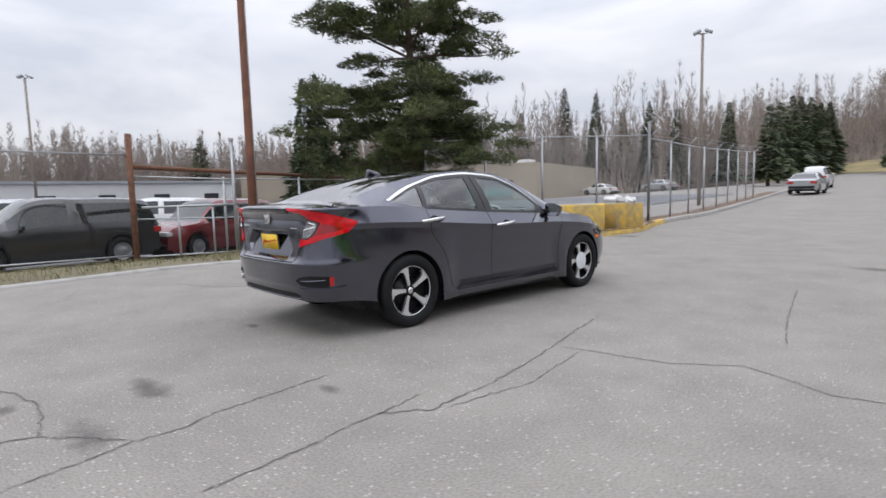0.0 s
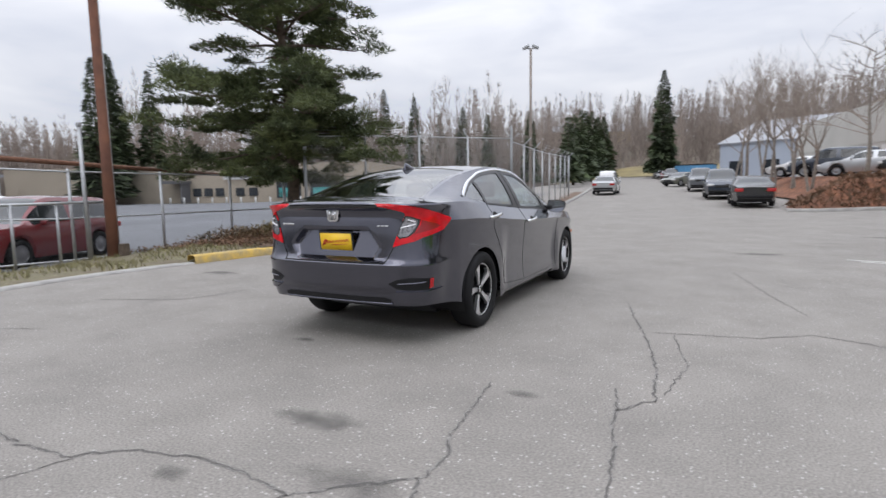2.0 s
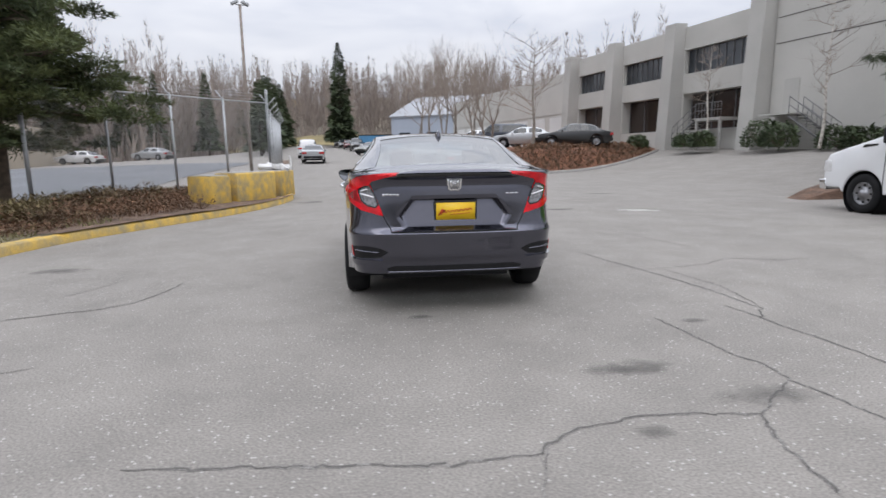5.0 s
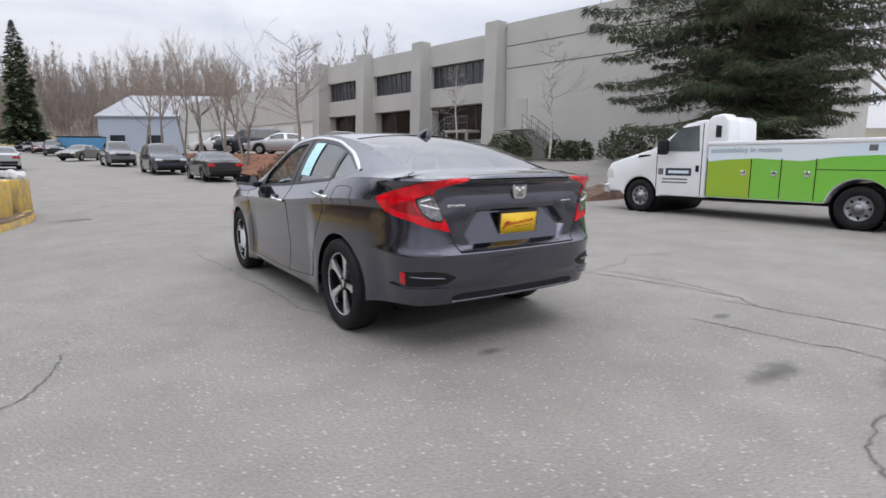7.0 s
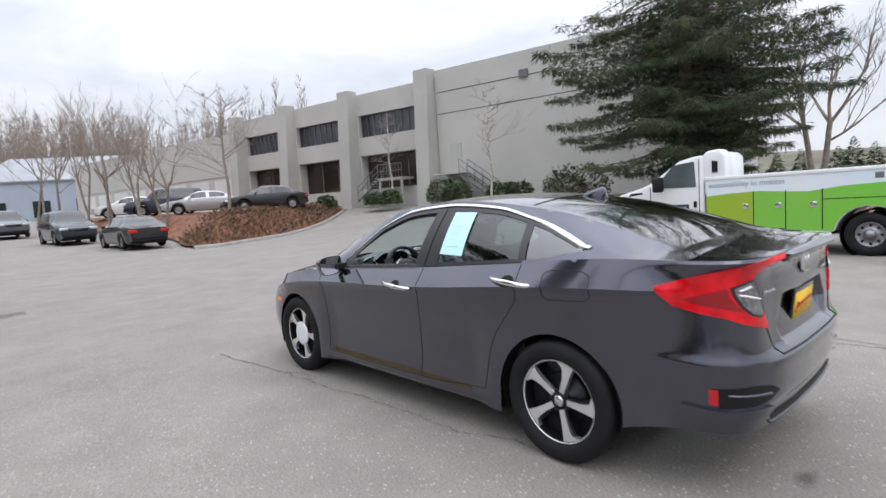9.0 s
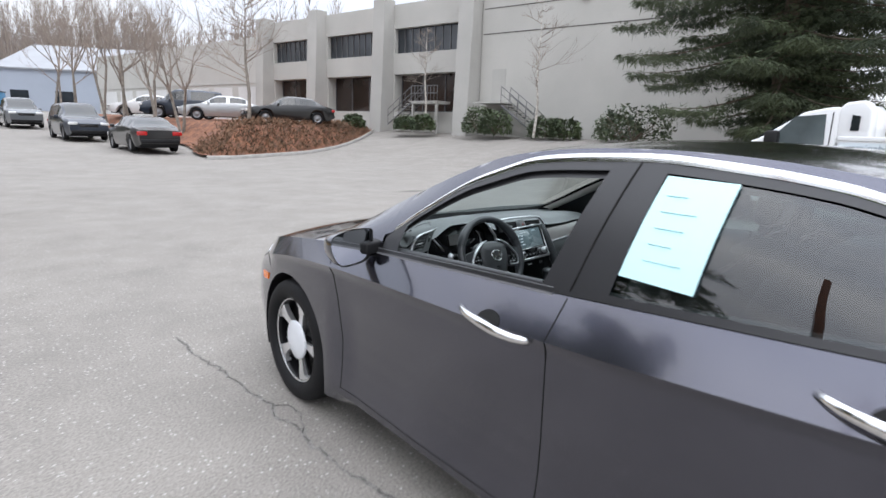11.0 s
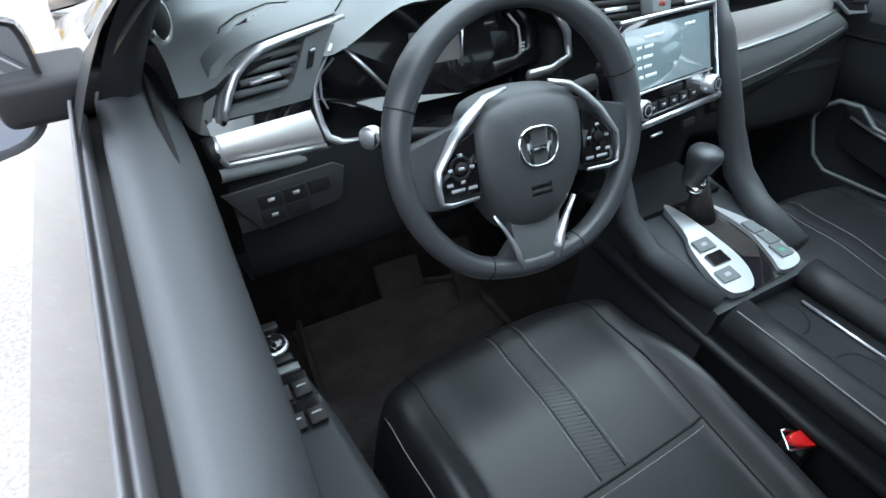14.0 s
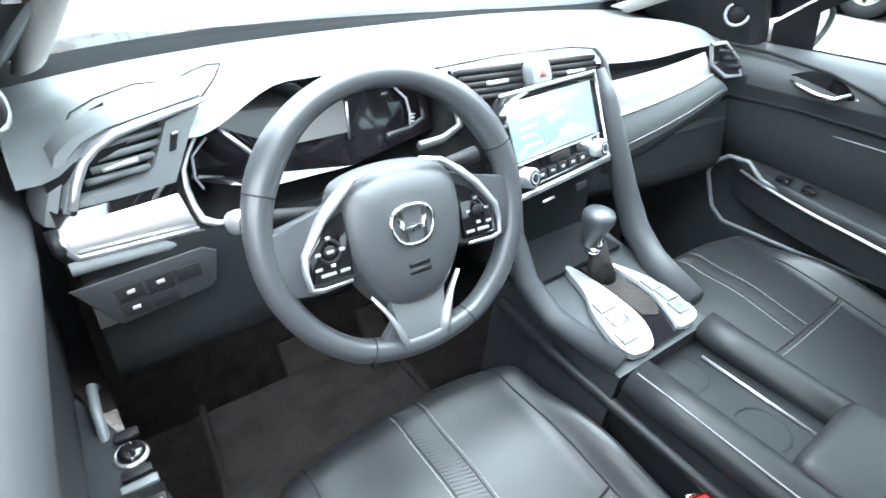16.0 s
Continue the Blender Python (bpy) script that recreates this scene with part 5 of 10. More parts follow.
hz = plate_part("hazard_button", soften([(0.155, -0.002), (0.2, -0.002), (0.2, -0.062), (0.158, -0.062)]), 0.026, CV, DASH, vents, 0.003)
bm = bmesh.new()
slab(bm, [(0.170, -0.036), (0.186, -0.036), (0.178, -0.022)], 0.0008, CV @ Matrix.Translation((0, 0, 0.026)))
part("hazard_mark", bm, mat("hazard_print", (0.22, 0.03, 0.03), 0.5), vents)
bead("vent_moulding", [(-0.20, 0.515, 1.035), (-0.05, 0.505, 1.042), (0.10, 0.495, 1.04), (0.165, 0.49, 1.032), (0.19, 0.482, 1.01), (0.215, 0.472, 0.955)], 0.008, SATIN, dash, "satin silver moulding over the vents", 0.7)
# passenger side: decor strip, padded panel, end vent
def pdash(u, v, tl=Vector((0.180, 0.470, 0.966)), tr=Vector((0.53, 0.470, 0.984)), bl=Vector((0.195, 0.464, 0.892)), br=Vector((0.575, 0.464, 0.930))):
    p = tl.lerp(tr, u).lerp(bl.lerp(br, u), v)
    return p + Vector((0, -0.003 * math.sin(math.pi * v) - 0.012 * math.sin(math.pi * u), 0))
bm = bmesh.new(); grid(bm, pdash, spread(0, 1, 24), spread(0, 1, 6)); part("decor_strip", bm, BRUSHED, dash, "brushed silver trim strip")
bead("decor_edge", [pdash(u, 1.02) + Vector((0, -0.004, 0)) for u in spread(0, 1, 12)], 0.0035, SATIN, dash)
def ppad(u, v):
    top = pdash(u, 1.0)
    z1 = 0.782 + 0.092 * u
    return Vector((top.x + 0.06 * v * (1 - u) + 0.115 * v * u, top.y - 0.003 - 0.010 * math.sin(math.pi * v) + 0.006 * v, top.z + (z1 - top.z) * v))
bm = bmesh.new(); grid(bm, ppad, spread(0, 1, 24), spread(0, 1, 8)); part("dash_pad", bm, DASH, dash, "padded grey panel with a stitched seam")
bead("pad_stitch", [ppad(u, 0.7) + Vector((0, -0.002, 0)) for u in spread(0.02, 0.95, 20)], 0.0012, STITCH, dash)
def plip(u, v):
    b_ = ppad(u, 1.0)
    return b_ + Vector((0, -0.012 * math.sin(v * 2.6) + 0.08 * v * v, -0.07 * v * (1 - 0.5 * u)))
bm = bmesh.new(); grid(bm, plip, spread(0, 1, 24), spread(0, 1, 6)); part("dash_lip", bm, DASHLOW, dash)
pv = [Vector(p) for p in ((0.535, 0.462, 1.000), (0.585, 0.460, 1.000), (0.66, 0.455, 0.955), (0.69, 0.45, 0.915), (0.625, 0.455, 0.920), (0.555, 0.46, 0.955))]
bm = bmesh.new(); bm.faces.new([bm.verts.new(p) for p in pv]); ev = part("end_vent", bm, PIANO, sedan, "passenger-side air vent", smooth=False)
bead("vent_frame", pv, 0.006, SATIN, ev, "", 0.7, 8, True)
for i in range(3):
    bead("vent_slat", [Vector((0.560 + 0.03 * i, 0.455, 0.985 - 0.021 * i)), Vector((0.61 + 0.035 * i, 0.45, 0.978 - 0.021 * i))], 0.0028, BLACK, ev, "", 2.0, 6)

# -- steering wheel --
WN = Vector((-0.075, -0.921, 0.382))
WH = base_frame((-0.371, 0.317, 0.925), (0.9967, -0.081, 0), WN)
bm = bmesh.new()
def rim_pt(a, b_):
    grip = 0.0035 * (math.exp(-((math.degrees(a) % 360 - 35) / 22) ** 2) + math.exp(-((math.degrees(a) % 360 - 145) / 22) ** 2))
    r = 0.0155 + grip
    R = 0.172 - 0.006 * smooth01((-math.sin(a) - 0.85) / 0.15)
    return WH @ Vector(((R + r * math.cos(b_)) * math.cos(a), (R + r * math.cos(b_)) * math.sin(a), r * 1.15 * math.sin(b_)))
rows = [[bm.verts.new(rim_pt(2 * math.pi * i / 96, 2 * math.pi * j / 16)) for j in range(16)] for i in range(96)]
for i in range(96):
    for j in range(16):
        bm.faces.new((rows[i][j], rows[(i + 1) % 96][j], rows[(i + 1) % 96][(j + 1) % 16], rows[i][(j + 1) % 16]))
wheel = part("steering_wheel", bm, RIMLEATHER, sedan, "leather-wrapped three-spoke steering wheel")
for deg in (22, 158, 205, 245, 295, 335):
    if deg in (205, 335):
        continue
    a = radians(deg)
    bead("rim_seam", [rim_pt(a, 2 * math.pi * j / 16) + (WH.to_3x3() @ Vector((0, 0, 0.0))) for j in range(16)], 0.0011, SEAM, wheel, "", 1, 4, True)
pad = [(-0.074, 0.046), (-0.045, 0.058), (0.0, 0.062), (0.045, 0.058), (0.074, 0.046), (0.079, 0.0), (0.072, -0.045), (0.045, -0.092), (0.02, -0.106), (-0.02, -0.106), (-0.045, -0.092), (-0.072, -0.045), (-0.079, 0.0)]
bm = bmesh.new()
prs = soften(pad)
rows = []
for k, (s, z) in enumerate(((1.14, -0.010), (1.10, 0.006), (1.03, 0.022), (0.97, 0.031), (0.88, 0.037), (0.6, 0.043), (0.25, 0.045), (0.02, 0.045))):
    rows.append([bm.verts.new(WH @ Vector((x * s, -0.012 + (y + 0.012) * s, z - 0.012))) for x, y in prs])
for a_, b_ in zip(rows, rows[1:]):
    for i in range(len(prs)):
        bm.faces.new((a_[i], a_[(i + 1) % len(prs)], b_[(i + 1) % len(prs)], b_[i]))
part("airbag_cover", bm, mat("airbag_plastic", (0.048, 0.052, 0.055), 0.42, vary=0.05, bump=0.08, bscale=500), wheel, "dark grained airbag cover")
for s in (-1, 1):
    spoke = [(s * 0.06, 0.05), (s * 0.10, 0.035), (s * 0.168, 0.02), (s * 0.172, -0.03), (s * 0.163, -0.055), (s * 0.12, -0.062), (s * 0.06, -0.05)]
    plate_part("spoke", spoke, 0.018, WH, RIMLEATHER, wheel, 0.004, "", -0.008)
    pad_b = [(s * 0.077, 0.028), (s * 0.098, 0.018), (s * 0.126, -0.012), (s * 0.128, -0.046), (s * 0.078, -0.046)]
    plate_part("switch_pad", pad_b, 0.010, WH, PIANO, wheel, 0.002, "", 0.008)
    fr = [WH @ Vector((s * x, y, 0.020)) for x, y in ((0.030, 0.070), (0.060, 0.062), (0.084, 0.044), (0.106, 0.024), (0.131, -0.010), (0.134, -0.030), (0.132, -0.050), (0.118, -0.054), (0.082, -0.052))]
    bead("spoke_trim", fr, [0.003, 0.0065, 0.009, 0.008, 0.0065, 0.005, 0.0045, 0.004, 0.003], SATIN, wheel, "satin silver spoke trim", 0.6)
    bm = bmesh.new(); lathe(bm, [(0.0, 0.022), (0.006, 0.022), (0.0075, 0.0205)], 18, WH @ Matrix.Translation((s * 0.102, -0.012, 0))); lathe(bm, [(0.011, 0.0195), (0.013, 0.021), (0.015, 0.0195)], 20, WH @ Matrix.Translation((s * 0.102, -0.012, 0))) if s < 0 else None
    part("switch", bm, BLACK, wheel)
    for x, y, w in ((0.102, -0.012, 0.004), (0.102, 0.004, 0.003), (0.102, -0.028, 0.003), (0.088, -0.012, 0.003), (0.117, -0.012, 0.003), (0.088, -0.038, 0.006), (0.108, -0.038, 0.009), (0.118, -0.03, 0.004)):
        plate_part("switch_mark", [(s * x - w, y - 0.002), (s * x + w, y - 0.002), (s * x + w, y + 0.002), (s * x - w, y + 0.002)], 0.0006, WH, DIAL, wheel, 0, "", 0.0225 if y > -0.03 and s < 0 else 0.0185)
low_sp = [(-0.042, -0.09), (0.042, -0.09), (0.030, -0.135), (0.030, -0.162), (-0.030, -0.162), (-0.030, -0.135)]
plate_part("lower_spoke", low_sp, 0.018, WH, DASH, wheel, 0.003, "", -0.006)
for s in (-1, 1):
    bead("lower_trim", [WH @ Vector((s * x, y, 0.014)) for x, y in ((0.062, -0.082), (0.048, -0.105), (0.036, -0.130), (0.031, -0.145), (0.026, -0.163))], [0.003, 0.0045, 0.007, 0.0085, 0.005], SATIN, wheel, "", 0.5)
    web = [(s * 0.036, -0.125), (s * 0.06, -0.150), (s * 0.05, -0.168), (s * 0.03, -0.170)]
    plate_part("spoke_web", web, 0.014, WH, RIMLEATHER, wheel, 0.003, "", -0.006)
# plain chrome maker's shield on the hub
ring = soften([(-0.03, 0.024), (0.03, 0.024), (0.025, -0.024), (-0.025, -0.024)])
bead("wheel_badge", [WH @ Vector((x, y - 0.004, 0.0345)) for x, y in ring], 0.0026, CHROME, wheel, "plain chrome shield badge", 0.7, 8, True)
for s in (-1, 1):
    plate_part("badge_bar", [(s * 0.021, 0.014), (s * 0.012, 0.014), (s * 0.0085, -0.024), (s * 0.0155, -0.024)], 0.003, WH, CHROME, wheel, 0.001, "", 0.033)
plate_part("badge_bar", [(-0.011, -0.003), (0.011, -0.003), (0.010, -0.010), (-0.010, -0.010)], 0.003, WH, CHROME, wheel, 0.001, "", 0.033)
for i in range(2):
    plate_part("cover_bar", [(-0.014, -0.05 - 0.009 * i), (0.016, -0.05 - 0.009 * i), (0.016, -0.056 - 0.009 * i), (-0.014, -0.056 - 0.009 * i)], 0.0008, WH, DASHLOW, wheel, 0, "", 0.0315)
# column and stalks
bm = bmesh.new(); tube(bm, [WH @ Vector((0, -0.02, -0.01)), WH @ Vector((0, -0.03, -0.1)), WH @ Vector((0, -0.04, -0.24))], [0.055, 0.06, 0.065], 14); part("steering_column", bm, DASHLOW, wheel)
bead("stalk", [WH @ Vector((-0.03, 0.01, -0.075)), WH @ Vector((-0.12, 0.025, -0.07)), WH @ Vector((-0.178, 0.032, -0.066))], [0.01, 0.011, 0.0135], BLACK, wheel, "turn-signal stalk")
bm = bmesh.new(); lathe(bm, [(0.0, 0.003), (0.009, 0.003), (0.0145, 0.001), (0.0145, -0.012)], 20, base_frame(WH @ Vector((-0.181, 0.033, -0.064)), WH.to_3x3() @ Vector((0, 1, 0)), WH.to_3x3() @ Vector((-0.75, 0, 0.66)))); part("stalk_end", bm, SATIN, wheel)
bead("stalk", [WH @ Vector((0.03, 0.02, -0.075)), WH @ Vector((0.12, 0.042, -0.065)), WH @ Vector((0.165, 0.05, -0.06))], [0.01, 0.012, 0.012], BLACK, wheel, "wiper stalk")

# -- centre console --
KP = lambda x, y, z=0.0: Vector((x, y, 0.64 + 0.12 * (y - 0.2) + z))
bm = bmesh.new()
outl = [(-0.075, 0.42), (-0.06, 0.32), (-0.08, 0.125), (0.17, 0.12), (0.185, 0.22), (0.205, 0.32), (0.21, 0.42)]
top = [bm.verts.new(KP(x, y)) for x, y in outl]
bot = [bm.verts.new((x + (-0.03 if x < 0.05 else 0.03), y, 0.27)) for x, y in outl]
bm.faces.new(top[::-1])
for i in range(len(outl) - 1):
    bm.faces.new((top[i], top[i + 1], bot[i + 1], bot[i]))
for f in bm.faces:
    if f.calc_center_median().z < 0.6:
        f.material_index = 1
console = part("centre_console", bm, [CONSOLE, BUTTONGREY], sedan, "grey-black centre console with shift lever", smooth=False)
bm = bmesh.new()
box(bm, (0.055, -0.25, 0.44), (0.25, 0.78, 0.32), 0.02)
part("console_body", bm, DASHLOW, console)
bead("console_edge", [(-0.085, 0.40, 0.60), (-0.08, 0.2, 0.575), (-0.078, 0.0, 0.565), (-0.078, -0.3, 0.56)], 0.012, PADSHADED, console)
# silver rails beside the gate
for name_, pts in (("left", [(0.020, 0.352), (0.038, 0.34), (0.05, 0.256), (0.050, 0.18), (0.022, 0.135), (-0.006, 0.128), (-0.05, 0.140), (-0.024, 0.24), (0.004, 0.272)]), ("right", [(0.107, 0.325), (0.116, 0.312), (0.156, 0.242), (0.163, 0.168), (0.156, 0.138), (0.129, 0.128), (0.085, 0.132), (0.103, 0.159), (0.126, 0.231)])):
    bm = bmesh.new()
    p2 = soften(pts)
    a_ = [bm.verts.new(KP(x, y, 0.004)) for x, y in p2]
    b_ = [bm.verts.new(KP(0.06 + (x - 0.06) * 0.985, y, 0.016)) for x, y in p2]
    bm.faces.new(b_)
    for i in range(len(p2)):
        bm.faces.new((a_[i], a_[(i + 1) % len(p2)], b_[(i + 1) % len(p2)], b_[i]))
    bmesh.ops.recalc_face_normals(bm, faces=bm.faces)
    part("console_rail", bm, SATIN, console, "satin silver rail beside the gear gate", smooth=False)
def on_console(name, pts, z, t, material, label="", bev=0.0015):
    bm = bmesh.new()
    a_ = [bm.verts.new(KP(x, y, z)) for x, y in pts]
    b_ = [bm.verts.new(KP(x, y, z + t)) for x, y in pts]
    bm.faces.new(b_)
    for i in range(len(pts)):
        bm.faces.new((a_[i], a_[(i + 1) % len(pts)], b_[(i + 1) % len(pts)], b_[i]))
    bmesh.ops.recalc_face_normals(bm, faces=bm.faces)
    return part(name, bm, material, console, label, smooth=False)
on_console("gear_gate", [(0.03, 0.352), (0.112, 0.33), (0.14, 0.2), (0.11, 0.13), (0.02, 0.13), (0.045, 0.21)], 0.0, 0.008, PIANO, "gloss black gear gate")
on_console("gate_slot", [(0.055, 0.335), (0.095, 0.325), (0.115, 0.2), (0.09, 0.175), (0.062, 0.19)], 0.008, 0.002, MATRUB)
for k, (x, y) in enumerate(((-0.010, 0.25), (-0.013, 0.216), (-0.030, 0.182))):
    on_console("console_button", [(x, y), (x + 0.038, y - 0.001), (x + 0.036, y - 0.027), (x - 0.002, y - 0.025)], 0.014, 0.006, DASH if k != 1 else PIANO)
    on_console("button_mark", [(x + 0.012, y - 0.010), (x + 0.025, y - 0.010), (x + 0.024, y - 0.017), (x + 0.011, y - 0.017)], 0.0195, 0.001, DIAL) if k != 1 else None
for k, (x, y) in enumerate(((0.122, 0.245), (0.125, 0.213), (0.118, 0.181))):
    on_console("console_button", [(x, y), (x + 0.026, y - 0.003), (x + 0.028, y - 0.032), (x, y - 0.03)], 0.014, 0.006, DASH)
on_console("hold_mark", [(0.128, 0.168), (0.138, 0.167), (0.139, 0.160), (0.129, 0.161)], 0.0195, 0.001, mat("green_mark", (0.05, 0.35, 0.2), 0.5))
# shift lever
bm = bmesh.new(); tube(bm, [KP(0.078, 0.30, 0.0), KP(0.075, 0.315, 0.05), KP(0.068, 0.325, 0.085)], [0.03, 0.018, 0.014], 14); part("lever_boot", bm, MATRUB, console)
bm = bmesh.new(); tube(bm, [KP(0.07, 0.322, 0.052), KP(0.069, 0.323, 0.066)], [0.0185, 0.0185], 18); part("lever_ring", bm, CHROME, console)
bm = bmesh.new()
kc = KP(0.062, 0.333, 0.0)
def knob(a, v):
    prof = [(0.016, 0.064), (0.020, 0.075), (0.0235, 0.095), (0.0275, 0.112), (0.031, 0.126), (0.031, 0.137), (0.026, 0.146), (0.014, 0.150), (0.0005, 0.151)]
    r, h = prof[v][0] * 0.88, 0.064 + (prof[v][1] - 0.064) * 0.92
    return kc + Vector((r * math.cos(a) * 1.0, r * math.sin(a) * 1.15 - 0.12 * (h - 0.064), h))
grid(bm, knob, [2 * math.pi * i / 28 for i in range(28)], list(range(9)), close=True)
part("shift_knob", bm, RIMLEATHER, console, "leather shift knob with a chrome button")
bm = bmesh.new(); box(bm, kc + Vector((-0.004, -0.027, 0.088)), (0.013, 0.007, 0.024), 0.003); part("knob_button", bm, CHROME, console)
# armrests, tray and cup holders behind the lever
def arm(name, pts, w, h):
    bm = bmesh.new()
    tube(bm, [Vector(p) for p in pts], [w] * len(pts), 14, 0, True, h)
    return part(name, bm, PADSHADED, console, "padded leather console edge, darkened for its weaker light")
arm("console_pad", [(-0.04, 0.118, 0.615), (-0.036, 0.0, 0.612), (-0.03, -0.2, 0.607), (-0.028, -0.45, 0.605)], 0.040, 0.8)
bead("pad_stitch", [Vector((-0.058, 0.11 - 0.03 * i, 0.643 - 0.0006 * i)) for i in range(16)], 0.0013, STITCH, console)
arm("console_pad", [(0.165, 0.125, 0.622), (0.168, 0.06, 0.615), (0.175, -0.06, 0.605), (0.18, -0.25, 0.60)], 0.034, 0.8)
on_console("tray", [(0.01, 0.115), (0.155, 0.115), (0.15, -0.35), (0.01, -0.35)], -0.075, 0.01, BLACK)
for y in (0.082, -0.055):
    bm = bmesh.new()
    lathe(bm, [(0.043, 0.0), (0.043, 0.006), (0.038, 0.006), (0.036, -0.05), (0.0, -0.05)], 28, Matrix.Translation((0.05, y, 0.594)))
    part("cup_holder", bm, BLACK, console, "round cup holder")
bead("tray_rail", [(0.109, 0.087, 0.604), (0.109, -0.11, 0.60)], 0.003, SATIN, console)
bm = bmesh.new(); box(bm, (0.085, -0.27, 0.615), (0.2, 0.32, 0.07), 0.025, seg=4); part("armrest_lid", bm, PADSHADED, console)

# -- seats --
def seat(name, cx, label):
    def cush(u, v):
        # u across from -1 to 1, v from the back (0) to the front edge (1) and over it
        w = 0.272 * (1 - 0.02 * v)
        x = cx + u * w
        f = min(v, 1.0)
        y = -0.28 + 0.575 * f - 0.06 * abs(u) ** 4 * smooth01((v - 0.45) / 0.55)
        bol = 0.050 * smooth01((abs(u) - 0.62) / 0.2) * (1 - smooth01((abs(u) - 0.86) / 0.14)) * (1 - 0.85 * smooth01((f - 0.6) / 0.4))
        side = 0.13 * max(0.0, (abs(u) - 0.8) / 0.2) ** 2.2
        front = 0.0
        if v > 1.0:
            a = (v - 1.0) * 3.2
            y += 0.065 * math.sin(min(a, 1.57))
            front = 0.065 * (1 - math.cos(min(a, 1.57))) + 0.12 * max(0, a - 1.57)
        crown = 0.012 * (1 - u * u)
        return Vector((x, y, 0.460 + 0.098 * f - 0.018 * smooth01((f - 0.75) / 0.25) + bol + crown - side - front))
    bm = bmesh.new()
    us = spread(-1, 1, 61)
    grid(bm, cush, us, spread(0, 1, 28) + [1.06, 1.12, 1.18, 1.24, 1.3, 1.36, 1.42, 1.48, 1.6, 1.75])
    st = part(name, bm, LEATHER, sedan, label)
    lift = Vector((0, 0, 0.0015))
    for u in (-0.68, 0.68):
        bead("seam", [cush(u, v) for v in spread(0.05, 1.3, 40)], 0.0019, SEAM, st)
    for u in (-0.9, 0.9):
        bead("stitch_line", [cush(u, v) + lift * 0.4 for v in spread(0.05, 1.2, 40)], 0.0008, STITCH, st)
    for u in (-0.105, 0.105):
        bead("stitch_line", [cush(u, v) + lift * 0.3 for v in spread(0.56, 1.15, 40)], 0.0007, STITCH, st)
    for u in (-0.085, 0.085):
        bead("seam", [cush(u, v) for v in spread(0.56, 1.2, 40)], 0.0011, SEAM, st)
    # ribbed strip down the middle
    bm = bmesh.new()
    for i in range(50):
        v = 0.57 + i * 0.0118
        tube(bm, [cush(-0.078, v + 0.01) - Vector((0, 0, 0.0006)), cush(0.078, v - 0.012) - Vector((0, 0, 0.0006))], 0.0011, 4)
    tagged(part("ribbed_strip", bm, LEATHER, st), kind="stuff")
    bead("cross_seam", [cush(u, 0.55 + 0.02 * u * u) for u in spread(-0.68, 0.68, 20)], 0.002, SEAM, st)
    bead("stitch_line", [cush(u, 0.53 + 0.02 * u * u) + lift * 0.3 for u in spread(-0.66, 0.66, 20)], 0.0007, STITCH, st)
    # backrest, leaning back, with bolsters
    def back(u, v):
        w = 0.25 * (1 - 0.22 * smooth01((v - 0.6) / 0.4))
        bol = 0.06 * smooth01((abs(u) - 0.6) / 0.25) * (1 - smooth01((abs(u) - 0.9) / 0.1)) * (1 - v * 0.6)
        wrap = 0.12 * smooth01((abs(u) - 0.9) / 0.1)
        return Vector((cx + u * w, -0.26 - 0.26 * v + bol - wrap - 0.05 * smooth01((v - 0.9) / 0.1), 0.52 + 0.56 * v))
    bm = bmesh.new(); grid(bm, back, spread(-1, 1, 41), spread(0, 1, 20)); part("backrest", bm, LEATHER, st)
    bm = bmesh.new()
    grid(bm, lambda u, v: back(u, v) + Vector((0, -0.12, 0)), spread(-1, 1, 20), spread(0, 1, 8))
    part("back_shell", bm, DASHLOW, st)
    bm = bmesh.new(); box(bm, (cx, -0.55, 1.19), (0.25, 0.1, 0.17), 0.04, Matrix.Rotation(radians(12), 4, "X"), seg=4)
    for s in (-0.06, 0.06):
        tube(bm, [(cx + s, -0.52, 1.05), (cx + s, -0.545, 1.14)], 0.007, 8)
    part("headrest", bm, LEATHER, st)
    bm = bmesh.new(); box(bm, (cx, -0.02, 0.36), (0.46, 0.5, 0.18), 0.03); part("seat_base", bm, BLACK, st)
    return st


seat("driver_seat", -0.357, "black leather driver's seat with grey stitching")
seat("passenger_seat", 0.45, "black leather passenger seat with grey stitching")
bm = bmesh.new()
grid(bm, lambda u, v: Vector((u * 0.66, -0.62 - 0.32 * min(v, 1) , 0.50 + 0.03 * math.cos(u * 3.1) - (0.08 if v > 1 else 0))), spread(-1, 1, 30), spread(0, 1, 6))
grid(bm, lambda u, v: Vector((u * 0.66, -0.92 - 0.26 * v - 0.02 * math.cos(u * 6.3), 0.50 + 0.52 * v)), spread(-1, 1, 30), spread(0, 1, 8))
grid(bm, lambda u, v: Vector((u * 0.66, -1.18 - 0.7 * v, 1.02 + 0.05 * v)), spread(-1, 1, 12), spread(0, 1, 6))
part("rear_bench", bm, LEATHER, sedan, "black leather rear bench and parcel shelf")
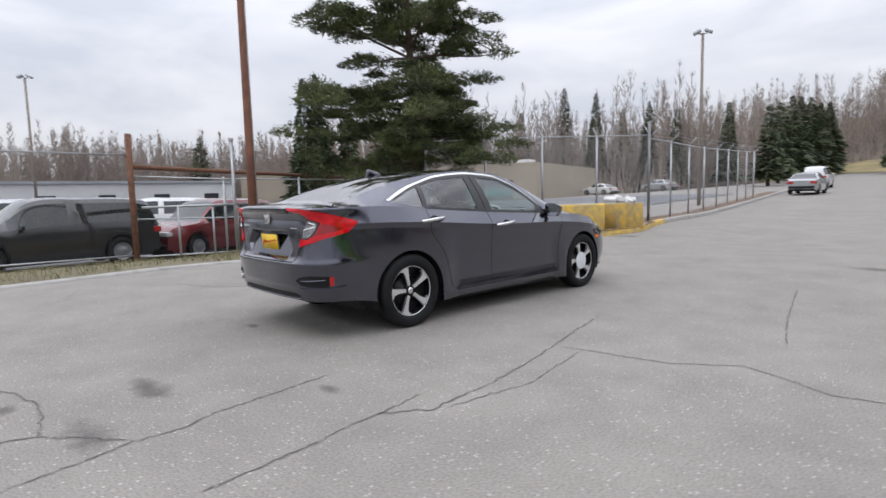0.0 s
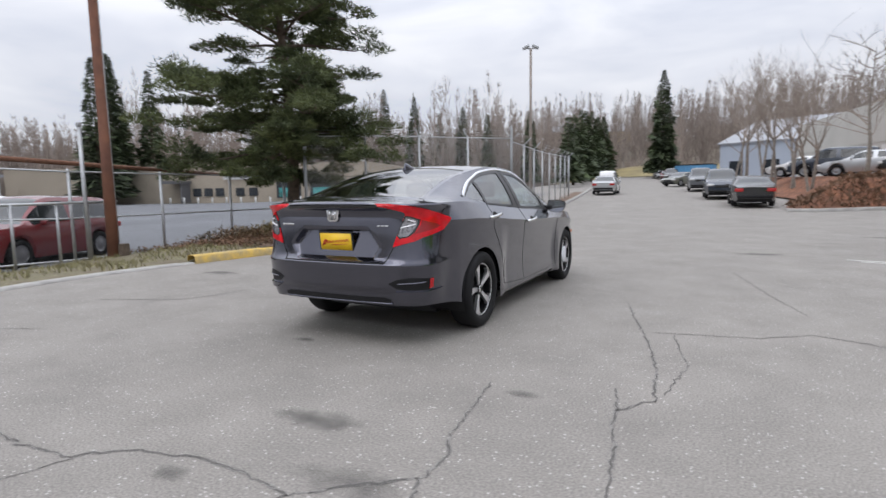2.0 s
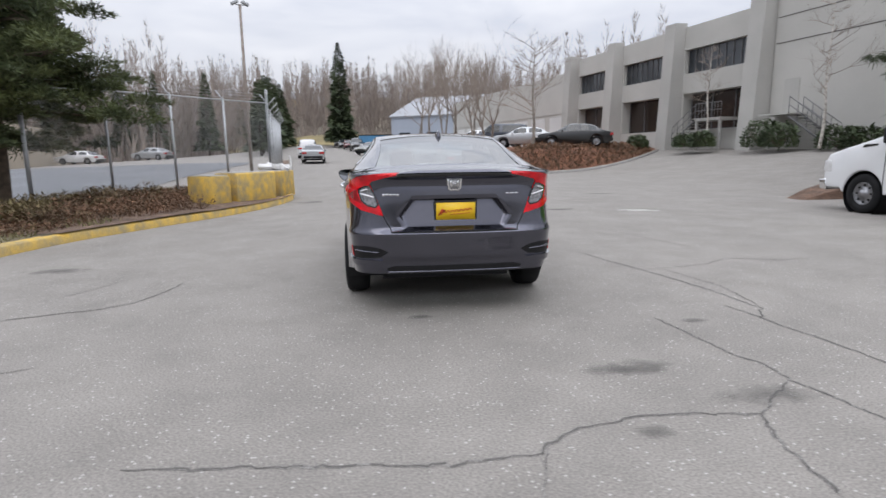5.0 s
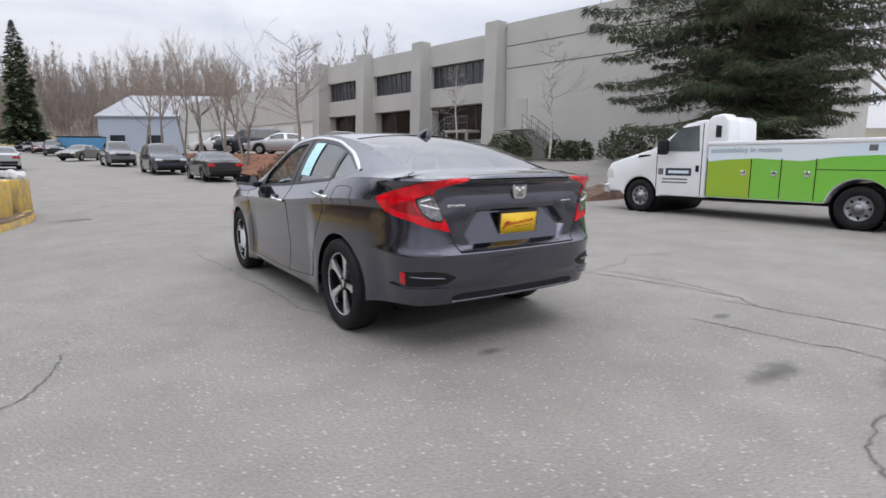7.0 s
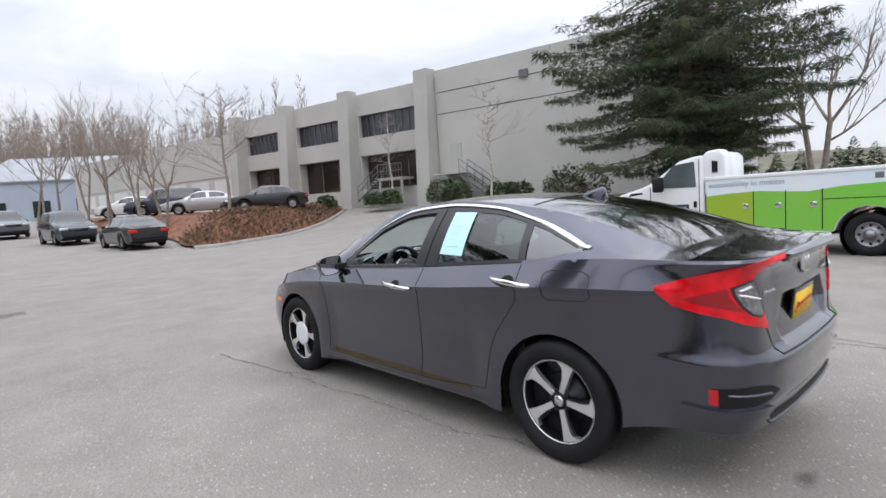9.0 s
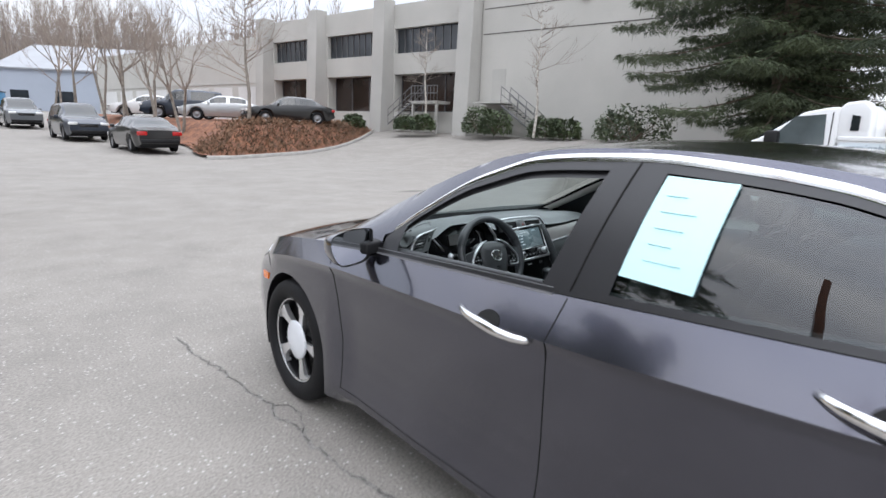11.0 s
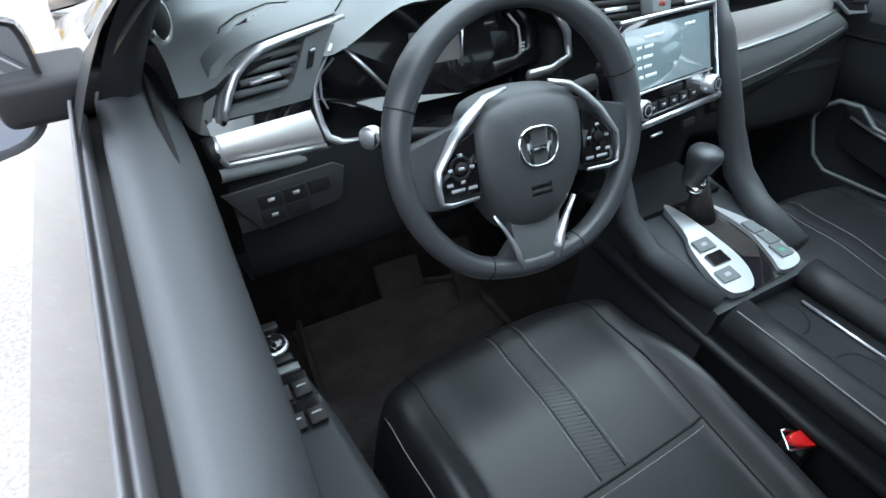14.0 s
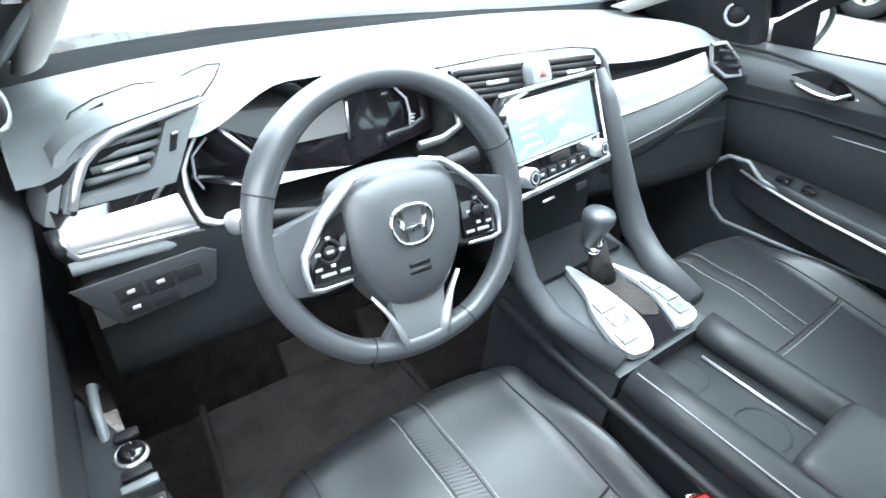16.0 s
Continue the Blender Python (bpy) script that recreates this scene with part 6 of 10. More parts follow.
# buckle
bk = base_frame((-0.088, -0.065, 0.545), (0.9, -0.43, 0), (-0.1, -0.25, 0.96))
bm = bmesh.new(); box(bm, (-0.088, -0.065, 0.50), (0.055, 0.035, 0.09), 0.008); bko = part("belt_buckle", bm, BLACK, sedan, "seat-belt buckle with a red release")
plate_part("release_button", soften([(-0.026, -0.011), (0.026, -0.011), (0.026, 0.011), (-0.026, 0.011)]), 0.012, bk, REDBTN, bko, 0.003, "red release button")
bead("buckle_rim", [bk @ Vector((x, y, 0.004)) for x, y in ((-0.03, -0.014), (0.03, -0.014), (0.03, 0.014), (-0.03, 0.014))], 0.003, CHROME, bko, "", 1, 6, True)

# the cabin was drawn in a frame of its own: set it into the shell
CABIN = Matrix.Translation((0.024, 0.1164, 0.0149)) @ Euler([radians(a) for a in (-0.61, -0.72, 1.34)]).to_matrix().to_4x4() @ Matrix.Scale(0.965, 4)
for ob in [fm] + [o for o in sedan.children if o not in OUTER_PARTS]:
    ob.matrix_basis = CABIN @ ob.matrix_basis

# -- doors from inside --
for side in (-1, 1):
    bm = bmesh.new()
    prof = [(0.014, -0.03), (0.015, 0.010), (0.020, 0.020), (0.042, 0.022), (0.072, 0.012), (0.090, -0.003), (0.104, -0.024), (0.108, -0.045), (0.102, -0.065), (0.092, -0.09), (0.088, -0.16), (0.086, -0.22)]
    def panel(y, k, side=side):
        p = shoulder(y, side)
        if k < len(prof):
            d, h = prof[k]
            d = min(d, 0.015) + max(0.0, d - 0.015) * (0.50 + 0.20 * smooth01((y + 0.05) / 0.25) + 0.18 * smooth01((y - 0.15) / 0.45))
            return p + Vector((-side * (0.008 + d), 0, h))
        zz = [0.70, 0.55, 0.40, 0.27][k - len(prof)]
        return Vector((side * ((0.755 if side > 0 else 0.772) if zz > 0.5 else 0.735), y, zz))
    grid(bm, panel, spread(0.78, -0.20, 30), list(range(len(prof) + 4)))
    grid(bm, panel, spread(-0.22, -1.1, 24), list(range(len(prof) + 4)))
    for f in bm.faces:
        c = f.calc_center_median()
        if c.z < 0.885:
            f.material_index = 1
        elif abs(c.x) > abs(shoulder(c.y).x) - 0.0235:
            f.material_index = 2
    pan = part("door_panel", bm, [DOORTOP, DOORLOW, SEAM], sedan, "soft grey-black door panel")
    bm = bmesh.new()
    grid(bm, lambda y, v: shoulder(y, side) + Vector((-side * (-0.006 + 0.017 * v), 0, -0.006 + 0.022 * min(1.0, v * 1.25) - 0.04 * smooth01((v - 0.85) / 0.15))), spread(0.66, -0.26, 30), spread(0, 1, 9))
    part("inner_seal", bm, BELTSEAL, pan, "satin grey belt-line seal")
    bead("seal_edge", [shoulder(y, side) + Vector((-side * 0.001, 0, 0.016)) for y in spread(0.66, -0.26, 24)], 0.0016, BELTSEAL, pan)
    bm = bmesh.new()
    grid(bm, lambda y, v: shoulder(y, side) + Vector((-side * (0.004 + 0.030 * v), 0, -0.012)), spread(0.66, -0.26, 20), spread(0, 1, 3))
    part("glass_slot", bm, SEAM, pan)
    # armrest with switches
    bm = bmesh.new()
    def armr(t, v, side=side):
        y = 0.44 - 0.66 * t
        wdt = curve_of([(0, 0.01), (0.15, 0.05), (0.4, 0.085), (0.85, 0.10), (1, 0.05)])(t)
        x0 = 0.765
        if v <= 0.5:
            return Vector((side * (x0 + 0.04 - (wdt + 0.04) * v * 2), y, 0.716 - 0.015 * t))
        return Vector((side * (x0 - wdt + 0.03 * (v - 0.5) * 2), y, 0.716 - 0.015 * t - 0.11 * (v - 0.5) * 2))
    grid(bm, armr, spread(0, 1, 24), [0, 0.25, 0.45, 0.5, 0.6, 0.8, 1.0])
    part("armrest", bm, BUTTONGREY, pan)
    if side > 0:
        bead("armrest_strip", [armr(t, 0.62) + Vector((-0.004, 0, 0)) for t in spread(0.04, 0.95, 20)], 0.004, SATIN, pan, "satin silver strip under the armrest")
        for y in (0.30, 0.24):
            bm = bmesh.new(); box(bm, (0.715, y, 0.722), (0.03, 0.03, 0.01), 0.003); part("window_switch", bm, PIANO, pan)
    # pull handle and bright strips
    ox = 0.022 if side < 0 else 0.0
    bead("door_release", [Vector((side * (x + ox), y, z)) for x, y, z in ((0.740, 0.385, 0.928), (0.730, 0.355, 0.922), (0.726, 0.315, 0.916), (0.728, 0.28, 0.917), (0.738, 0.255, 0.935))], [0.003, 0.0045, 0.005, 0.005, 0.003], CHROME, pan, "chrome door release", 1.4)
    bead("door_strip", [Vector((side * (0.742 if side > 0 else 0.758), y, z)) for y, z in ((0.17, 0.925), (0.05, 0.905), (-0.1, 0.88), (-0.22, 0.865))], 0.005 if side > 0 else 0.0028, SATIN, pan, "satin silver door strip", 1.2)
    bead("pocket_rim", [Vector((side * (0.722 + ox), y, z)) for y, z in ((0.475, 0.69), (0.48, 0.66), (0.44, 0.58), (0.40, 0.555), (0.20, 0.568), (-0.1, 0.60))], 0.005, DASH, pan)
    bead("pocket_rim", [Vector((side * (0.715 + ox), y, z)) for y, z in ((0.475, 0.69), (0.44, 0.725), (0.39, 0.73), (0.345, 0.698), (0.256, 0.69), (0.05, 0.692))], 0.006, DASH, pan)
    # dark cup behind the release, the crease over it and the pad under it; crease shade is drawn as near-black beads
    bm = bmesh.new()
    grid(bm, lambda t, v: Vector((side * (0.7385 + ox), 0.395 - 0.17 * t, 0.925 + 0.035 * math.sin(math.pi * min(1, t * 1.1)) * (v - 0.35) * 1.4 + 0.01 * (1 - t))), spread(0, 1, 14), spread(0, 1, 5))
    part("release_cup", bm, PIANO, pan)
    bead("door_crease", [Vector((side * (0.738 + ox), y, z)) for y, z in ((0.58, 0.965), (0.45, 0.972), (0.31, 0.962), (0.22, 0.942), (0.10, 0.905), (0.0, 0.88))], 0.004, SEAM, pan)
    bead("door_crease", [Vector((side * (0.748 + ox), y, z)) for y, z in ((0.52, 0.852), (0.36, 0.868), (0.15, 0.872), (-0.1, 0.86))], 0.0035, SEAM, pan)
    bead("pad_stitch", [Vector((side * (0.7545 + ox), y, z)) for y, z in ((0.33, 0.85), (0.27, 0.838), (0.136, 0.842), (-0.05, 0.835))], 0.0014, STITCH, pan)
    # black inner corner with a tweeter
    bm = bmesh.new()
    def corner(y, k, side=side):
        # k 0 to 1 over the face towards the cabin, from the belt up
        z = 0.945 + (min(1.14, RAIL_Z(y) - 0.03) - 0.945) * k
        xo = top_pt(y, q_of_z(y, z), 1).x - 0.012
        return Vector((side * (xo - 0.052 + 0.014 * k), y, z))
    grid(bm, corner, spread(0.62, 0.90, 14), spread(0, 1, 12))
    for y0, sg in ((0.62, -1),):
        grid(bm, lambda v, k: corner(y0, k) + Vector((side * 0.044 * v, sg * 0.022 * math.sin(min(1, v * 2.5) * math.pi / 2), 0)), spread(0, 1, 8), spread(0, 1, 12))
    bmesh.ops.remove_doubles(bm, verts=bm.verts, dist=0.0008)
    part("mirror_corner", bm, BUTTONGREY, pan)
    bm = bmesh.new()
    tm = base_frame((side * 0.735, 0.552, 1.035), (side * 0.3, side * -1.0, 0.0), (-side * 0.9, -0.45, 0.15))
    lathe(bm, [(0.0, 0.014), (0.016, 0.012), (0.021, 0.008), (0.024, 0.0)], 24, tm)
    part("tweeter", bm, BLACK, pan, "round tweeter grille")
    bm = bmesh.new(); lathe(bm, [(0.022, 0.006), (0.026, 0.009), (0.029, 0.0)], 24, tm); part("tweeter_ring", bm, SATIN if side > 0 else CHROME, pan)
    if side == -1:
        sw = lambda x, y, z=0.0: Vector((x, y, 0.7165 + z - 0.015 * (0.44 - y) / 0.66))
        bm = bmesh.new(); lathe(bm, [(0.0, 0.010), (0.010, 0.010), (0.0135, 0.008), (0.015, 0.0)], 22, Matrix.Translation(sw(-0.716, 0.325))); part("mirror_switch", bm, GLOSSBLACK, pan)
        bm = bmesh.new(); lathe(bm, [(0.0145, 0.0), (0.0155, 0.006), (0.0175, 0.0)], 22, Matrix.Translation(sw(-0.716, 0.325))); part("switch_ring", bm, SATIN, pan)
        bm = bmesh.new(); box(bm, sw(-0.716, 0.352, 0.004), (0.026, 0.014, 0.008), 0.003); part("fold_switch", bm, BLACK, pan)
        bm = bmesh.new(); box(bm, sw(-0.716, 0.298, 0.003), (0.03, 0.012, 0.006), 0.002); part("lock_switch", bm, BLACK, pan)
        bm = bmesh.new(); box(bm, sw(-0.716, 0.282, 0.003), (0.036, 0.011, 0.006), 0.002); part("window_lock", bm, DASH, pan)
        for r, y in enumerate((0.252, 0.212)):
            bm = bmesh.new(); box(bm, sw(-0.718 + 0.004 * r, y + 0.012, 0.0005), (0.046, 0.022, 0.003)); part("switch_well", bm, PIANO, pan, smooth=False)
            for k, dx in enumerate((-0.011, 0.012)):
                bm = bmesh.new(); box(bm, sw(-0.718 + 0.004 * r + dx, y - 0.004, 0.005), (0.02, 0.02, 0.01), 0.002, Matrix.Rotation(radians(12), 4, "X")); part("window_switch", bm, BLACK, pan)
                bm = bmesh.new(); box(bm, sw(-0.718 + 0.004 * r + dx, y - 0.003, 0.0105), (0.011, 0.002, 0.0012)); part("switch_mark", bm, DIAL, pan)
    for ob in pan.children:
        if ob.name.split(".")[0] not in ("inner_seal", "seal_edge", "glass_slot", "mirror_corner"):
            ob.matrix_basis = Matrix.Translation((-side * 0.025, 0.1, -0.018)) @ ob.matrix_basis
# sticker on the rear door glass
q = lambda y, z: top_pt(y, q_of_z(y, z), -1, 0.005)
bm = bmesh.new()
grid(bm, lambda u, v: q(-0.478 + (0.032) * v - (0.185 + 0.018 * v) * u, 1.328 - 0.258 * v - 0.006 * u), spread(0, 1, 5), spread(0, 1, 9))
stk = part("window_sticker", bm, mat("price_sheet", (0.55, 0.84, 0.86), 0.6, vary=0.03), sedan, "pale blue price sheet stuck on the rear door glass", smooth=False)
for i in range(5):
    z = 1.28 - 0.04 * i
    bead("sheet_line", [q(-0.50, z) + Vector((-0.002, 0, 0)), q(-0.50 - 0.11 * (0.5 + 0.5 * ((i * 37) % 10) / 10), z) + Vector((-0.003, 0, 0))], 0.0012, mat("sheet_ink", (0.44, 0.68, 0.70), 0.7) if "sheet_ink" not in MATS else MATS["sheet_ink"], stk)


# ---- surroundings ----
class Buf:
    """Collects faces for one mesh."""

    def __init__(self):
        self.v, self.f, self.m = [], [], []

    def face(self, pts, mi=0):
        n = len(self.v)
        self.v += [tuple(p) for p in pts]
        self.f.append(tuple(range(n, n + len(pts))))
        self.m.append(mi)

    def stick(self, a, b, ra, rb, n=4, mi=0):
        a, b = Vector(a), Vector(b)
        d = b - a
        s = d.cross(Vector((0.31, 0.17, 0.93)))
        s = s.normalized() if s.length > 1e-6 else Vector((1, 0, 0))
        t = d.cross(s).normalized()
        k = len(self.v)
        for p, r in ((a, ra), (b, rb)):
            for i in range(n):
                c = 2 * math.pi * i / n
                self.v.append(tuple(p + (s * math.cos(c) + t * math.sin(c)) * r))
        for i in range(n):
            self.f.append((k + i, k + (i + 1) % n, k + n + (i + 1) % n, k + n + i))
            self.m.append(mi)

    def out(self, name, material, parent=None, smooth=False, label=""):
        me = bpy.data.meshes.new(name)
        me.from_pydata(self.v, [], self.f)
        for m in material if isinstance(material, (list, tuple)) else [material]:
            me.materials.append(m)
        if any(self.m):
            me.polygons.foreach_set("material_index", self.m)
        if smooth:
            me.polygons.foreach_set("use_smooth", [True] * len(self.f))
        me.update()
        ob = new(name, me)
        if parent is not None:
            ob.parent = parent
        if label:
            ob["label"] = label
        return ob


RNG = random.Random(7)
CRACK = mat("crack_dirt", (0.125, 0.117, 0.108), 0.95, vary=0.3, scale=30, bump=0.6, bscale=200)
CRACKEDGE = mat("crumbled_asphalt", (0.222, 0.211, 0.196), 0.95, vary=0.25, scale=40, bump=0.8, bscale=160, fine=0.3)
KERB = mat("concrete_kerb", (0.34, 0.33, 0.31), 0.9, vary=0.2, scale=4, bump=0.5, bscale=70)
YELLOW = mat("worn_yellow_paint", (0.58, 0.37, 0.06), 0.75, vary=0.2, scale=5, bump=0.4, bscale=60, color2=(0.33, 0.27, 0.15), fine=0.15)
GRASS = mat("patchy_grass", (0.12, 0.11, 0.062), 0.95, vary=0.4, scale=2.2, bump=0.8, bscale=30, color2=(0.12, 0.095, 0.065), fine=0.4)
SOIL = mat("leaf_litter", (0.15, 0.10, 0.07), 0.95, vary=0.4, scale=4, bump=1.0, bscale=35, color2=(0.075, 0.05, 0.035), fine=0.45)
MULCH = mat("bark_mulch", (0.20, 0.085, 0.045), 0.95, vary=0.4, scale=3, bump=1.0, bscale=30, color2=(0.09, 0.045, 0.03), fine=0.45)
GALV = mat("galvanised_steel", (0.42, 0.43, 0.44), 0.45, 0.6, vary=0.1, scale=8)
RUST = mat("rusty_steel", (0.16, 0.075, 0.045), 0.85, vary=0.35, scale=12, bump=0.3)
POLEWOOD = mat("weathered_red_pole", (0.19, 0.085, 0.052), 0.85, vary=0.3, scale=3, bump=0.5, bscale=40, color2=(0.15, 0.07, 0.05))
CONCRETE = mat("tilt_up_concrete", (0.46, 0.45, 0.42), 0.9, vary=0.06, scale=0.35, bump=0.2, bscale=30, fine=0.05)
BARK = mat("bark", (0.10, 0.075, 0.055), 0.95, vary=0.35, scale=9, bump=1.0, bscale=25)
GREYBARK = mat("grey_bark", (0.23, 0.20, 0.17), 0.9, vary=0.3, scale=6, bump=0.6, bscale=25)
BIRCH = mat("birch_bark", (0.62, 0.59, 0.54), 0.8, vary=0.2, scale=5, bump=0.3, color2=(0.2, 0.17, 0.14))
TWIG = mat("twigs", (0.27, 0.225, 0.19), 0.9, vary=0.3, scale=3)
NEEDLE = mat("pine_needles", (0.10, 0.118, 0.042), 0.8, vary=0.35, scale=0.9, color2=(0.034, 0.05, 0.022), islands=0.35)
SPRUCE = mat("spruce_needles", (0.062, 0.078, 0.036), 0.8, vary=0.35, scale=0.8, color2=(0.024, 0.036, 0.021), islands=0.35)
CYPRESS = mat("far_conifer", (0.075, 0.098, 0.042), 0.85, vary=0.35, scale=0.4, color2=(0.035, 0.05, 0.03), islands=0.3)
HAZETWIG = mat("far_bare_wood", (0.27, 0.225, 0.195), 0.95, vary=0.2, scale=0.05, islands=0.25)
SHRUB = mat("brown_shrub", (0.16, 0.085, 0.05), 0.95, vary=0.4, scale=2, color2=(0.07, 0.05, 0.03), islands=0.4)


def chain_link(name, color, width):
    m = bpy.data.materials.new(name)
    MATS[name] = m
    m.use_nodes = True
    nt = m.node_tree
    nt.nodes.clear()
    N, L = nt.nodes.new, nt.links.new
    uv = N("ShaderNodeUVMap")
    sep = N("ShaderNodeSeparateXYZ"); L(uv.outputs[0], sep.inputs[0])
    fac = []
    for sgn in (1, -1):
        a = N("ShaderNodeMath"); a.operation = "MULTIPLY_ADD"; a.inputs[1].default_value = sgn
        L(sep.outputs[1], a.inputs[0]); L(sep.outputs[0], a.inputs[2])
        b = N("ShaderNodeMath"); b.operation = "MULTIPLY"; b.inputs[1].default_value = 1 / 0.075; L(a.outputs[0], b.inputs[0])
        c = N("ShaderNodeMath"); c.operation = "FRACT"; L(b.outputs[0], c.inputs[0])
        d = N("ShaderNodeMath"); d.operation = "LESS_THAN"; d.inputs[1].default_value = width; L(c.outputs[0], d.inputs[0])
        fac.append(d)
    mx = N("ShaderNodeMath"); mx.operation = "MAXIMUM"; L(fac[0].outputs[0], mx.inputs[0]); L(fac[1].outputs[0], mx.inputs[1])
    tr, df, ms, out = N("ShaderNodeBsdfTransparent"), N("ShaderNodeBsdfPrincipled"), N("ShaderNodeMixShader"), N("ShaderNodeOutputMaterial")
    df.inputs["Base Color"].default_value = (*color, 1); df.inputs["Roughness"].default_value = 0.5; df.inputs["Metallic"].default_value = 0.4
    L(mx.outputs[0], ms.inputs[0]); L(tr.outputs[0], ms.inputs[1]); L(df.outputs[0], ms.inputs[2]); L(ms.outputs[0], out.inputs[0])
    return m


CHAIN = chain_link("chain_link", (0.52, 0.53, 0.54), 0.07)
OLDCHAIN = chain_link("old_chain_link", (0.15, 0.15, 0.15), 0.035)


# -- cracks and stains in the asphalt --
def crack(pts, w=0.018, soft=2.2):
    """A crack through plan points, with a crumbled edge."""
    line = []
    for (x0, y0), (x1, y1) in zip(pts, pts[1:]):
        n = max(2, int(math.dist((x0, y0), (x1, y1)) / 0.035))
        for i in range(n):
            u = i / n
            line.append((x0 + (x1 - x0) * u + RNG.gauss(0, 0.008), y0 + (y1 - y0) * u + RNG.gauss(0, 0.008)))
    line.append(pts[-1])
    for mtl, k, z, nm in ((CRACKEDGE, soft, 0.0015, "crack_edge"), (CRACK, 1.0, 0.003, "crack")):
        b = Buf()
        prev = None
        for i, (x, y) in enumerate(line):
            xa, ya = line[max(0, i - 1)]
            xb, yb = line[min(len(line) - 1, i + 1)]
            d = Vector((xb - xa, yb - ya)).normalized()
            ww = w * k * (0.25 + 0.5 * RNG.random() + 0.45 * abs(math.sin(i * 0.23 + len(line)))) * (0.4 if i in (0, len(line) - 1) else 1)
            nx, ny = -d.y * ww / 2, d.x * ww / 2
            g = ground_z(x, y) + z
            cur = ((x + nx, y + ny, g), (x - nx, y - ny, g))
            if prev and (k > 1 or RNG.random() < 0.85):
                b.face((prev[0], prev[1], cur[1], cur[0]))
            prev = cur
        tagged(b.out(nm, mtl), "dark branching crack in the old asphalt", "crack", kind="structure")


CRACKS = [
    [(-1.6, -4.2), (-0.66, -4.29), (-0.29, -4.33), (0.05, -4.31), (0.28, -4.13), (0.62, -4.05), (0.93, -4.06), (1.2, -4.11)],
    [(1.2, -4.11), (1.4, -3.92), (1.6, -3.78), (1.63, -3.54), (1.55, -3.42), (1.5, -3.02), (1.44, -2.6)],
    [(1.2, -4.11), (1.12, -4.3), (1.05, -4.7)], [(1.6, -3.78), (1.66, -3.95), (1.75, -4.4)],
    [(1.85, 0.08), (1.98, -0.5), (2.2, -1.31), (2.32, -1.92), (2.37, -2.5), (2.2, -2.73)],
    [(2.14, -2.38), (2.2, -2.7), (2.24, -3.0), (2.29, -3.3), (2.33, -3.7)],
    [(2.2, -0.99), (2.95, -0.85), (3.34, -0.58), (3.85, -0.8), (4.4, -0.7)],
    [(2.8, 2.68), (3.14, 1.01), (3.37, 0.15)], [(2.35, -1.0), (2.5, -1.77), (2.42, -2.4)],
    [(-3.6, -2.0), (-3.1, -1.78), (-2.88, -1.73), (-2.7, -1.58), (-2.6, -1.38), (-2.54, -1.12), (-2.5, -0.85)],
    [(-1.12, 2.6), (-1.1, 2.25), (-1.04, 1.85), (-1.01, 1.46), (-0.985, 1.34), (-1.02, 1.22), (-0.975, 1.05), (-1.0, 0.9), (-0.93, 0.4), (-0.91, -0.26), (-0.92, -0.67), (-0.81, -0.95), (-0.81, -1.16)],
    [(-0.985, 1.34), (-0.91, 1.3), (-0.905, 1.17), (-0.94, 1.05), (-0.985, 1.0)],
    [(0.12, -4.27), (0.0, -4.6), (-0.3, -5.2)], [(-3.4, -1.2), (-3.2, -0.7), (-3.35, -0.1)], [(4.6, 3.6), (5.3, 3.4), (6.2, 3.6), (7.4, 3.3)],
    [(2.0, 4.4), (3.0, 4.0), (4.2, 4.2)], [(-4.2, -3.0), (-3.4, -3.3), (-2.6, -3.0)],
]
for i, c in enumerate(CRACKS):
    crack(c, 0.012 if i < 6 or i in (9, 10) else 0.006)


def stain_material():
    m = mat("damp_stain", (0.125, 0.118, 0.11), 0.85, vary=0.2, scale=20, bump=0.4, bscale=90)
    nt = m.node_tree
    N, L = nt.nodes.new, nt.links.new
    b = nt.nodes["Principled BSDF"]
    tc = N("ShaderNodeTexCoord")
    uv = N("ShaderNodeUVMap")
    g = N("ShaderNodeVectorMath"); g.operation = "LENGTH"; L(uv.outputs[0], g.inputs[0])
    n = N("ShaderNodeTexNoise"); n.inputs["Scale"].default_value = 7; n.inputs["Detail"].default_value = 6; L(tc.outputs["Object"], n.inputs["Vector"])
    a = N("ShaderNodeMath"); a.operation = "MULTIPLY_ADD"; a.inputs[1].default_value = -0.9; L(g.outputs["Value"], a.inputs[0]); L(n.outputs["Fac"], a.inputs[2])
    r = N("ShaderNodeMapRange"); r.inputs[1].default_value, r.inputs[2].default_value, r.inputs[4].default_value = -0.12, 0.4, 0.45
    L(a.outputs[0], r.inputs[0]); L(r.outputs[0], b.inputs["Alpha"])
    return m


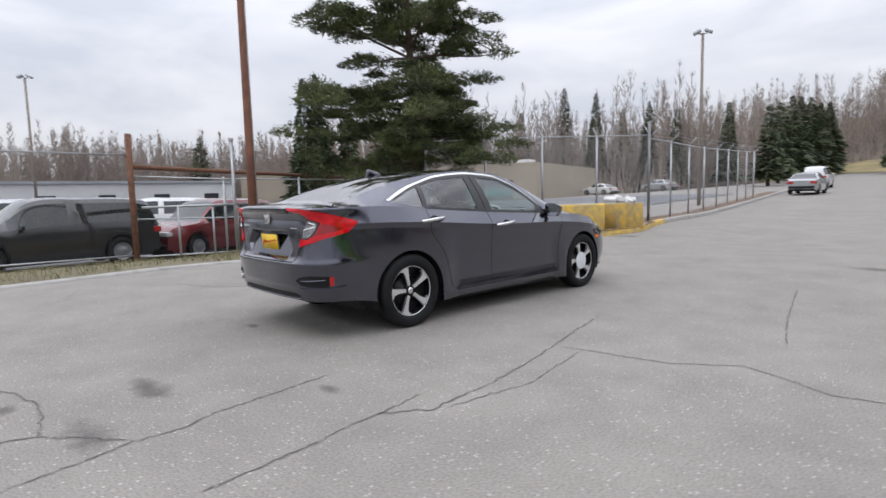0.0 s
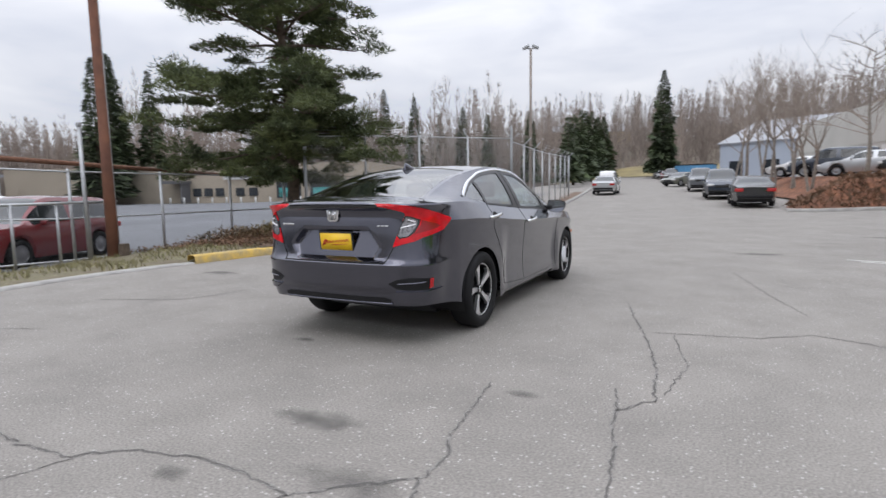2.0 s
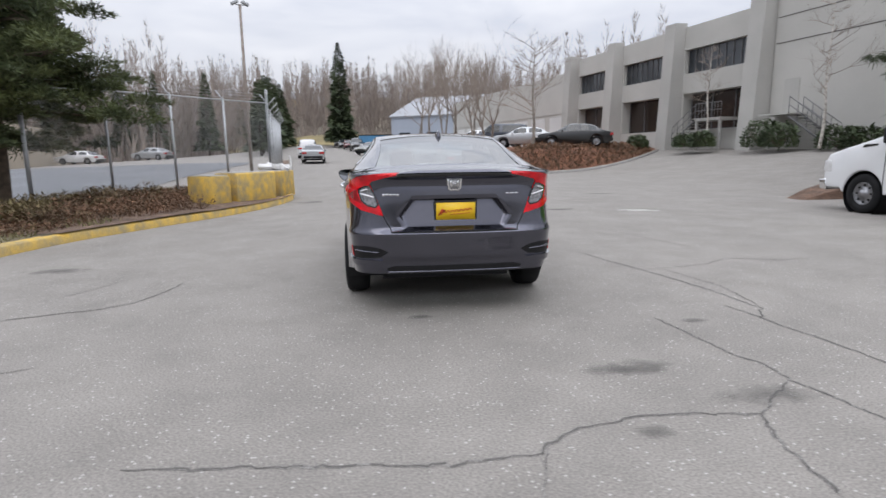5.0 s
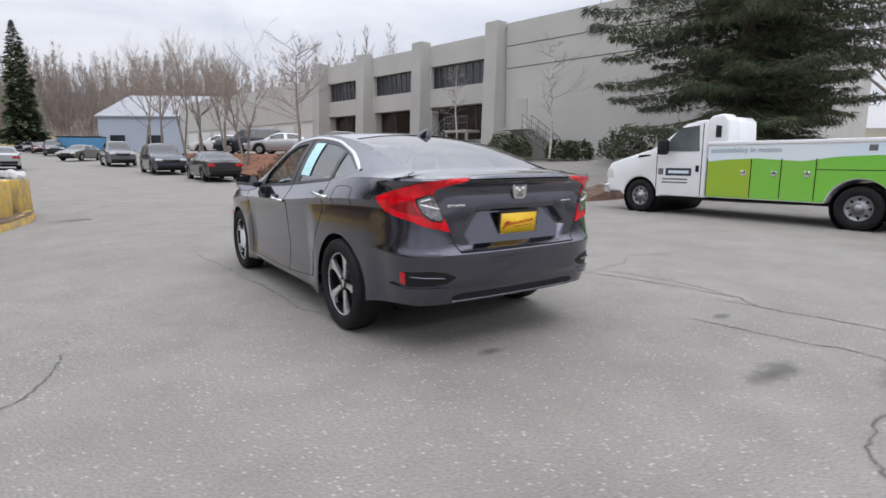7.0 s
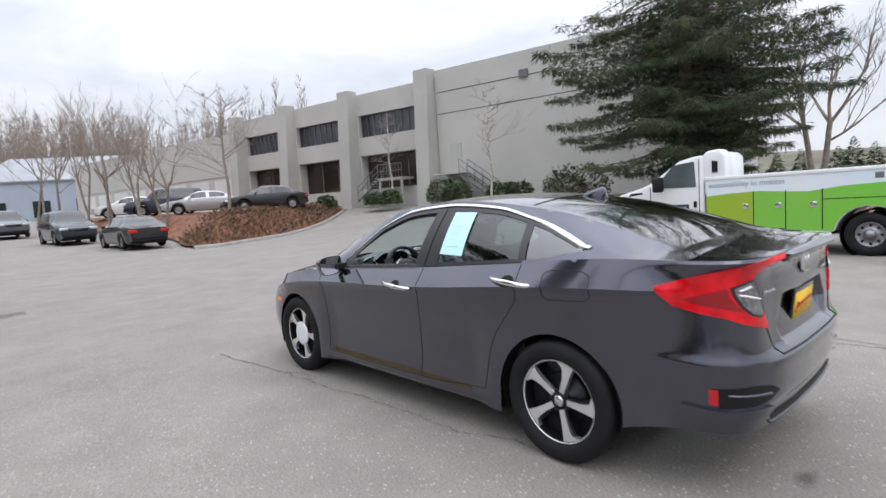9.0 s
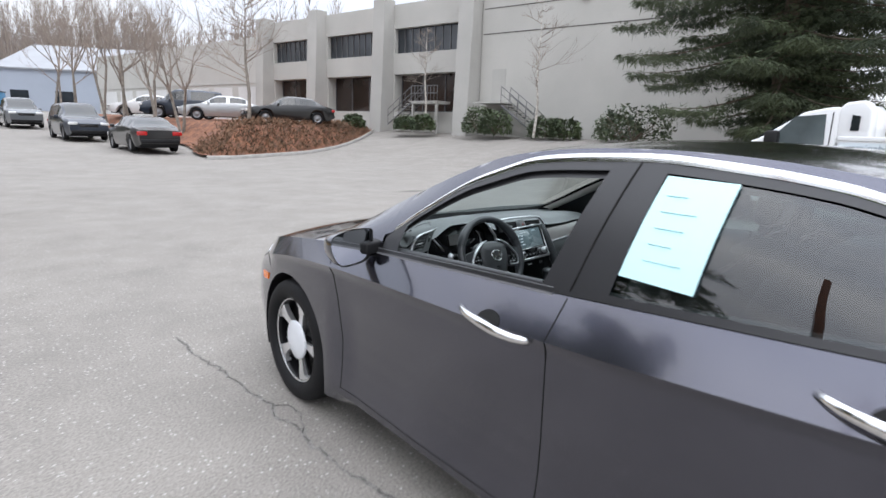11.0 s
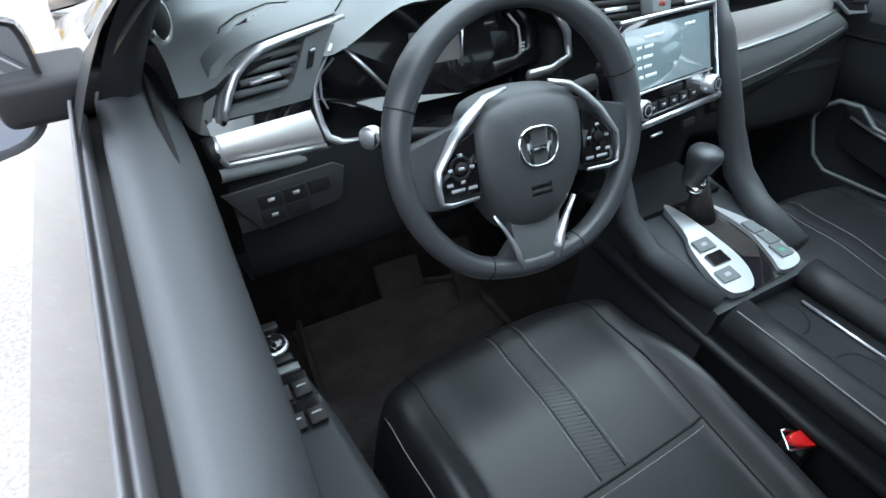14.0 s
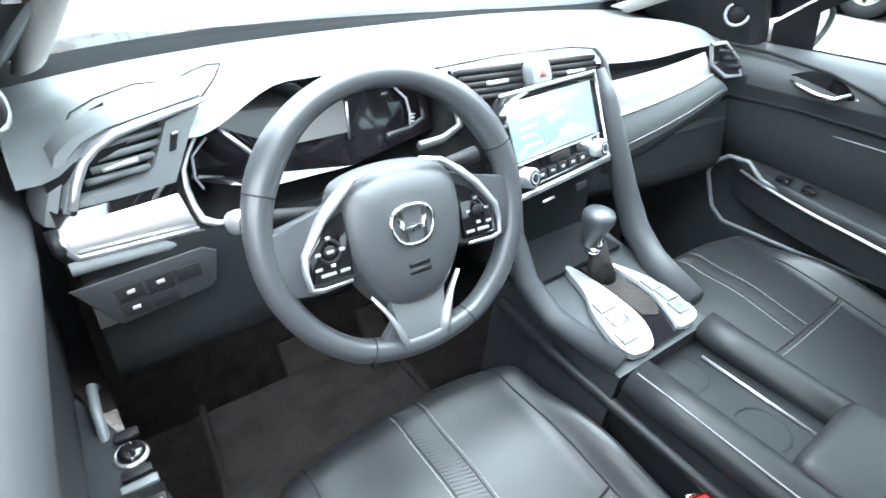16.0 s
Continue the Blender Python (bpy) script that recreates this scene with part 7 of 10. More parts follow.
STAIN = stain_material()
for k, (x, y, a, b_) in enumerate([(0.72, -3.5, 0.28, 0.12), (1.69, -2.72, 0.16, 0.09), (0.62, -4.2, 0.14, 0.1), (1.38, -3.93, 0.42, 0.16), (-0.27, -2.33, 0.16, 0.09), (0.9, -3.5, 0.3, 0.18), (-2.3, 8.4, 0.9, 0.5), (5.8, 9.0, 0.8, 0.3), (-4.2, 0.2, 0.6, 0.25), (3.2, 5.0, 0.7, 0.3)]):
    bm = bmesh.new()
    uvl = bm.loops.layers.uv.new()
    ring = [(math.cos(t), math.sin(t)) for t in [2 * math.pi * i / 20 for i in range(20)]]
    f = bm.faces.new([bm.verts.new((x + a * cx, y + b_ * cy, ground_z(x, y) + 0.004 + 0.0003 * k)) for cx, cy in ring])
    for lo_, (cx, cy) in zip(f.loops, ring):
        lo_[uvl].uv = (cx, cy)
    tagged(part("stain", bm, STAIN, smooth=False), "dark dirt stain on the asphalt", "stain", kind="structure")
bm = bmesh.new()
for dx in (0.0, 0.14):
    slab(bm, [(4.35, 4.62 - dx * 1.4), (4.95, 4.5 - dx * 1.4), (4.97, 4.56 - dx * 1.4), (4.37, 4.68 - dx * 1.4)], 0.004, Matrix.Translation((dx, 0, 0.001)))
tagged(part("road_mark", bm, mat("worn_white_paint", (0.62, 0.61, 0.58), 0.8, vary=0.2, scale=15)), "worn white paint marks on the asphalt", "road marking", kind="structure")


# -- verge, kerb and beds --
KERBLINE = [(-5.0, -9.0), (-5.05, -3.8), (-5.4, -1.6), (-5.65, 1.0), (-5.45, 2.6), (-4.68, 4.5), (-3.86, 6.3), (-3.28, 8.2), (-3.1, 9.6), (-3.25, 11.0), (-3.75, 12.6), (-4.2, 15.5), (-5.1, 22.0), (-6.5, 32.0), (-8.2, 43.0), (-11, 60)]


def poly_at(line, y):
    for (x0, y0), (x1, y1) in zip(line, line[1:]):
        if y0 <= y <= y1:
            return x0 + (x1 - x0) * (y - y0) / (y1 - y0)
    return line[0][0] if y < line[0][1] else line[-1][0]


kerb_x = curve_of([(y, x) for x, y in KERBLINE])


def verge_z(x, y):
    k = kerb_x(y)
    rise = (0.03 if y < 0.5 else 0.03 + 0.11 * smooth01((y - 0.5) / 1.5))
    mound = 0.18 * math.exp(-((x + 7.0) / 2.2) ** 2 - ((y - 6.8) / 3.0) ** 2)
    return ground_z(x, y) + rise + mound + 0.02 * noise.noise((x * 1.3, y * 1.3, 0))


def fence_x(y):
    return -10.15 if y < 6 else -10.15 + 3.0 * smooth01((y - 6) / 7)


YARD = mat("yard_asphalt", (0.135, 0.14, 0.15), 0.9, vary=0.15, scale=0.3, bump=0.3, bscale=60, fine=0.2)
bm = bmesh.new()
grid(bm, lambda x, y: Vector((x, y, ground_z(x, y) + 0.035)), spread(-75, -10.9, 120), spread(-14, 41, 100))
tagged(part("yard", bm, YARD), "darker blue-grey asphalt of the fenced yard", "asphalt", kind="structure")
bm = bmesh.new()
grid(bm, lambda y, u: Vector((kerb_x(y) + (-10.6 - kerb_x(y)) * u, y, verge_z(kerb_x(y) + (-10.6 - kerb_x(y)) * u, y))), spread(-9, 2.6, 40), spread(0.02, 1, 22))
tagged(part("grass_verge", bm, GRASS), "patchy grass and dirt verge behind the kerb", "verge", kind="structure")
bm = bmesh.new()
grid(bm, lambda y, u: Vector((kerb_x(y) + (-11.5 - kerb_x(y)) * u, y, verge_z(kerb_x(y) + (-11.5 - kerb_x(y)) * u, y) + 0.01)), spread(2.6, 13.0, 50), spread(0.0, 1, 30))
grid(bm, lambda y, u: Vector((kerb_x(y) - 0.25 - 0.8 * u, y, ground_z(kerb_x(y), y) + 0.12)), spread(13.0, 42.0, 40), spread(0.0, 1, 4))
tagged(part("planting_bed", bm, SOIL), "brown leaf-littered planting bed behind the kerb", "planting bed", kind="structure")


def kerb_piece(ys, h, w, material, name, label):
    bm = bmesh.new()
    prof = [(0.0, -0.05), (0.0, h - 0.03), (-0.03, h), (-w + 0.02, h), (-w, h - 0.02), (-w, -0.05)]
    grid(bm, lambda y, p: Vector((kerb_x(y) + p[0], y, ground_z(kerb_x(y), y) + p[1] + 0.006 * noise.noise((y * 2, 0, 0)))), ys, prof)
    tagged(part(name, bm, material, angle=50), label, "kerb", kind="structure")


kerb_piece(spread(-9, 0.9, 30), 0.035, 0.2, KERB, "kerb", "low pale concrete edging along the lot")
kerb_piece(spread(0.9, 14.0, 60), 0.15, 0.2, YELLOW, "kerb_yellow", "kerb with worn yellow paint")
kerb_piece(spread(14.0, 55, 40), 0.14, 0.18, KERB, "kerb_road", "concrete kerb along the road")

# low scrub in the bed and grass tufts
b = Buf()
for i in range(5200):
    y = RNG.uniform(2.4, 12.5)
    k = kerb_x(y)
    x = k - (0.35 if y < 6.2 else 1.5) - abs(RNG.gauss(0, 2.2))
    if x < -10.4:
        continue
    g = verge_z(x, y)
    h = RNG.uniform(0.08, 0.3) * (1.0 if y > 3.5 else 0.5)
    dx, dy = RNG.gauss(0, 0.12), RNG.gauss(0, 0.12)
    b.face(((x - 0.006, y, g), (x + 0.006, y, g), (x + dx, y + dy, g + h)))
    for q in range(4):
        t = RNG.uniform(0.3, 1.0)
        p = Vector((x + dx * t, y + dy * t, g + h * t))
        a_, l_ = RNG.random() * 6.283, RNG.uniform(0.025, 0.06)
        d = Vector((math.cos(a_) * l_, math.sin(a_) * l_, RNG.gauss(0, 0.02)))
        b.face((p, p + d, p + Vector((-d.y * 0.6, d.x * 0.6, 0.03))))
tagged(b.out("scrub", SHRUB), "low reddish-brown winter scrub in the bed", "shrubs", kind="stuff")
b = Buf()
for i in range(4000):
    y = RNG.uniform(-6, 4.0)
    x = kerb_x(y) - 0.25 - RNG.random() ** 1.2 * 4.4
    if noise.noise((x * 0.8, y * 0.8, 3)) < -0.12:
        continue
    g = verge_z(x, y)
    h = RNG.uniform(0.04, 0.13)
    b.face(((x - 0.012, y, g), (x + 0.012, y + 0.006, g), (x + RNG.gauss(0, 0.04), y + RNG.gauss(0, 0.04), g + h)))
tagged(b.out("grass", mat("grass_blades", (0.15, 0.145, 0.07), 0.9, vary=0.4, scale=1.5, color2=(0.2, 0.17, 0.09), islands=0.35)), "short winter grass", "grass", kind="stuff")

# rounded evergreen ground cover under the pine, olive turning brown
LOWSHRUB = mat("olive_shrub", (0.105, 0.085, 0.038), 0.95, vary=0.4, scale=1.2, color2=(0.095, 0.058, 0.038), islands=0.4)
e = thing("ground_cover", Matrix(), "low olive-brown evergreen shrubs mounded round the pine's foot", "shrubs", kind="stuff")
b = Buf()
for i in range(95):
    y = RNG.uniform(3.6, 8.4)
    x = -5.9 - 0.25 * (y - 4) * 0.3 - RNG.random() * 3.4 + 0.28 * max(0, y - 5)
    g, r_ = verge_z(x, y), RNG.uniform(0.3, 0.55)
    for k in range(260):
        d = Vector((RNG.gauss(0, 1), RNG.gauss(0, 1), abs(RNG.gauss(0, 1)))).normalized()
        p = Vector((x, y, g - 0.05)) + Vector((d.x * r_, d.y * r_, d.z * r_ * 0.85)) * RNG.random() ** 0.35
        q = d * 0.05 + Vector((RNG.gauss(0, 0.03), RNG.gauss(0, 0.03), RNG.gauss(0, 0.03)))
        b.face((p, p + q, p + Vector((-q.y * 0.6, q.x * 0.6, 0.015))))
b.out("leaves", LOWSHRUB, e)

# concrete blocks with yellow paint on the kerb's corner
for (x, y, turn, s) in ((-4.62, 7.35, 62, (0.62, 0.75, 0.74)), (-4.05, 8.55, 64, (1.55, 0.72, 0.78)), (-3.62, 10.3, 80, (1.2, 0.72, 0.76))):
    e = thing("concrete_block", pose(x, y, ground_z(x, y) + 0.1, 0, 0, turn), "concrete barrier block with chipped yellow paint on the bed", "barrier", "barrier blocks")
    bm = bmesh.new()
    box(bm, (0, 0, s[2] / 2), s, 0.05)
    for v in bm.verts:
        v.co += Vector((RNG.gauss(0, 0.008), RNG.gauss(0, 0.008), RNG.gauss(0, 0.008)))
    part("block", bm, YELLOW, e)
    bm = bmesh.new()
    slab(bm, [(-s[0] * 0.45, -s[1] * 0.42), (s[0] * 0.42, -s[1] * 0.44), (s[0] * 0.45, s[1] * 0.4), (-s[0] * 0.4, s[1] * 0.44)], 0.015, Matrix.Translation((0, 0, s[2])), 0, 0.006)
    part("bare_top", bm, KERB, e)
e = thing("rubble_heap", pose(-3.55, 10.35, ground_z(-3.5, 10.3) + 0.86), "white plastic-wrapped bundle lying on a barrier block", "bundle")
bm = bmesh.new()
for i in range(7):
    box(bm, (RNG.uniform(-0.35, 0.35), RNG.uniform(-0.2, 0.2), RNG.uniform(0.05, 0.14)), (RNG.uniform(0.2, 0.4), RNG.uniform(0.15, 0.3), RNG.uniform(0.06, 0.16)), 0.03, Euler((RNG.random() * 0.6, RNG.random() * 0.6, RNG.random() * 3)).to_matrix().to_4x4())
part("wrap", bm, mat("white_wrap", (0.62, 0.61, 0.6), 0.5, vary=0.15, bump=0.5, bscale=20), e)


# -- fences --
def fence_run(name, a, b, h, label, posts=None, barb=False, base=0.05, rails=(1.0,), post_mat=None, post_r=0.035, link=None):
    """A chain-link fence between plan points a and b."""
    a, b = Vector((*a, 0)), Vector((*b, 0))
    d = (b - a)
    n = posts or max(1, round(d.length / 3.0))
    e = thing(name, Matrix(), label, "fence", "chain-link fences")
    gz = lambda p: ground_z(p.x, p.y) + base
    pts = [a + d * i / n for i in range(n + 1)]
    for i, p in enumerate(pts):
        bm = bmesh.new()
        z = gz(p)
        r = post_r * (1.35 if i in (0, n) else 1.0)
        tube(bm, [(p.x, p.y, z - 0.2), (p.x, p.y, z + h + (0.4 if i == 0 and barb else 0.02))], r, 8)
        lathe(bm, [(0, 0.05), (r * 0.8, 0.035), (r * 1.15, 0.0), (r * 1.1, -0.03)], 8, Matrix.Translation((p.x, p.y, z + h + (0.4 if i == 0 and barb else 0.02))))
        if barb:
            o = Vector((0.0, 0.0, 0.0))
            out = Vector((d.y, -d.x, 0)).normalized()
            tube(bm, [(p.x, p.y, z + h), p + out * 0.28 + Vector((0, 0, z + h + 0.3))], 0.018, 5)
        part("post", bm, post_mat or GALV, e)
    for k in rails:
        bm = bmesh.new()
        tube(bm, [Vector((p.x, p.y, gz(p) + h * k)) for p in pts], 0.022, 6)
        part("rail", bm, GALV, e)
    if barb:
        out = Vector((d.y, -d.x, 0)).normalized()
        for j in range(3):
            bm = bmesh.new()
            tube(bm, [Vector((p.x, p.y, gz(p) + h)) + (out * 0.28 + Vector((0, 0, 0.3))) * (j + 1) / 3 for p in pts], 0.005, 3)
            part("barbed_wire", bm, GALV, e)
    bm = bmesh.new()
    uvl = bm.loops.layers.uv.new()
    u = 0.0
    for p, q in zip(pts, pts[1:]):
        l = (q - p).length
        za, zb = gz(p), gz(q)
        f = bm.faces.new([bm.verts.new(c) for c in ((p.x, p.y, za), (q.x, q.y, zb), (q.x, q.y, zb + h), (p.x, p.y, za + h))])
        for lp, c in zip(f.loops, ((u, 0), (u + l, 0), (u + l, h), (u, h))):
            lp[uvl].uv = c
        u += l
    part("mesh", bm, link or CHAIN, e, "chain-link mesh", smooth=False)
    return e


fence_run("chain_link_fence", (-4.35, 13.5), (-8.35, 6.95), 2.85, "tall galvanised chain-link fence with barbed wire on top", posts=4, barb=True, base=0.16)
fence_run("chain_link_fence", (-4.35, 13.5), (-7.4, 33.5), 2.85, "tall galvanised chain-link fence running along the road", posts=8, barb=True)
fence_run("chain_link_fence", (-10.15, -0.85), (-10.0, -12.5), 2.55, "chain-link fence with a galvanised top rail beside the yard", posts=4, rails=(1.0, 0.06), link=OLDCHAIN)
fence_run("chain_link_fence", (-10.15, -0.85), (-10.2, 8.0), 2.05, "chain-link yard fence behind the grass verge", posts=4, rails=(1.0, 0.5, 0.05), link=OLDCHAIN)
# the gate: rusty posts, a long pipe and a low rail
e = thing("yard_gate", Matrix(), "rusty pipe gate with a long overhead beam at the yard", "gate")
bm = bmesh.new(); tube(bm, [(-10.15, -0.85, -0.5), (-10.15, -0.85, 2.75)], 0.07, 10); part("gate_post", bm, RUST, e)
bm = bmesh.new(); tube(bm, [(-10.25, -0.8, 1.98), (-12.2, 5.5, 1.86), (-13.0, 8.2, 1.8)], 0.055, 8); part("beam", bm, RUST, e)
bm = bmesh.new(); tube(bm, [(-10.0, -0.7, 1.0), (-9.85, 2.2, 1.02)], 0.03, 8); part("low_rail", bm, GALV, e)
for y in (0.1, 0.95, 1.6):
    bm = bmesh.new(); tube(bm, [(-9.95, y, -0.35), (-9.95, y, 1.02)], 0.03, 8); part("stub_post", bm, GALV, e)
bm = bmesh.new(); tube(bm, [(-9.85, 1.5, -0.3), (-9.85, 1.5, 2.65)], 0.045, 8); part("tall_post", bm, GALV, e)
bm = bmesh.new(); box(bm, (-9.85, 1.5, 2.7), (0.1, 0.1, 0.1), 0.02); part("post_cap", bm, GALV, e)

# utility pole with a wire guard
e = thing("utility_pole", pose(-9.55, 1.85, ground_z(-9.5, 1.8) - 0.1), "tall reddish weathered wooden utility pole on the verge", "utility pole")
bm = bmesh.new()
tube(bm, [(0, 0, 0), (0.0, 0, 3), (-0.04, 0, 7), (-0.08, 0, 12.5)], [0.125, 0.10, 0.085, 0.075], 14)
part("pole", bm, POLEWOOD, e)
bm = bmesh.new(); tube(bm, [(0.02, 0.13, 0), (0.01, 0.11, 3), (-0.05, 0.095, 9)], 0.02, 6); part("conduit", bm, GALV, e)
bm = bmesh.new(); box(bm, (0.2, 0.12, 0.25), (0.16, 0.2, 0.55), 0.03); part("foot_box", bm, BARK, e)


def street_lamp(x, y, top, heading, label):
    g = ground_z(x, y)
    e = thing("street_lamp", pose(x, y, g, 0, 0, heading), label, "street lamp", "lot lamps")
    h = top - g
    bm = bmesh.new(); tube(bm, [(0, 0, 0), (0, 0, h)], [0.1, 0.07], 10); part("pole", bm, mat("lamp_pole_paint", (0.24, 0.2, 0.17), 0.6) if "lamp_pole_paint" not in MATS else MATS["lamp_pole_paint"], e)
    for s in (-1, 1):
        bm = bmesh.new()
        box(bm, (s * 0.28, 0, h + 0.08), (0.42, 0.3, 0.16), 0.04, Matrix.Rotation(radians(28 * s), 4, "Y"))
        box(bm, (s * 0.1, 0, h - 0.02), (0.25, 0.06, 0.06), 0.01)
        part("lamp_head", bm, GALV, e)


street_lamp(-7.95, 26.6, 9.4, 20, "tall pole lamp with two flood heads behind the fence")
street_lamp(-44, 1.2, 9.9, 60, "distant pole lamp with two flood heads in the yard")


# -- buildings --
def wall_box(bm, F, u0, u1, z0, z1, d0, d1, bev=0.0):
    """A block in a facade's frame: u along it, d inwards."""
    c = F @ Vector(((u0 + u1) / 2, (d0 + d1) / 2, (z0 + z1) / 2))
    box(bm, c, (abs(u1 - u0), abs(d1 - d0), z1 - z0), bev, F.to_3x3().to_4x4())


# concrete office and warehouse: u runs along the facade away from the drive, d into the building
DIR = Vector((-0.2, 0.98, 0)).normalized()
FAC = Matrix(((DIR.x, DIR.y, 0, 23.4), (DIR.y, -DIR.x, 0, 28.0), (0, 0, 1, 0), (0, 0, 0, 1)))
office = thing("office_building", Matrix(), "pale tilt-up concrete office warehouse with deep window bays", "building")
WHITEW = mat("white_sheet_wall", (0.60, 0.60, 0.59), 0.7, vary=0.08, scale=0.2)
WALLW = mat("pale_render", (0.42, 0.41, 0.385), 0.9, vary=0.08, scale=0.4, bump=0.15, bscale=30, fine=0.05)
WINDARK = mat("dark_window", (0.03, 0.035, 0.042), 0.12, vary=0.3, scale=0.7, coat=0.4)
FRAMEM = mat("window_frame_grey", (0.12, 0.12, 0.125), 0.5)
BAYS = [(-0.1, 6.2), (7.7, 13.7), (15.3, 21.0)]
WALLS = [(-19, -1.7, 0, 10.7, 0.5), (-1.7, 22.9, 8.6, 10.25, 0.6), (-1.7, 22.9, 5.4, 6.85, 0.6), (-1.7, 22.9, 0, 2.7, 0.6), (21.0, 60, 0, 9.3, 0.62)]
last = -1.7
for u0, u1 in BAYS:
    WALLS.append((last, u0, 0, 10.24, 0.62))
    last = u1
for u0, u1, z0, z1, d0 in WALLS:
    bm = bmesh.new()
    wall_box(bm, FAC, u0, u1, z0, z1, d0, 6)
    part("wall", bm, CONCRETE, office, smooth=False)
bm = bmesh.new()
wall_box(bm, FAC, -19, 22.9, 10.1, 10.2, 2, 40)
wall_box(bm, FAC, 22.9, 60, 9.1, 9.2, 2, 40)
part("roof", bm, mat("roof_felt", (0.1, 0.1, 0.1), 0.9), office, smooth=False)
bm = bmesh.new()
wall_box(bm, FAC, -19, 60, 0, 9.0, 30, 30.4)
wall_box(bm, FAC, -19, -18.6, 0, 10.1, 6, 30)
part("back_wall", bm, CONCRETE, office, smooth=False)
for u in (-1.55, 6.3, 13.85, 21.1):
    bm = bmesh.new()
    w = 1.35
    top = 10.85 if u < 0 else 10.55 - 0.0 * u
    # a fin that leans out towards its foot
    vs = [FAC @ Vector(c) for c in ((u, 0.7, 0), (u + w, 0.7, 0), (u + w, 0.7, top), (u, 0.7, top), (u + 0.1, -0.75, 0), (u + w - 0.1, -0.75, 0), (u + w - 0.1, -0.25, top), (u + 0.1, -0.25, top))]
    vs = [bm.verts.new(v) for v in vs]
    for q in ((4, 5, 6, 7), (0, 4, 7, 3), (5, 1, 2, 6), (7, 6, 2, 3), (1, 0, 3, 2)):
        bm.faces.new([vs[i] for i in q])
    bmesh.ops.recalc_face_normals(bm, faces=bm.faces)
    part("pilaster", bm, WALLW, office, smooth=False)
# lower bays: brownish reflection and dim interior are painted into the glass colour
BAYGLASS = mat("bay_glass_brown_reflection", (0.030, 0.019, 0.015), 0.1, vary=0.5, scale=0.5, coat=0.3)
for u0, u1 in BAYS:
    for z0, z1 in ((6.85, 8.6), (2.7, 5.4)):
        bm = bmesh.new()
        wall_box(bm, FAC, u0, u1, z0, z1, 1.5 if z0 < 5 else 1.0, 1.6)
        win = part("window", bm, WINDARK if z0 > 5 else BAYGLASS, office, smooth=False)
        bm = bmesh.new()
        n = 9 if z0 > 5 else 3
        for i in range(n + 1):
            uu = u0 + (u1 - u0) * i / n
            wall_box(bm, FAC, uu - 0.03, uu + 0.03, z0, z1, 0.94 if z0 > 5 else 1.42, 1.5 if z0 < 5 else 1.0)
        wall_box(bm, FAC, u0, u1, z0, z0 + 0.08, 0.94 if z0 > 5 else 1.42, 1.5 if z0 < 5 else 1.0)
        part("frame", bm, FRAMEM, win, smooth=False)
# the lower wing: a string course and pale roller doors
for z, h in ((5.2, 0.12),):
    bm = bmesh.new(); wall_box(bm, FAC, 22.5, 59.9, z, z + h, 0.56, 0.66); part("string_course", bm, WALLW, office, smooth=False)
for i in range(8):
    bm = bmesh.new(); wall_box(bm, FAC, 23.6 + i * 4.4, 26.9 + i * 4.4, 1.6, 4.9, 0.57, 0.7); part("roller_door", bm, WHITEW, office, smooth=False)
for z in (9.13, 7.6):
    bm = bmesh.new(); wall_box(bm, FAC, -19, -1.75, z - 0.03, z + 0.03, 0.485, 0.52); part("joint", bm, MATS["crack_dirt"], office, smooth=False)
bm = bmesh.new()
wall_box(bm, FAC, -9.0, -8.4, 9.0, 9.5, 0.35, 0.5, 0.02)
part("wall_light", bm, FRAMEM, office, smooth=False)
bm = bmesh.new()
wall_box(bm, FAC, -4.2, -2.2, 3.2, 3.3, -1.0, 0.5)
wall_box(bm, FAC, -3.6, -2.6, 3.3, 5.4, 0.45, 0.52)
part("landing", bm, WALLW, office, smooth=False)


def outside_stair(u0, u1, z0, z1, d, label):
    e = thing("outside_stair", Matrix(), label, "stairs", "outside stairs")
    n = 9
    for i in range(n):
        bm = bmesh.new()
        u = u0 + (u1 - u0) * i / n
        z = z0 + (z1 - z0) * (i + 1) / n
        wall_box(bm, FAC, u, u + (u1 - u0) / n, z - 0.06, z, d, d + 1.1)
        part("tread", bm, KERB, e, smooth=False)
    for dd in (d, d + 1.1):
        bm = bmesh.new()
        for h in (-0.15, 0.5, 0.95):
            tube(bm, [FAC @ Vector((u0, dd, z0 + h + 0.1)), FAC @ Vector((u1, dd, z1 + h))], 0.05 if h < 0 else 0.025, 5)
        for i in range(5):
            uu, zz = u0 + (u1 - u0) * i / 4, z0 + (z1 - z0) * i / 4
            tube(bm, [FAC @ Vector((uu, dd, zz)), FAC @ Vector((uu, dd, zz + 0.98))], 0.022, 5)
        part("railing", bm, FRAMEM, e)
    return e


outside_stair(-6.6, -4.2, 1.5, 3.25, -0.9, "steel outside stair rising to a wall door")
outside_stair(5.4, 3.2, 1.8, 3.4, -0.9, "steel outside stair with railings at the window bay")
bm = bmesh.new()
e = thing("stair_landing", Matrix(), "railed concrete landing in front of the bay", "landing")
wall_box(bm, FAC, 0.9, 3.2, 3.2, 3.4, -0.9, 0.6)
part("slab", bm, KERB, e, smooth=False)
bm = bmesh.new()
for h in (0.5, 1.0):
    tube(bm, [FAC @ Vector((0.9, -0.85, 3.4 + h)), FAC @ Vector((3.2, -0.85, 3.4 + h))], 0.03, 5)
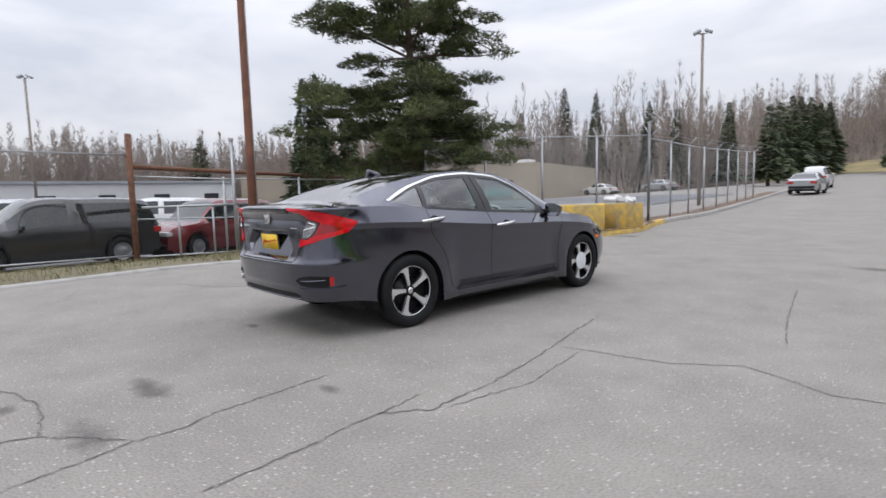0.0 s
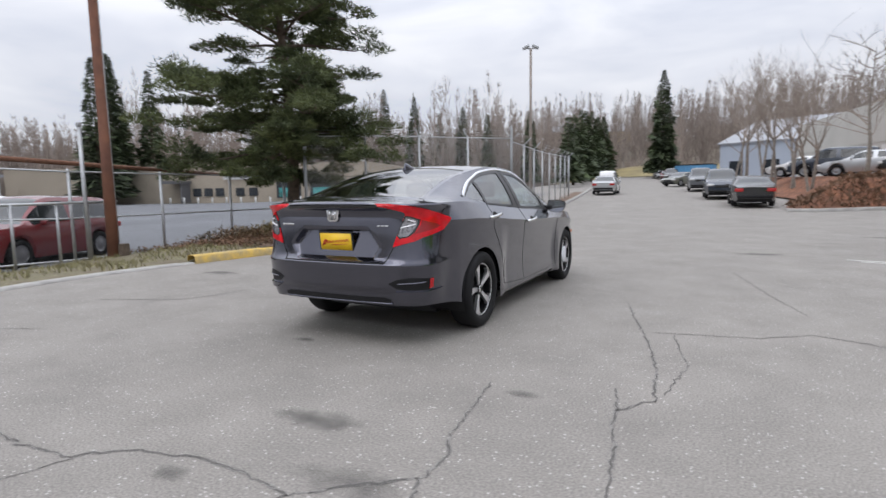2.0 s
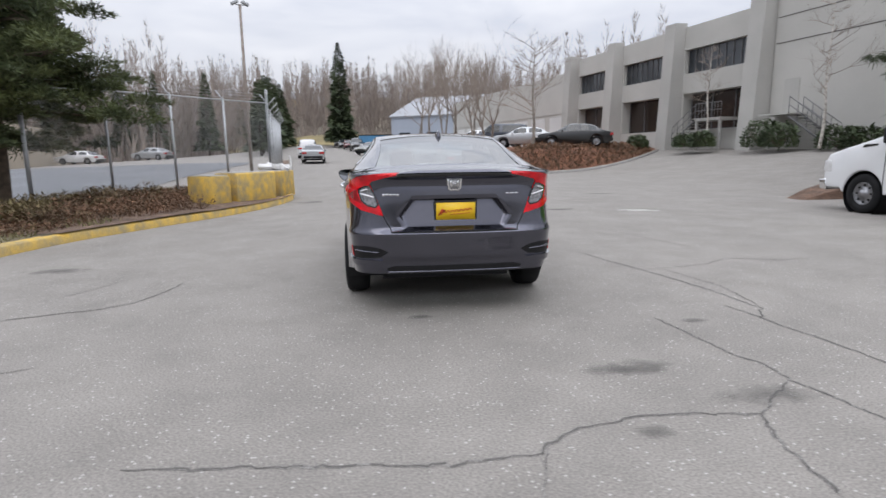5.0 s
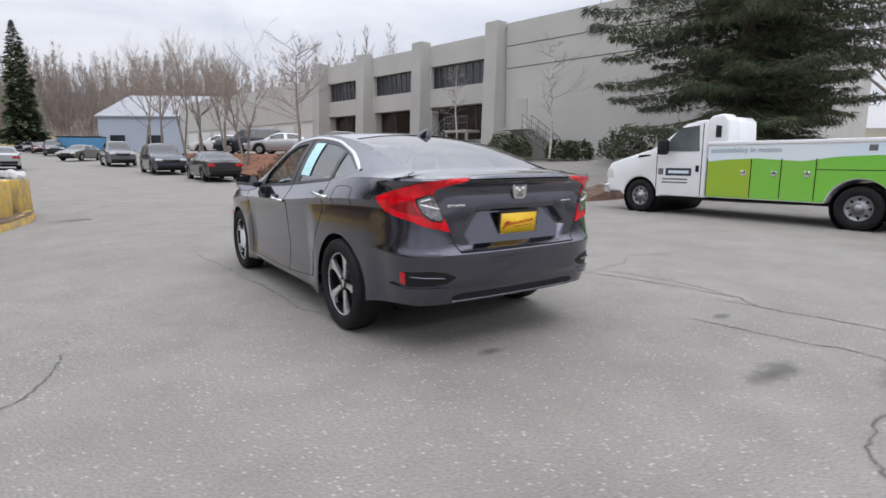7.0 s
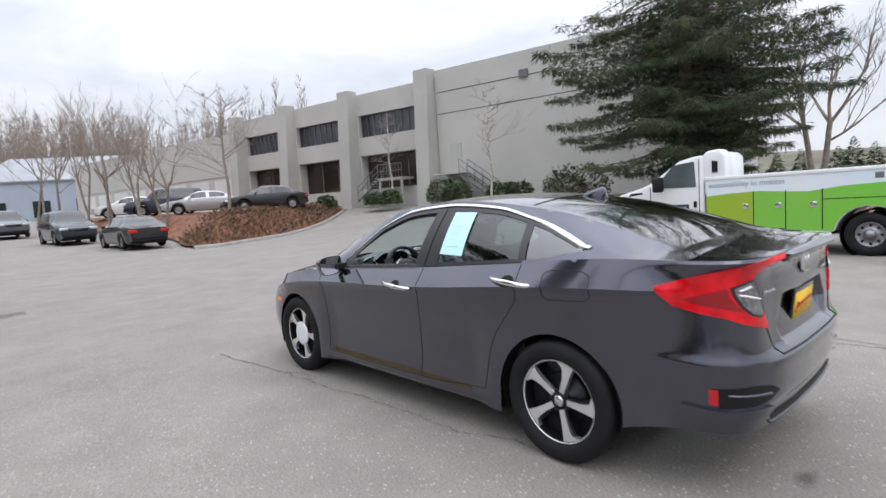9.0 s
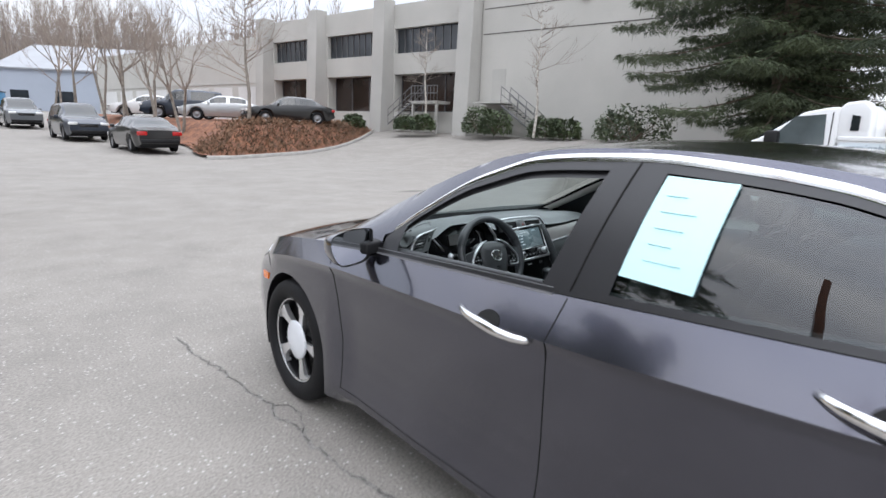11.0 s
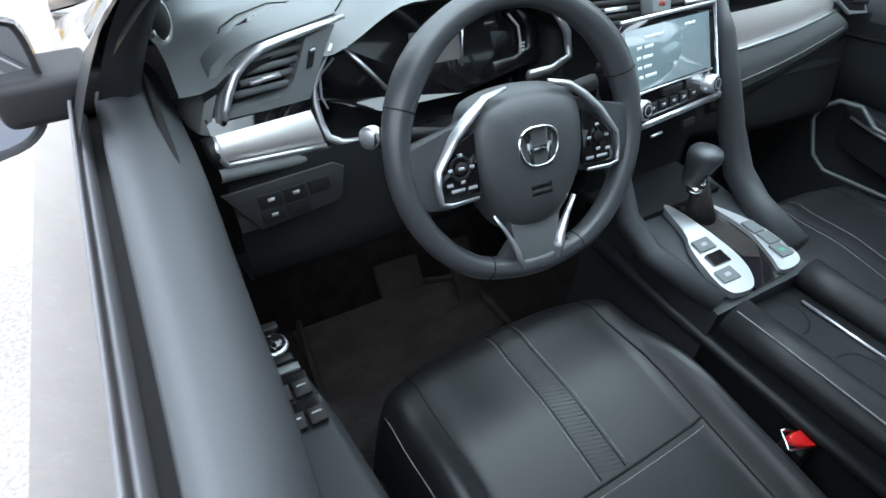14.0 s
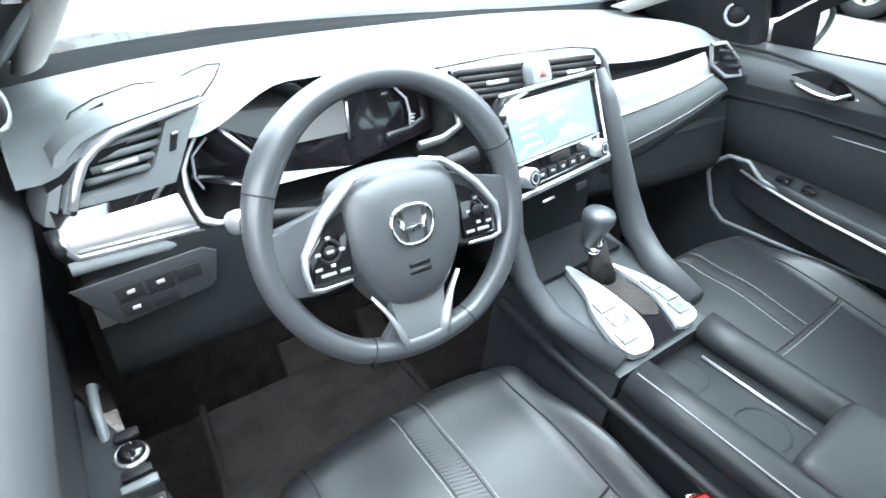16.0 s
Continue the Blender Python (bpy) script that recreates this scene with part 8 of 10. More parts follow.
for i in range(9):
    u = 0.9 + 2.3 * i / 8
    tube(bm, [FAC @ Vector((u, -0.85, 3.4)), FAC @ Vector((u, -0.85, 4.4))], 0.02, 5)
part("railing", bm, FRAMEM, e)
for u in (1.0, 3.1):
    bm = bmesh.new()
    wall_box(bm, FAC, u - 0.08, u + 0.08, 1.2, 3.2, -0.85, -0.69)
    part("support", bm, KERB, e, smooth=False)


def plain_house(name, corner, u, L, Dp, h, z0, material, label, roof=None, rise=0.0, eave=0.3):
    """A box building from a corner along u (degrees), with a flat or pitched roof."""
    e = thing(name, pose(*corner, z0, 0, 0, u), label, "building")
    bm = bmesh.new()
    box(bm, (L / 2, Dp / 2, h / 2), (L, Dp, h))
    part("wall", bm, material, e, smooth=False)
    bm = bmesh.new()
    if rise:
        for s in (0, 1):
            y0, y1 = (-eave, Dp / 2) if s == 0 else (Dp / 2, Dp + eave)
            za, zb = (h, h + rise) if s == 0 else (h + rise, h)
            vs = [bm.verts.new(c) for c in ((-eave, y0, za), (L + eave, y0, za), (L + eave, y1, zb), (-eave, y1, zb), (-eave, y0, za - 0.2), (L + eave, y0, za - 0.2), (L + eave, y1, zb - 0.2), (-eave, y1, zb - 0.2))]
            for q in ((0, 1, 2, 3), (7, 6, 5, 4), (0, 4, 5, 1), (2, 6, 7, 3), (1, 5, 6, 2), (3, 7, 4, 0)):
                bm.faces.new([vs[i] for i in q])
        for x in (0, L):
            bm.faces.new([bm.verts.new(c) for c in ((x, 0, h), (x, Dp, h), (x, Dp / 2, h + rise - 0.1))])
    else:
        box(bm, (L / 2, Dp / 2, h + 0.1), (L + 2 * eave, Dp + 2 * eave, 0.25))
    part("roof", bm, roof or material, e, smooth=False)
    return e


def add_windows(e, L, h0, h1, n, material, y=0.0, w=0.55):
    for i in range(n):
        x = L * (i + 0.5) / n
        bm = bmesh.new()
        box(bm, (x, y - 0.03, (h0 + h1) / 2), (L / n * w, 0.1, h1 - h0))
        win = part("window", bm, WINDARK, e, smooth=False)
        bm = bmesh.new()
        box(bm, (x, y - 0.05, h0 - 0.06), (L / n * w + 0.2, 0.2, 0.1))
        part("sill", bm, KERB, win, smooth=False)


TAN = mat("tan_block_wall", (0.36, 0.31, 0.245), 0.9, vary=0.08, scale=0.3, fine=0.06)
GREYR = mat("grey_roof_sheet", (0.30, 0.31, 0.33), 0.6, vary=0.1, scale=0.3)
BLUEW = mat("blue_grey_sheet", (0.36, 0.40, 0.47), 0.6, vary=0.08, scale=0.2)
C17, S17 = math.cos(radians(17)), math.sin(radians(17))
e = plain_house("warehouse", (-31.4 - 46 * C17, 42.9 - 46 * S17), 17, 46, 24, 4.1, -0.05, TAN, "long tan single-storey warehouse beyond the yard", TAN, eave=0.04)
TEAL = mat("teal_poster", (0.05, 0.28, 0.27), 0.5, vary=0.5, scale=1.5)
for x, w in ((37.0, 2.8), (41.4, 3.8)):
    bm = bmesh.new(); box(bm, (x, -0.02, 1.55), (w, 0.2, 1.95)); wn = part("window", bm, WINDARK, e, smooth=False)
    bm = bmesh.new(); box(bm, (x + 0.1, -0.13, 1.2), (w * 0.85, 0.06, 0.95)); part("window_display", bm, TEAL, wn, smooth=False)
for x in (25.9, 27.3, 28.7, 31.2, 32.8):
    bm = bmesh.new(); box(bm, (x, -0.02, 1.3), (1.0, 0.2, 0.9)); part("window", bm, WINDARK, e, smooth=False)
bm = bmesh.new(); box(bm, (31.0, -0.1, 3.05), (3.5, 0.12, 0.75)); part("sign_board", bm, WHITEW, e, "white sign board", smooth=False)
bm = bmesh.new()
for i in range(9):
    box(bm, (29.7 + i * 0.34, -0.18, 3.05), (0.22, 0.04, 0.32))
part("sign_bars", bm, FRAMEM, e, smooth=False)
bm = bmesh.new(); box(bm, (43.2, 3, 4.5), (2.4, 2.0, 0.55), 0.06); part("rooftop_unit", bm, WHITEW, e, smooth=False)
bm = bmesh.new(); box(bm, (24.0, -1.0, 2.45), (2.4, 2.0, 0.35), 0.04); box(bm, (25.0, -0.9, 1.3), (0.12, 1.6, 2.3)); part("canopy", bm, FRAMEM, e, smooth=False)
for i in range(14):
    bm = bmesh.new(); tube(bm, [(24 + i * 1.7, -2.2, 0), (24 + i * 1.7, -2.2, 0.75)], 0.09, 8); part("bollard", bm, WHITEW, e)
e = plain_house("white_shed", (-64, -24), 84, 46, 14, 3.6, -0.6, WHITEW, "long white sheet-metal shed beyond the yard", GREYR)
add_windows(e, 46, 1.4, 2.4, 9, WINDARK, w=0.3)
e = plain_house("gabled_shed", (1.5, 92), -28, 26, 24, 6.0, 1.6, BLUEW, "large blue-grey gabled metal shed down the road", GREYR, rise=4.2)
add_windows(e, 26, 1.0, 3.2, 5, WINDARK, w=0.4)
def knoll_z(x, y):
    """The wooded slope at the road's end."""
    return ground_z(x, y) + 0.1 + 8.5 * smooth01((y - 128) / 70) + 1.2 * noise.noise((x * 0.05, y * 0.05, 5)) * smooth01((y - 130) / 20)


HOUSES = ((-36, 200, 8, "ochre"), (-22, 207, 2, "grey"), (-7, 203, -6, "tan"), (9, 208, 4, "grey"), (-58, 196, 15, "tan"))
OCHRE = mat("ochre_house_paint", (0.42, 0.33, 0.20), 0.9, vary=0.1, scale=0.4)
for k, (x, y, t, c) in enumerate(HOUSES):
    e = plain_house("hill_house", (x, y), t, 11, 9, 5.2, knoll_z(x + 5, y) - 0.4, {"ochre": OCHRE, "grey": BLUEW, "tan": TAN}[c], "distant two-storey house on the wooded hill", GREYR, rise=2.6)
    add_windows(e, 11, 1.0, 2.2, 3, WINDARK, w=0.35)
# blue dumpster by the road
e = thing("dumpster", pose(-1.0, 72, ground_z(-1, 72), 0, 0, -15), "blue steel dumpster at the roadside", "dumpster")
bm = bmesh.new(); box(bm, (0, 0, 1.1), (4.5, 2.2, 2.0), 0.08); part("bin", bm, mat("blue_steel", (0.06, 0.2, 0.36), 0.6, vary=0.2), e)
bm = bmesh.new(); box(bm, (0, 0, 2.15), (4.6, 2.3, 0.12), 0.03); part("lid", bm, BLACK, e)


# -- the bank with the upper lot --
BANK = curve_of([(20.5, 5.2), (22.5, 5.0), (25.2, 5.6), (28, 6.0), (34, 5.0), (44, 3.4), (56, 1.6)])
UPPER = curve_of([(20.5, 1.2), (26, 1.5), (34, 1.75), (46, 1.8), (56, 1.7)])


def bank_z(x, y):
    x0 = BANK(y)
    g = ground_z(x, y)
    k = smooth01((x - x0) / 2.6)
    front = smooth01((y - bank_front(x)) / 2.2)
    top = 1.3 + 0.013 * (y - 22)
    z = g + 0.1 + max(0.0, top - g) * min(k, front)
    return z + 0.07 * noise.noise((x * 1.6, y * 1.6, 2)) * (1 if min(k, front) < 0.97 else 0.2)


def bank_front(x):
    return 21.0 + 0.55 * max(0, x - 6) + 0.05 * max(0.0, x - 12) ** 2


bm = bmesh.new()
rows = []
for i in range(61):
    u = i / 60
    row = []
    for j in range(41):
        v = j / 40
        x = 4.9 + 13.5 * u
        y = bank_front(x) + (58 - bank_front(x)) * v**1.7
        if x < BANK(y):
            x = BANK(y) + (x - 4.9) * 0.15
        row.append(bm.verts.new((x, y, bank_z(x, y) if u < 0.98 else bank_z(x, y))))
    rows.append(row)
for a, b_ in zip(rows, rows[1:]):
    for j in range(40):
        bm.faces.new((a[j], a[j + 1], b_[j + 1], b_[j]))
tagged(part("mulch_bank", bm, MULCH), "sloping bank of reddish bark mulch below the upper lot", "bank", kind="structure")
bm = bmesh.new()
prof = [(0.0, -0.05), (0.0, 0.11), (0.03, 0.14), (0.16, 0.14), (0.18, 0.1)]
grid(bm, lambda x, p: Vector((x, bank_front(x) - 0.1 + p[0], ground_z(x, bank_front(x)) + p[1])), spread(4.9, 18.5, 50), prof)
tagged(part("kerb_bank", bm, KERB, angle=50), "concrete kerb at the foot of the bank", "kerb", kind="structure")
b = Buf()
for i in range(3600):
    x = RNG.uniform(5.0, 17.5)
    y = bank_front(x) + abs(RNG.gauss(0, 2.4)) + 0.2
    if x < BANK(y) + 0.1 or y > 40:
        continue
    g = bank_z(x, y)
    h = RNG.uniform(0.05, 0.3) if i % 4 else RNG.uniform(0.2, 0.5)
    dx, dy = RNG.gauss(0, 0.15), RNG.gauss(0, 0.15)
    b.face(((x - 0.02, y, g), (x + 0.02, y, g), (x + dx, y + dy, g + h)))
    b.face(((x + dx * 0.5, y + dy * 0.5, g + h * 0.4), (x + dx + 0.08, y + dy, g + h * 0.8), (x + dx, y + dy + 0.1, g + h * 0.6)))
tagged(b.out("bank_scrub", SHRUB), "dry brown scrub on the bark bank", "shrubs", kind="stuff")
# planted island behind the truck
bm = bmesh.new()
grid(bm, lambda a, r: Vector((15.8 + 3.8 * r * math.cos(a) - 0.6 * r * math.sin(a), 3.6 + 5.6 * r * math.sin(a), ground_z(14.5, 3.6) + 0.15 * (1 - r**6) + 0.35 * (1 - r) - 0.1 * smooth01((r - 0.9) * 10))), [2 * math.pi * i / 40 for i in range(40)], spread(0.01, 1.0, 10), close=True)
tagged(part("tree_island", bm, SOIL), "mulched planting island under the spruces", "planting bed", kind="structure")


# -- planted island behind the truck --
def island(u, v):
    a = Vector((9.3 + 13.5 * u, 6.3 + 6.4 * u ** 1.1))
    b = Vector((9.3 + 17.0 * u, 5.7 - 1.6 * u))
    p = a.lerp(b, v)
    x, y = p.x + 0.12 * noise.noise((u * 22, v * 9, 1)), p.y + 0.12 * noise.noise((u * 22, v * 9, 5))
    edge = smooth01(min(u * 9, 1 - u) * 1.5) * smooth01(min(v, 1 - v) * 9)
    return Vector((x, y, ground_z(x, y) - 0.03 + 0.30 * edge + 0.09 * edge * noise.noise((x * 2.3, y * 2.3, 0))))


bm = bmesh.new()
grid(bm, island, spread(0, 1, 70), spread(0, 1, 36))
tagged(part("mulch_island", bm, mat("old_mulch", (0.115, 0.07, 0.048), 0.95, vary=0.4, scale=3, bump=1.0, bscale=30, color2=(0.06, 0.04, 0.03), fine=0.4)), "low planted island of brown bark mulch under the spruces", "planting bed", kind="structure")

# -- trees --
def tufts(buf, c, r, n, length, width, rng, flat=0.6, droop=0.0, mi=0):
    """A loose ball of needle blades round c."""
    for i in range(n):
        d = Vector((rng.gauss(0, 1), rng.gauss(0, 1), rng.gauss(0, flat)))
        d = d.normalized() if d.length > 0.01 else Vector((1, 0, 0))
        p = Vector(c) + d * r * rng.random() ** 0.5
        q = p + (d + Vector((0, 0, -droop))).normalized() * length * rng.uniform(0.6, 1.2)
        s = d.cross(Vector((rng.gauss(0, 1), rng.gauss(0, 1), rng.gauss(0, 1))))
        s = (s.normalized() if s.length > 0.01 else Vector((0, 0, 1))) * width
        buf.face((p - s, p + s, q), mi)


def pad(buf, c, r, n, rng, thick=0.28, length=0.2, width=0.026):
    """A flat cushion of needle sprays, fuller on top than below, its outline uneven."""
    ph = [rng.random() * 6.283 for _ in range(3)]
    for i in range(n):
        a = rng.random() * 6.283
        edge = r * (0.78 + 0.16 * math.sin(3 * a + ph[0]) + 0.12 * math.sin(5 * a + ph[1]))
        k = rng.random() ** 0.55
        z = thick * (1 - k * k) * rng.uniform(-0.45, 1.0) + 0.05 * math.sin(4 * a + ph[2])
        p = Vector(c) + Vector((math.cos(a) * edge * k, math.sin(a) * edge * k, z * r))
        d = Vector((math.cos(a) * k + rng.gauss(0, 0.5), math.sin(a) * k + rng.gauss(0, 0.5), 0.25 + rng.gauss(0, 0.45))).normalized()
        s = d.cross(Vector((rng.gauss(0, 1), rng.gauss(0, 1), rng.gauss(0, 1))))
        s = (s.normalized() if s.length > 0.01 else Vector((0, 0, 1))) * width
        q = p + d * length * rng.uniform(0.6, 1.2)
        buf.face((p - s, p + s, q))


def pine_tree(x, y, h, label, seed=3):
    rng = random.Random(seed)
    g = verge_z(x, y) - 0.05
    e = thing("pine_tree", pose(x, y, g), label, "tree")
    bm = bmesh.new()
    lean = lambda z: Vector((0.10 * math.sin(z * 0.6), 0.08 * math.sin(z * 0.43 + 1), z))
    tube(bm, [lean(z) for z in spread(0, h, 22)], [0.20 * (1 - 0.8 * i / 21) + (0.06 if i == 0 else 0) for i in range(22)], 12)
    part("trunk", bm, BARK, e)
    limbs, leaf = Buf(), Buf()
    z = 2.0
    turn = 0.0
    while z < h:
        f = (z - 2.2) / (h - 2.2)
        # a broad low crown, an open stretch of trunk, then the upper crown
        low = z < 4.9
        full = 3.2 if low else (3.3 if z < 6.6 else 3.3 - 2.5 * smooth01((z - 6.6) / 3.6))
        gap = 0.45 if 4.9 <= z < 5.6 else 1.0
        for k in range(3):
            turn += 2.2 + 0.7 * rng.random()
            a = turn
            reach = full * gap * rng.uniform(0.55, 1.08)
            if low:
                reach *= 1 + 0.15 * math.cos(a - radians(225))
            p = lean(z)
            rise = rng.uniform(-0.16, 0.08) * reach if low else rng.uniform(0.0, 0.3) * reach
            pts = [p + Vector((math.cos(a) * reach * t, math.sin(a) * reach * t, rise * t + 0.18 * math.sin(t * 5 + k) * t)) for t in spread(0, 1, 6)]
            for i in range(5):
                limbs.stick(pts[i], pts[i + 1], 0.05 * (1 - i / 6), 0.05 * (1 - (i + 1) / 6), 5)
            for i in range(2, 6):
                if gap < 1 and i < 5:
                    continue
                for s in range(2):
                    if rng.random() < (0.10 if low else 0.22):
                        continue
                    q = pts[i] + Vector((rng.gauss(0, 0.38), rng.gauss(0, 0.38), rng.uniform(-0.2, 0.35)))
                    limbs.stick(pts[i], q, 0.016, 0.008, 3)
                    pad(leaf, q, rng.uniform(0.35, 0.75), 420, rng, rng.uniform(0.35, 0.65), 0.16, 0.017)
        z += 0.24 + 0.16 * rng.random() + 0.12 * f
    tagged(limbs.out("limb_frame", BARK, e), kind="stuff")
    leaf.out("crown", NEEDLE, e, label="clumped dark green needle crown with gaps")
    return e


pine_tree(-9.2, 7.2, 10.6, "tall irregular pine with clumped green crown beside the fence")


def spruce_tree(x, y, h, r, label, seed, z0=0.9, fine=1.0):
    rng = random.Random(seed)
    g = ground_z(x, y) + 0.1
    e = thing("spruce_tree", pose(x, y, g), label, "tree", "spruces by the truck")
    bm = bmesh.new()
    tube(bm, [(0, 0, z) for z in spread(0, h, 12)], [0.3 * (1 - 0.93 * i / 11) for i in range(12)], 10)
    part("trunk", bm, BARK, e)
    limbs, leaf = Buf(), Buf()
    z = z0
    while z < h - 0.3:
        f = (z - z0) / (h - z0)
        n = int(30 * fine) if f < 0.5 else 8
        turn = rng.random() * 6.28
        for k in range(6):
            a = turn + k * 1.047 + rng.gauss(0, 0.2)
            zb = z + rng.gauss(0, 0.12)
            if rng.random() < 0.16:
                continue
            reach = r * (1 - f) ** 0.42 * rng.uniform(0.5, 1.12) * (0.5 + 0.5 * smooth01(f / 0.34)) + 0.3
            out = Vector((math.cos(a), math.sin(a), 0))
            side = Vector((-out.y, out.x, 0))
            # boughs sag and turn up again at the tip
            at = lambda t: out * (reach * t) + Vector((0, 0, zb - 0.34 * reach * t * (1 - 0.45 * t * t)))
            pts = [at(t) for t in spread(0, 1, 7)]
            for i in range(6):
                limbs.stick(pts[i], pts[i + 1], 0.045 * (1 - i / 7), 0.045 * (1 - (i + 1) / 7), 4)
            for t in spread(0.16, 1.0, max(4, int(reach * 2.6))):
                half = 0.30 * reach * (1.05 - t) ** 0.8 + 0.1
                for s in (-1, -0.5, 0, 0.5, 1):
                    q = at(t) + side * (s * half * rng.uniform(0.7, 1.1)) - Vector((0, 0, 0.22 * abs(s) * half + 0.10 * rng.random())) - out * (0.3 * abs(s) * half)
                    tufts(leaf, q, 0.2, n, 0.24, 0.016, rng, 0.3, 0.55)
        z += 0.40 + 0.14 * rng.random()
    tagged(limbs.out("limb_frame", BARK, e), kind="stuff")
    leaf.out("crown", SPRUCE, e, label="dark drooping needle branches")


spruce_tree(16.8, 5.3, 14.5, 5.9, "large dark spruce with drooping branches behind the truck", 11)
spruce_tree(20.5, 6.0, 11.5, 3.4, "smaller dark spruce near the building's drive", 13, fine=0.7)


def grow(buf, p, d, length, r, depth, rng, spread_=0.5, up=0.15, kids=3):
    n = 3
    pts = [Vector(p)]
    dd = Vector(d).normalized()
    for i in range(n):
        dd = (dd + Vector((rng.gauss(0, 0.12), rng.gauss(0, 0.12), rng.gauss(0, 0.08) + up * 0.4))).normalized()
        pts.append(pts[-1] + dd * length / n)
    for i in range(n):
        buf.stick(pts[i], pts[i + 1], r * (1 - 0.22 * i), r * (1 - 0.22 * (i + 1)), 5 if r > 0.03 else 3)
    if depth == 0:
        return
    for k in range(kids):
        i = rng.randint(1, n)
        nd = (dd + Vector((rng.gauss(0, spread_), rng.gauss(0, spread_), rng.gauss(0, spread_ * 0.6) + up))).normalized()
        grow(buf, pts[i], nd, length * rng.uniform(0.55, 0.8), r * 0.55, depth - 1, rng, spread_, up, kids)


def bare_tree(x, y, h, seed, label, z=None, bark=None, kids=3, depth=5, stems=1, spread_=0.42, name="bare_tree", r=0.09, up=0.2):
    rng = random.Random(seed)
    e = thing(name, pose(x, y, ground_z(x, y) if z is None else z), label, "tree", "bare winter trees")
    tr = Buf()
    buf = Buf()
    for s in range(stems):
        base = Vector((rng.gauss(0, 0.12) * (stems > 1), rng.gauss(0, 0.12) * (stems > 1), 0))
        top = base + Vector((rng.gauss(0, 0.3), rng.gauss(0, 0.3), h * rng.uniform(0.3, 0.4)))
        tr.stick(base, top, r, r * 0.8, 8)
        for k in range(3):
            grow(buf, top, (rng.gauss(0, 0.5), rng.gauss(0, 0.5), 1), h * 0.27, r * 0.62, depth - 1, rng, spread_, up, kids)
        grow(buf, base + (top - base) * 0.75, (rng.gauss(0, 0.8), rng.gauss(0, 0.8), 0.6), h * 0.22, r * 0.45, depth - 2, rng, spread_, up, kids)
    tr.out("trunk", bark or GREYBARK, e, True)
    buf.out("bare_crown", bark if bark is BIRCH else TWIG, e)
    return e


def leader_tree(x, y, h, seed, label, z, bark, name, r=0.08, reach=1.6, start=0.3, n=24, group="bare winter trees"):
    """A tree with one straight leader and side branches."""
    rng = random.Random(seed)
    e = thing(name, pose(x, y, z), label, "tree", group)
    tr, buf = Buf(), Buf()
    pts = [Vector((0.05 * math.sin(i), 0.05 * math.cos(i * 1.7), h * i / 8)) for i in range(9)]
    for i in range(8):
        tr.stick(pts[i], pts[i + 1], r * (1 - i / 9), r * (1 - (i + 1) / 9), 8)
    for k in range(n):
        f = start + (1 - start) * k / n
        p = Vector((0, 0, h * f))
        a = rng.random() * 6.28
        l = reach * (1 - 0.65 * (f - start) / (1 - start)) * rng.uniform(0.5, 1.1)
        grow(buf, p, (math.cos(a), math.sin(a), rng.uniform(0.1, 0.6)), l, r * 0.3, 3, rng, 0.5, 0.1, 3)
    tr.out("trunk", bark, e, True)
    buf.out("bare_crown", TWIG, e)


bz = bank_z
leader_tree(8.2, 25.0, 5.6, 21, "leaning ornamental tree with bare brown twigs on the bank", bz(8.2, 25.0), GREYBARK, "ornamental_tree", 0.10, 2.6, 0.3, 22)
for k, (x, y, h) in enumerate(((6.6, 30.5, 7.4), (6.2, 33.5, 8.2), (5.4, 37.0, 8.8), (5.0, 41.0, 9.4), (4.2, 46.0, 9.8), (3.4, 51.0, 10.0))):
    bare_tree(x, y, h, 31 + k, "multi-stemmed bare grey tree on the bank", bz(x, y), kids=3, depth=5, stems=2, r=0.085)
leader_tree(21.6, 29.0, 6.5, 41, "young white-barked birch, bare, before the office", ground_z(21.6, 29), BIRCH, "birch_tree", 0.085, 1.4, 0.45, 16)
leader_tree(22.6, 20.2, 7.5, 42, "slender white-barked birch against the blank wall", ground_z(22.6, 20.2), BIRCH, "birch_tree", 0.085, 1.6, 0.35, 14)
bare_tree(24.5, 3.0, 9.0, 51, "broad bare tree with fine grey twigs", kids=3, depth=5, stems=2, r=0.13)
bare_tree(27.0, -2.0, 9.0, 52, "bare tree with fine brown twigs beyond the truck", kids=3, depth=5, stems=2, r=0.13)


def bush(x, y, z, r, h, seed, material, name="bush", label="clipped dark green bush at the wall"):
    rng = random.Random(seed)
    b = Buf()
    e = thing(name, pose(x, y, z), label, "bush", "bushes at the office")
    for i in range(900):
        a, t = rng.random() * 6.283, rng.random()
        rr = r * math.sqrt(1 - (t - 0.3) ** 2 / 0.6) * rng.uniform(0.8, 1.08)
        p = Vector((math.cos(a) * rr, math.sin(a) * rr, t * h * rng.uniform(0.85, 1.1)))
        q = Vector((rng.gauss(0, 0.1), rng.gauss(0, 0.1), rng.gauss(0, 0.1)))
        b.face((p, p + q, p + Vector((q.y, -q.x, 0.1))))
    b.out("leaves", material, e)
    tw = Buf()
    for i in range(24):
        a = rng.random() * 6.283
        tw.stick((0, 0, 0), (math.cos(a) * r * 0.8, math.sin(a) * r * 0.8, h * rng.uniform(0.4, 0.9)), 0.02, 0.008, 3)
    tagged(tw.out("twig_frame", BARK, e), kind="stuff")


